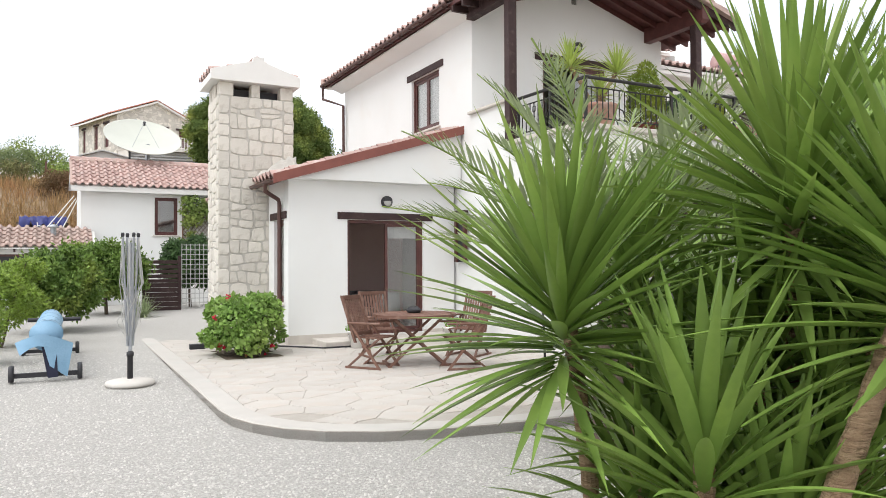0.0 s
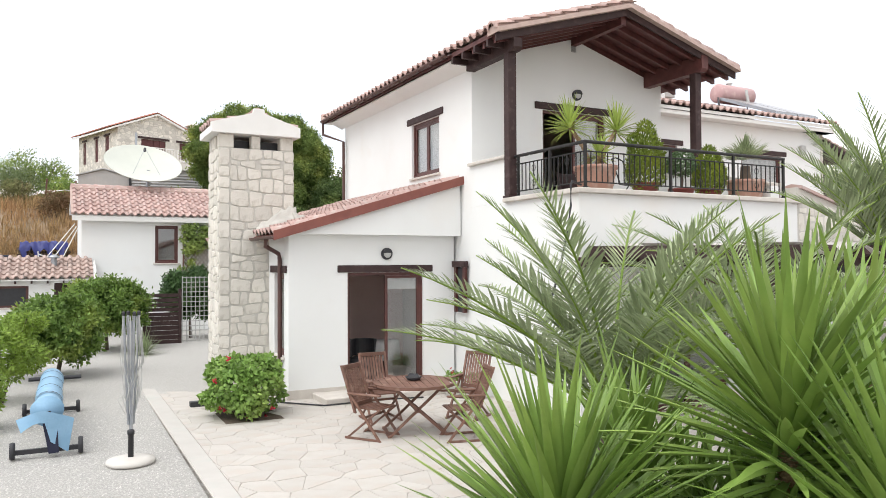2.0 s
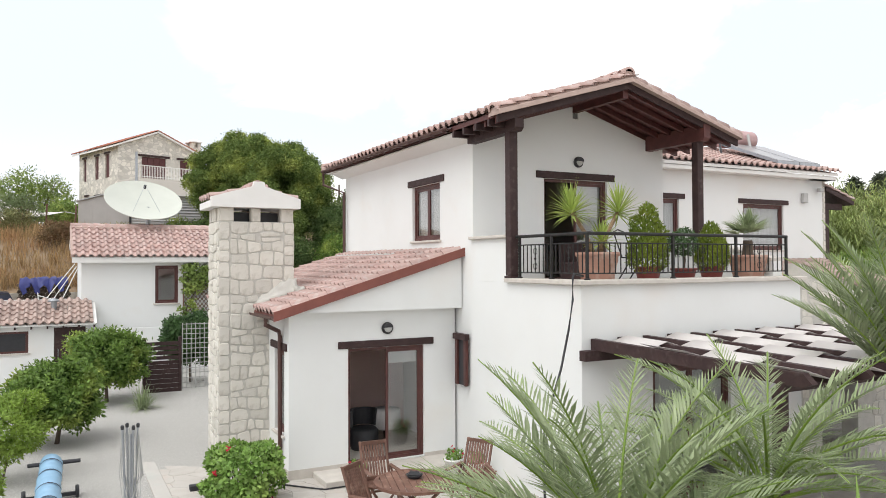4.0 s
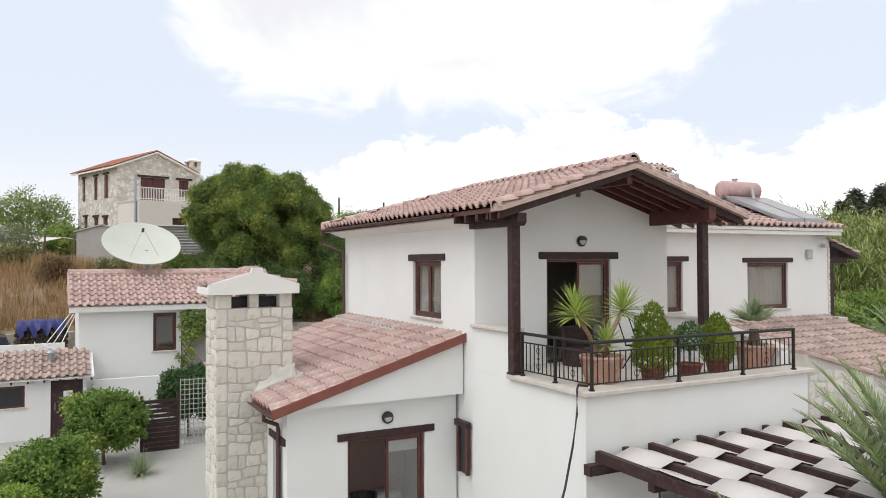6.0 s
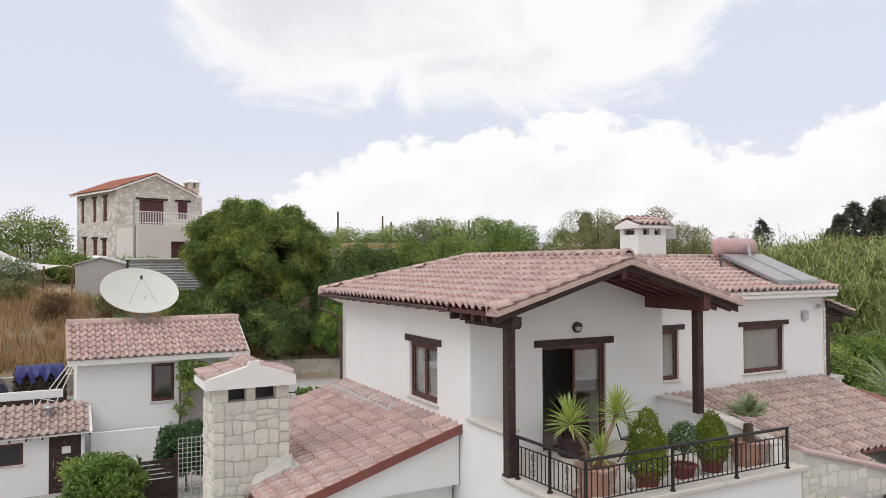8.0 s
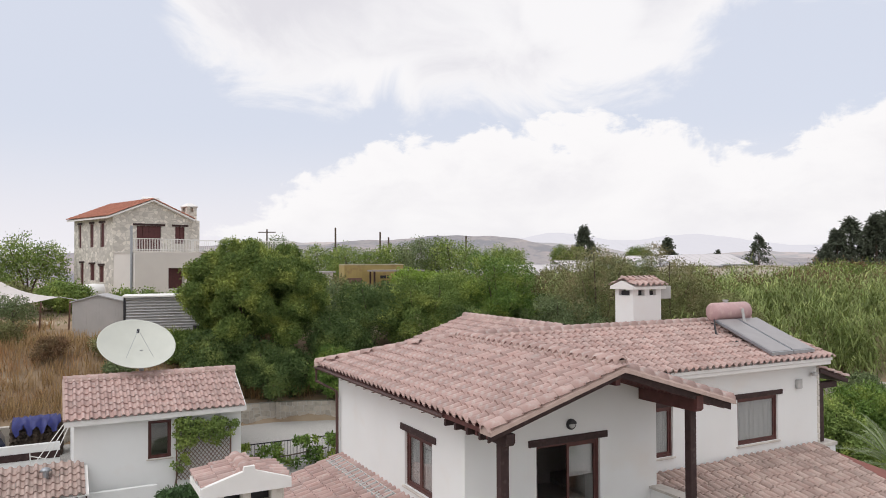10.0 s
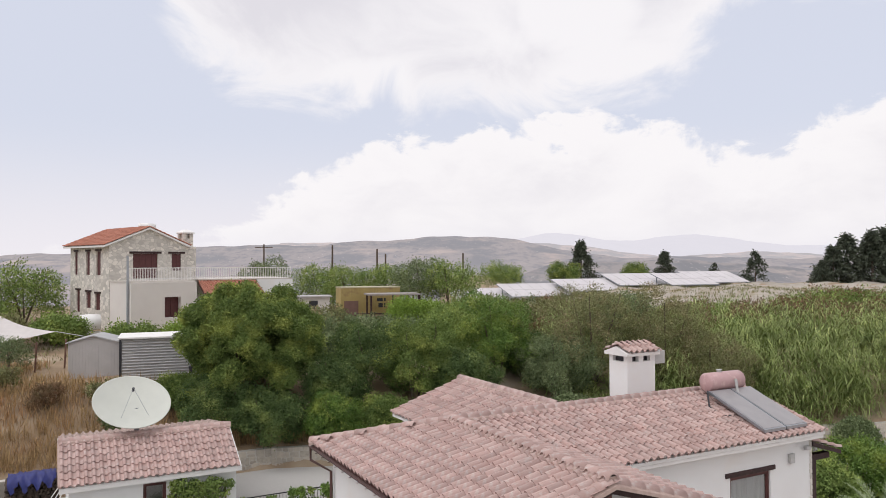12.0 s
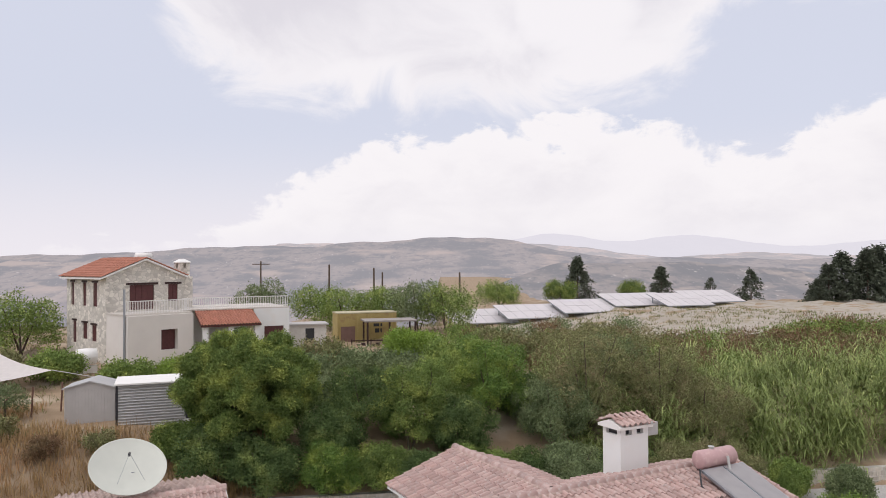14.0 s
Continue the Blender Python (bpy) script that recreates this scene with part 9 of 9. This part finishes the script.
for i in range(105):
    q = rb.uniform(0.15, 0.64)
    r = rb.uniform(53, 64)
    p = Vector((q * r, r, 0))
    shrub("dry_scrub", "rust-brown and green scrub along the sandy bank", p.x, p.y, rb.uniform(1.5, 2.7), rb.uniform(0.8, 1.5), 620, 0.32, 0.10, (RUST, SHRUB, RUST, SCRUB)[i % 4], 400 + i, lumps=9, group="scrub along the sandy bank", clump=4, thick=0.6, small=True)
for i in range(34):
    r = rb.uniform(56, 76)
    shrub("dry_scrub", "low grey-green and brown scrub before the solar tables", rb.uniform(0.02, 0.27) * r, r, rb.uniform(1.3, 2.3), rb.uniform(0.7, 1.5), 620, 0.32, 0.10, (SCRUB, OLIVE, SHRUB, RUST)[i % 4], 600 + i, lumps=9, group="scrub along the sandy bank", clump=4, thick=0.6, small=True)
for i, (x, y) in enumerate(((-21.5, 36.8), (-18.6, 35.4), (-24.5, 37.6), (-16.4, 36.6), (-22.6, 34.6), (-15.0, 34.9))):
    shrub("bank_scrub", "dry olive-brown bush in the straw grass", x, y, rb.uniform(0.7, 1.2), rb.uniform(0.9, 1.5), 1100, 0.15, 0.05, (SCRUB, RUST, OLIVE)[i % 3], 560 + i, lumps=10, group="bushes in the dry grass", clump=3, thick=0.6)
tree("olive_tree", "small grey-green olive tree in the dry grass", "tree", -23.3, 40.2, 0.5, 1.2, 0.75, 1800, 0.14, 0.045, OLIVE, 340, 12, 0.09, "olive trees", clump=3)


def conifer(label, x, y, h, r, seed, n=16, base=None, group="conifers on the skyline"):
    """Tiers of drooping boughs round a straight stem."""
    rng = np.random.default_rng(seed)
    z = float(ground_height(x, y)) if base is None else base
    t = thing("conifer", label, "tree", pose(x, y, z), group)
    part("trunk", Geo().tube([(0, 0, -0.3), (0, 0, h * 0.98)], [0.03 * h, 0.01], 8), BARK, t)
    P, D = [], []
    for i in range(n * 4):
        k = rng.random() ** 0.85
        zz = h * (0.06 + 0.94 * k)
        reach = r * (1 - k) ** 0.85 * rng.uniform(0.55, 1.35) + 0.05
        a = rng.uniform(0, 6.283)
        s = np.linspace(0.25, 1, 14) ** 0.8
        q = np.stack([np.cos(a) * reach * s, np.sin(a) * reach * s, zz - 0.28 * reach * s ** 1.5 + 0.12 * reach * s], 1)
        P.append(q + rng.normal(0, 0.05 * r, q.shape))
        D.append(np.tile([math.cos(a), math.sin(a), -0.2], (14, 1)))
    P, D = np.concatenate(P), np.concatenate(D)
    P = np.repeat(P, 3, 0) + rng.normal(0, 0.04 * r, (len(P) * 3, 3))
    V, F = kite_leaves(P, np.repeat(D, 3, 0) + rng.normal(0, 0.7, P.shape), 0.16 * r, 0.055 * r, rng)
    part("foliage", array_mesh("foliage", V, F, CONIFER), None, t, "dark needle boughs")


conifer("dark conical conifer on the skyline", 22.3, 114, 6.5, 3.0, 501, 24)
conifer("dark conical conifer on the skyline", 37.5, 121, 5.8, 2.7, 502, 20)
conifer("small dark conifer on the skyline", 47.5, 126, 4.6, 2.0, 503, 12)
conifer("small dark conifer on the skyline", 43.8, 101, 4.1, 2.2, 504, 14)
for i, (x, y, h, r) in enumerate(((54.6, 101, 5.0, 3.0), (57.0, 102, 6.6, 3.6), (60.0, 101, 7.0, 3.8), (62.8, 103, 7.8, 3.8), (66.0, 102, 7.2, 3.8), (52.6, 100, 3.0, 2.0))):
    conifer("dark conifer in the group above the sandy bank", x, y, h, r, 510 + i, 22, group="conifers above the sandy bank")


def build_reeds():
    """Giant reed thicket on the lower bank."""
    rng = np.random.default_rng(600)
    n, tufts = 5600, 500
    k = rng.integers(0, tufts, n)
    u = rng.uniform(21, 53, tufts)[k] + rng.normal(0, 0.26, n)
    s = (0.35 + rng.random(tufts) ** 1.25 * 9.2)[k] + rng.normal(0, 0.26, n)
    v = bank_foot(u) + s
    x, y = -2.75 + u * CT - v * ST, 13.13 + u * ST + v * CT
    z = ground_height(x, y)
    h = rng.uniform(1.7, 3.9, tufts)[k] * rng.uniform(0.75, 1.1, n) * smooth(20.5, 25, u)
    VV, FF, n0 = [], [], 0
    for j in range(10):
        t = 0.28 + 0.72 * j / 9
        a = rng.uniform(0, 6.283, n)
        e = rng.uniform(0.3, 1.15, n)
        d = np.stack([np.cos(a) * np.cos(e), np.sin(a) * np.cos(e), np.sin(e)], 1)
        V, F = strap_leaves(np.stack([x, y, z + h * t], 1), d, 0.8, 0.062, rng, 2, 1.1, 0.2)
        VV.append(V)
        FF.append(F + n0)
        n0 += len(V)
    solid("reed_thicket", array_mesh("reed_thicket", np.concatenate(VV), np.concatenate(FF), REED), None, "dense thicket of tall green giant reeds on the bank", "reeds", kind="stuff")


build_reeds()


def build_grass():
    rng = np.random.default_rng(610)
    n = 10500
    u = rng.uniform(-26, 8, n)
    s = 0.6 + rng.random(n) ** 1.3 * 13.0 - 1.6 * (u < -9)
    v = bank_foot(u) + s
    x, y = -2.75 + u * CT - v * ST, 13.13 + u * ST + v * CT
    clear = ~((np.abs(x + 17) < 5.5) & (np.abs(y - 42) < 3.0))
    x, y = x[clear], y[clear]
    z = ground_height(x, y) - 0.05
    a = rng.uniform(0, 6.283, len(x))
    d = np.stack([np.cos(a) * 0.3, np.sin(a) * 0.3, np.ones(len(x))], 1)
    VV, FF, n0 = [], [], 0
    for k in range(3):
        V, F = strap_leaves(np.stack([x, y, z], 1) + rng.normal(0, 0.12, (len(x), 3)) * [1, 1, 0], d + rng.normal(0, 0.25, d.shape), 0.85, 0.035, rng, 2, 0.4)
        VV.append(V)
        FF.append(F + n0)
        n0 += len(V)
    solid("dry_grass", array_mesh("dry_grass", np.concatenate(VV), np.concatenate(FF), DRY), None, "tall straw-coloured dry grass on the bank", "grass", kind="stuff")
    n = 9000
    u = rng.uniform(-30, 70, n)
    s = rng.uniform(7, 70, n)
    v = bank_foot(u) + s
    x, y = -2.75 + u * CT - v * ST, 13.13 + u * ST + v * CT
    keep = (y < 100) & ~((np.abs(x + 17) < 5) & (np.abs(y - 42) < 3))
    x, y = x[keep], y[keep]
    base = np.stack([x, y, ground_height(x, y) - 0.03], 1)
    base = np.repeat(base, 5, 0) + rng.normal(0, 0.25, (len(base) * 5, 3)) * [1, 1, 0]
    V, F = kite_leaves(base, rng.normal(0, 0.5, base.shape) + [0, 0, 1], 0.4, 0.06, rng)
    solid("weeds", array_mesh("weeds", V, F, SCRUB), None, "sparse dry weeds over the plateau", "weeds", kind="stuff")
    rng2 = np.random.default_rng(4)
    for i, (u, s) in enumerate(((7.0, 0.6), (8.6, 0.7), (11.5, 0.8), (17.0, 0.7), (22.0, 0.6), (5.8, 0.5))):
        p = at(u, float(bank_foot(u)) + s).translation
        t = thing("bank_yucca", "dark spiky rosette plant above the stone wall", "agave", pose(p.x, p.y, float(ground_height(p.x, p.y))), "spiky plants above the wall")
        V, F = yucca_head(46, 0.9, 0.05, rng2, low=0.0)
        per, quads = len(V) // 46, F[:len(F) // 46]
        for j in range(46):
            part("leaf", array_mesh("leaf", V[j * per:(j + 1) * per] + np.array([0, 0, 0.2]), quads, BLACKLEAF, True), None, t)


build_grass()
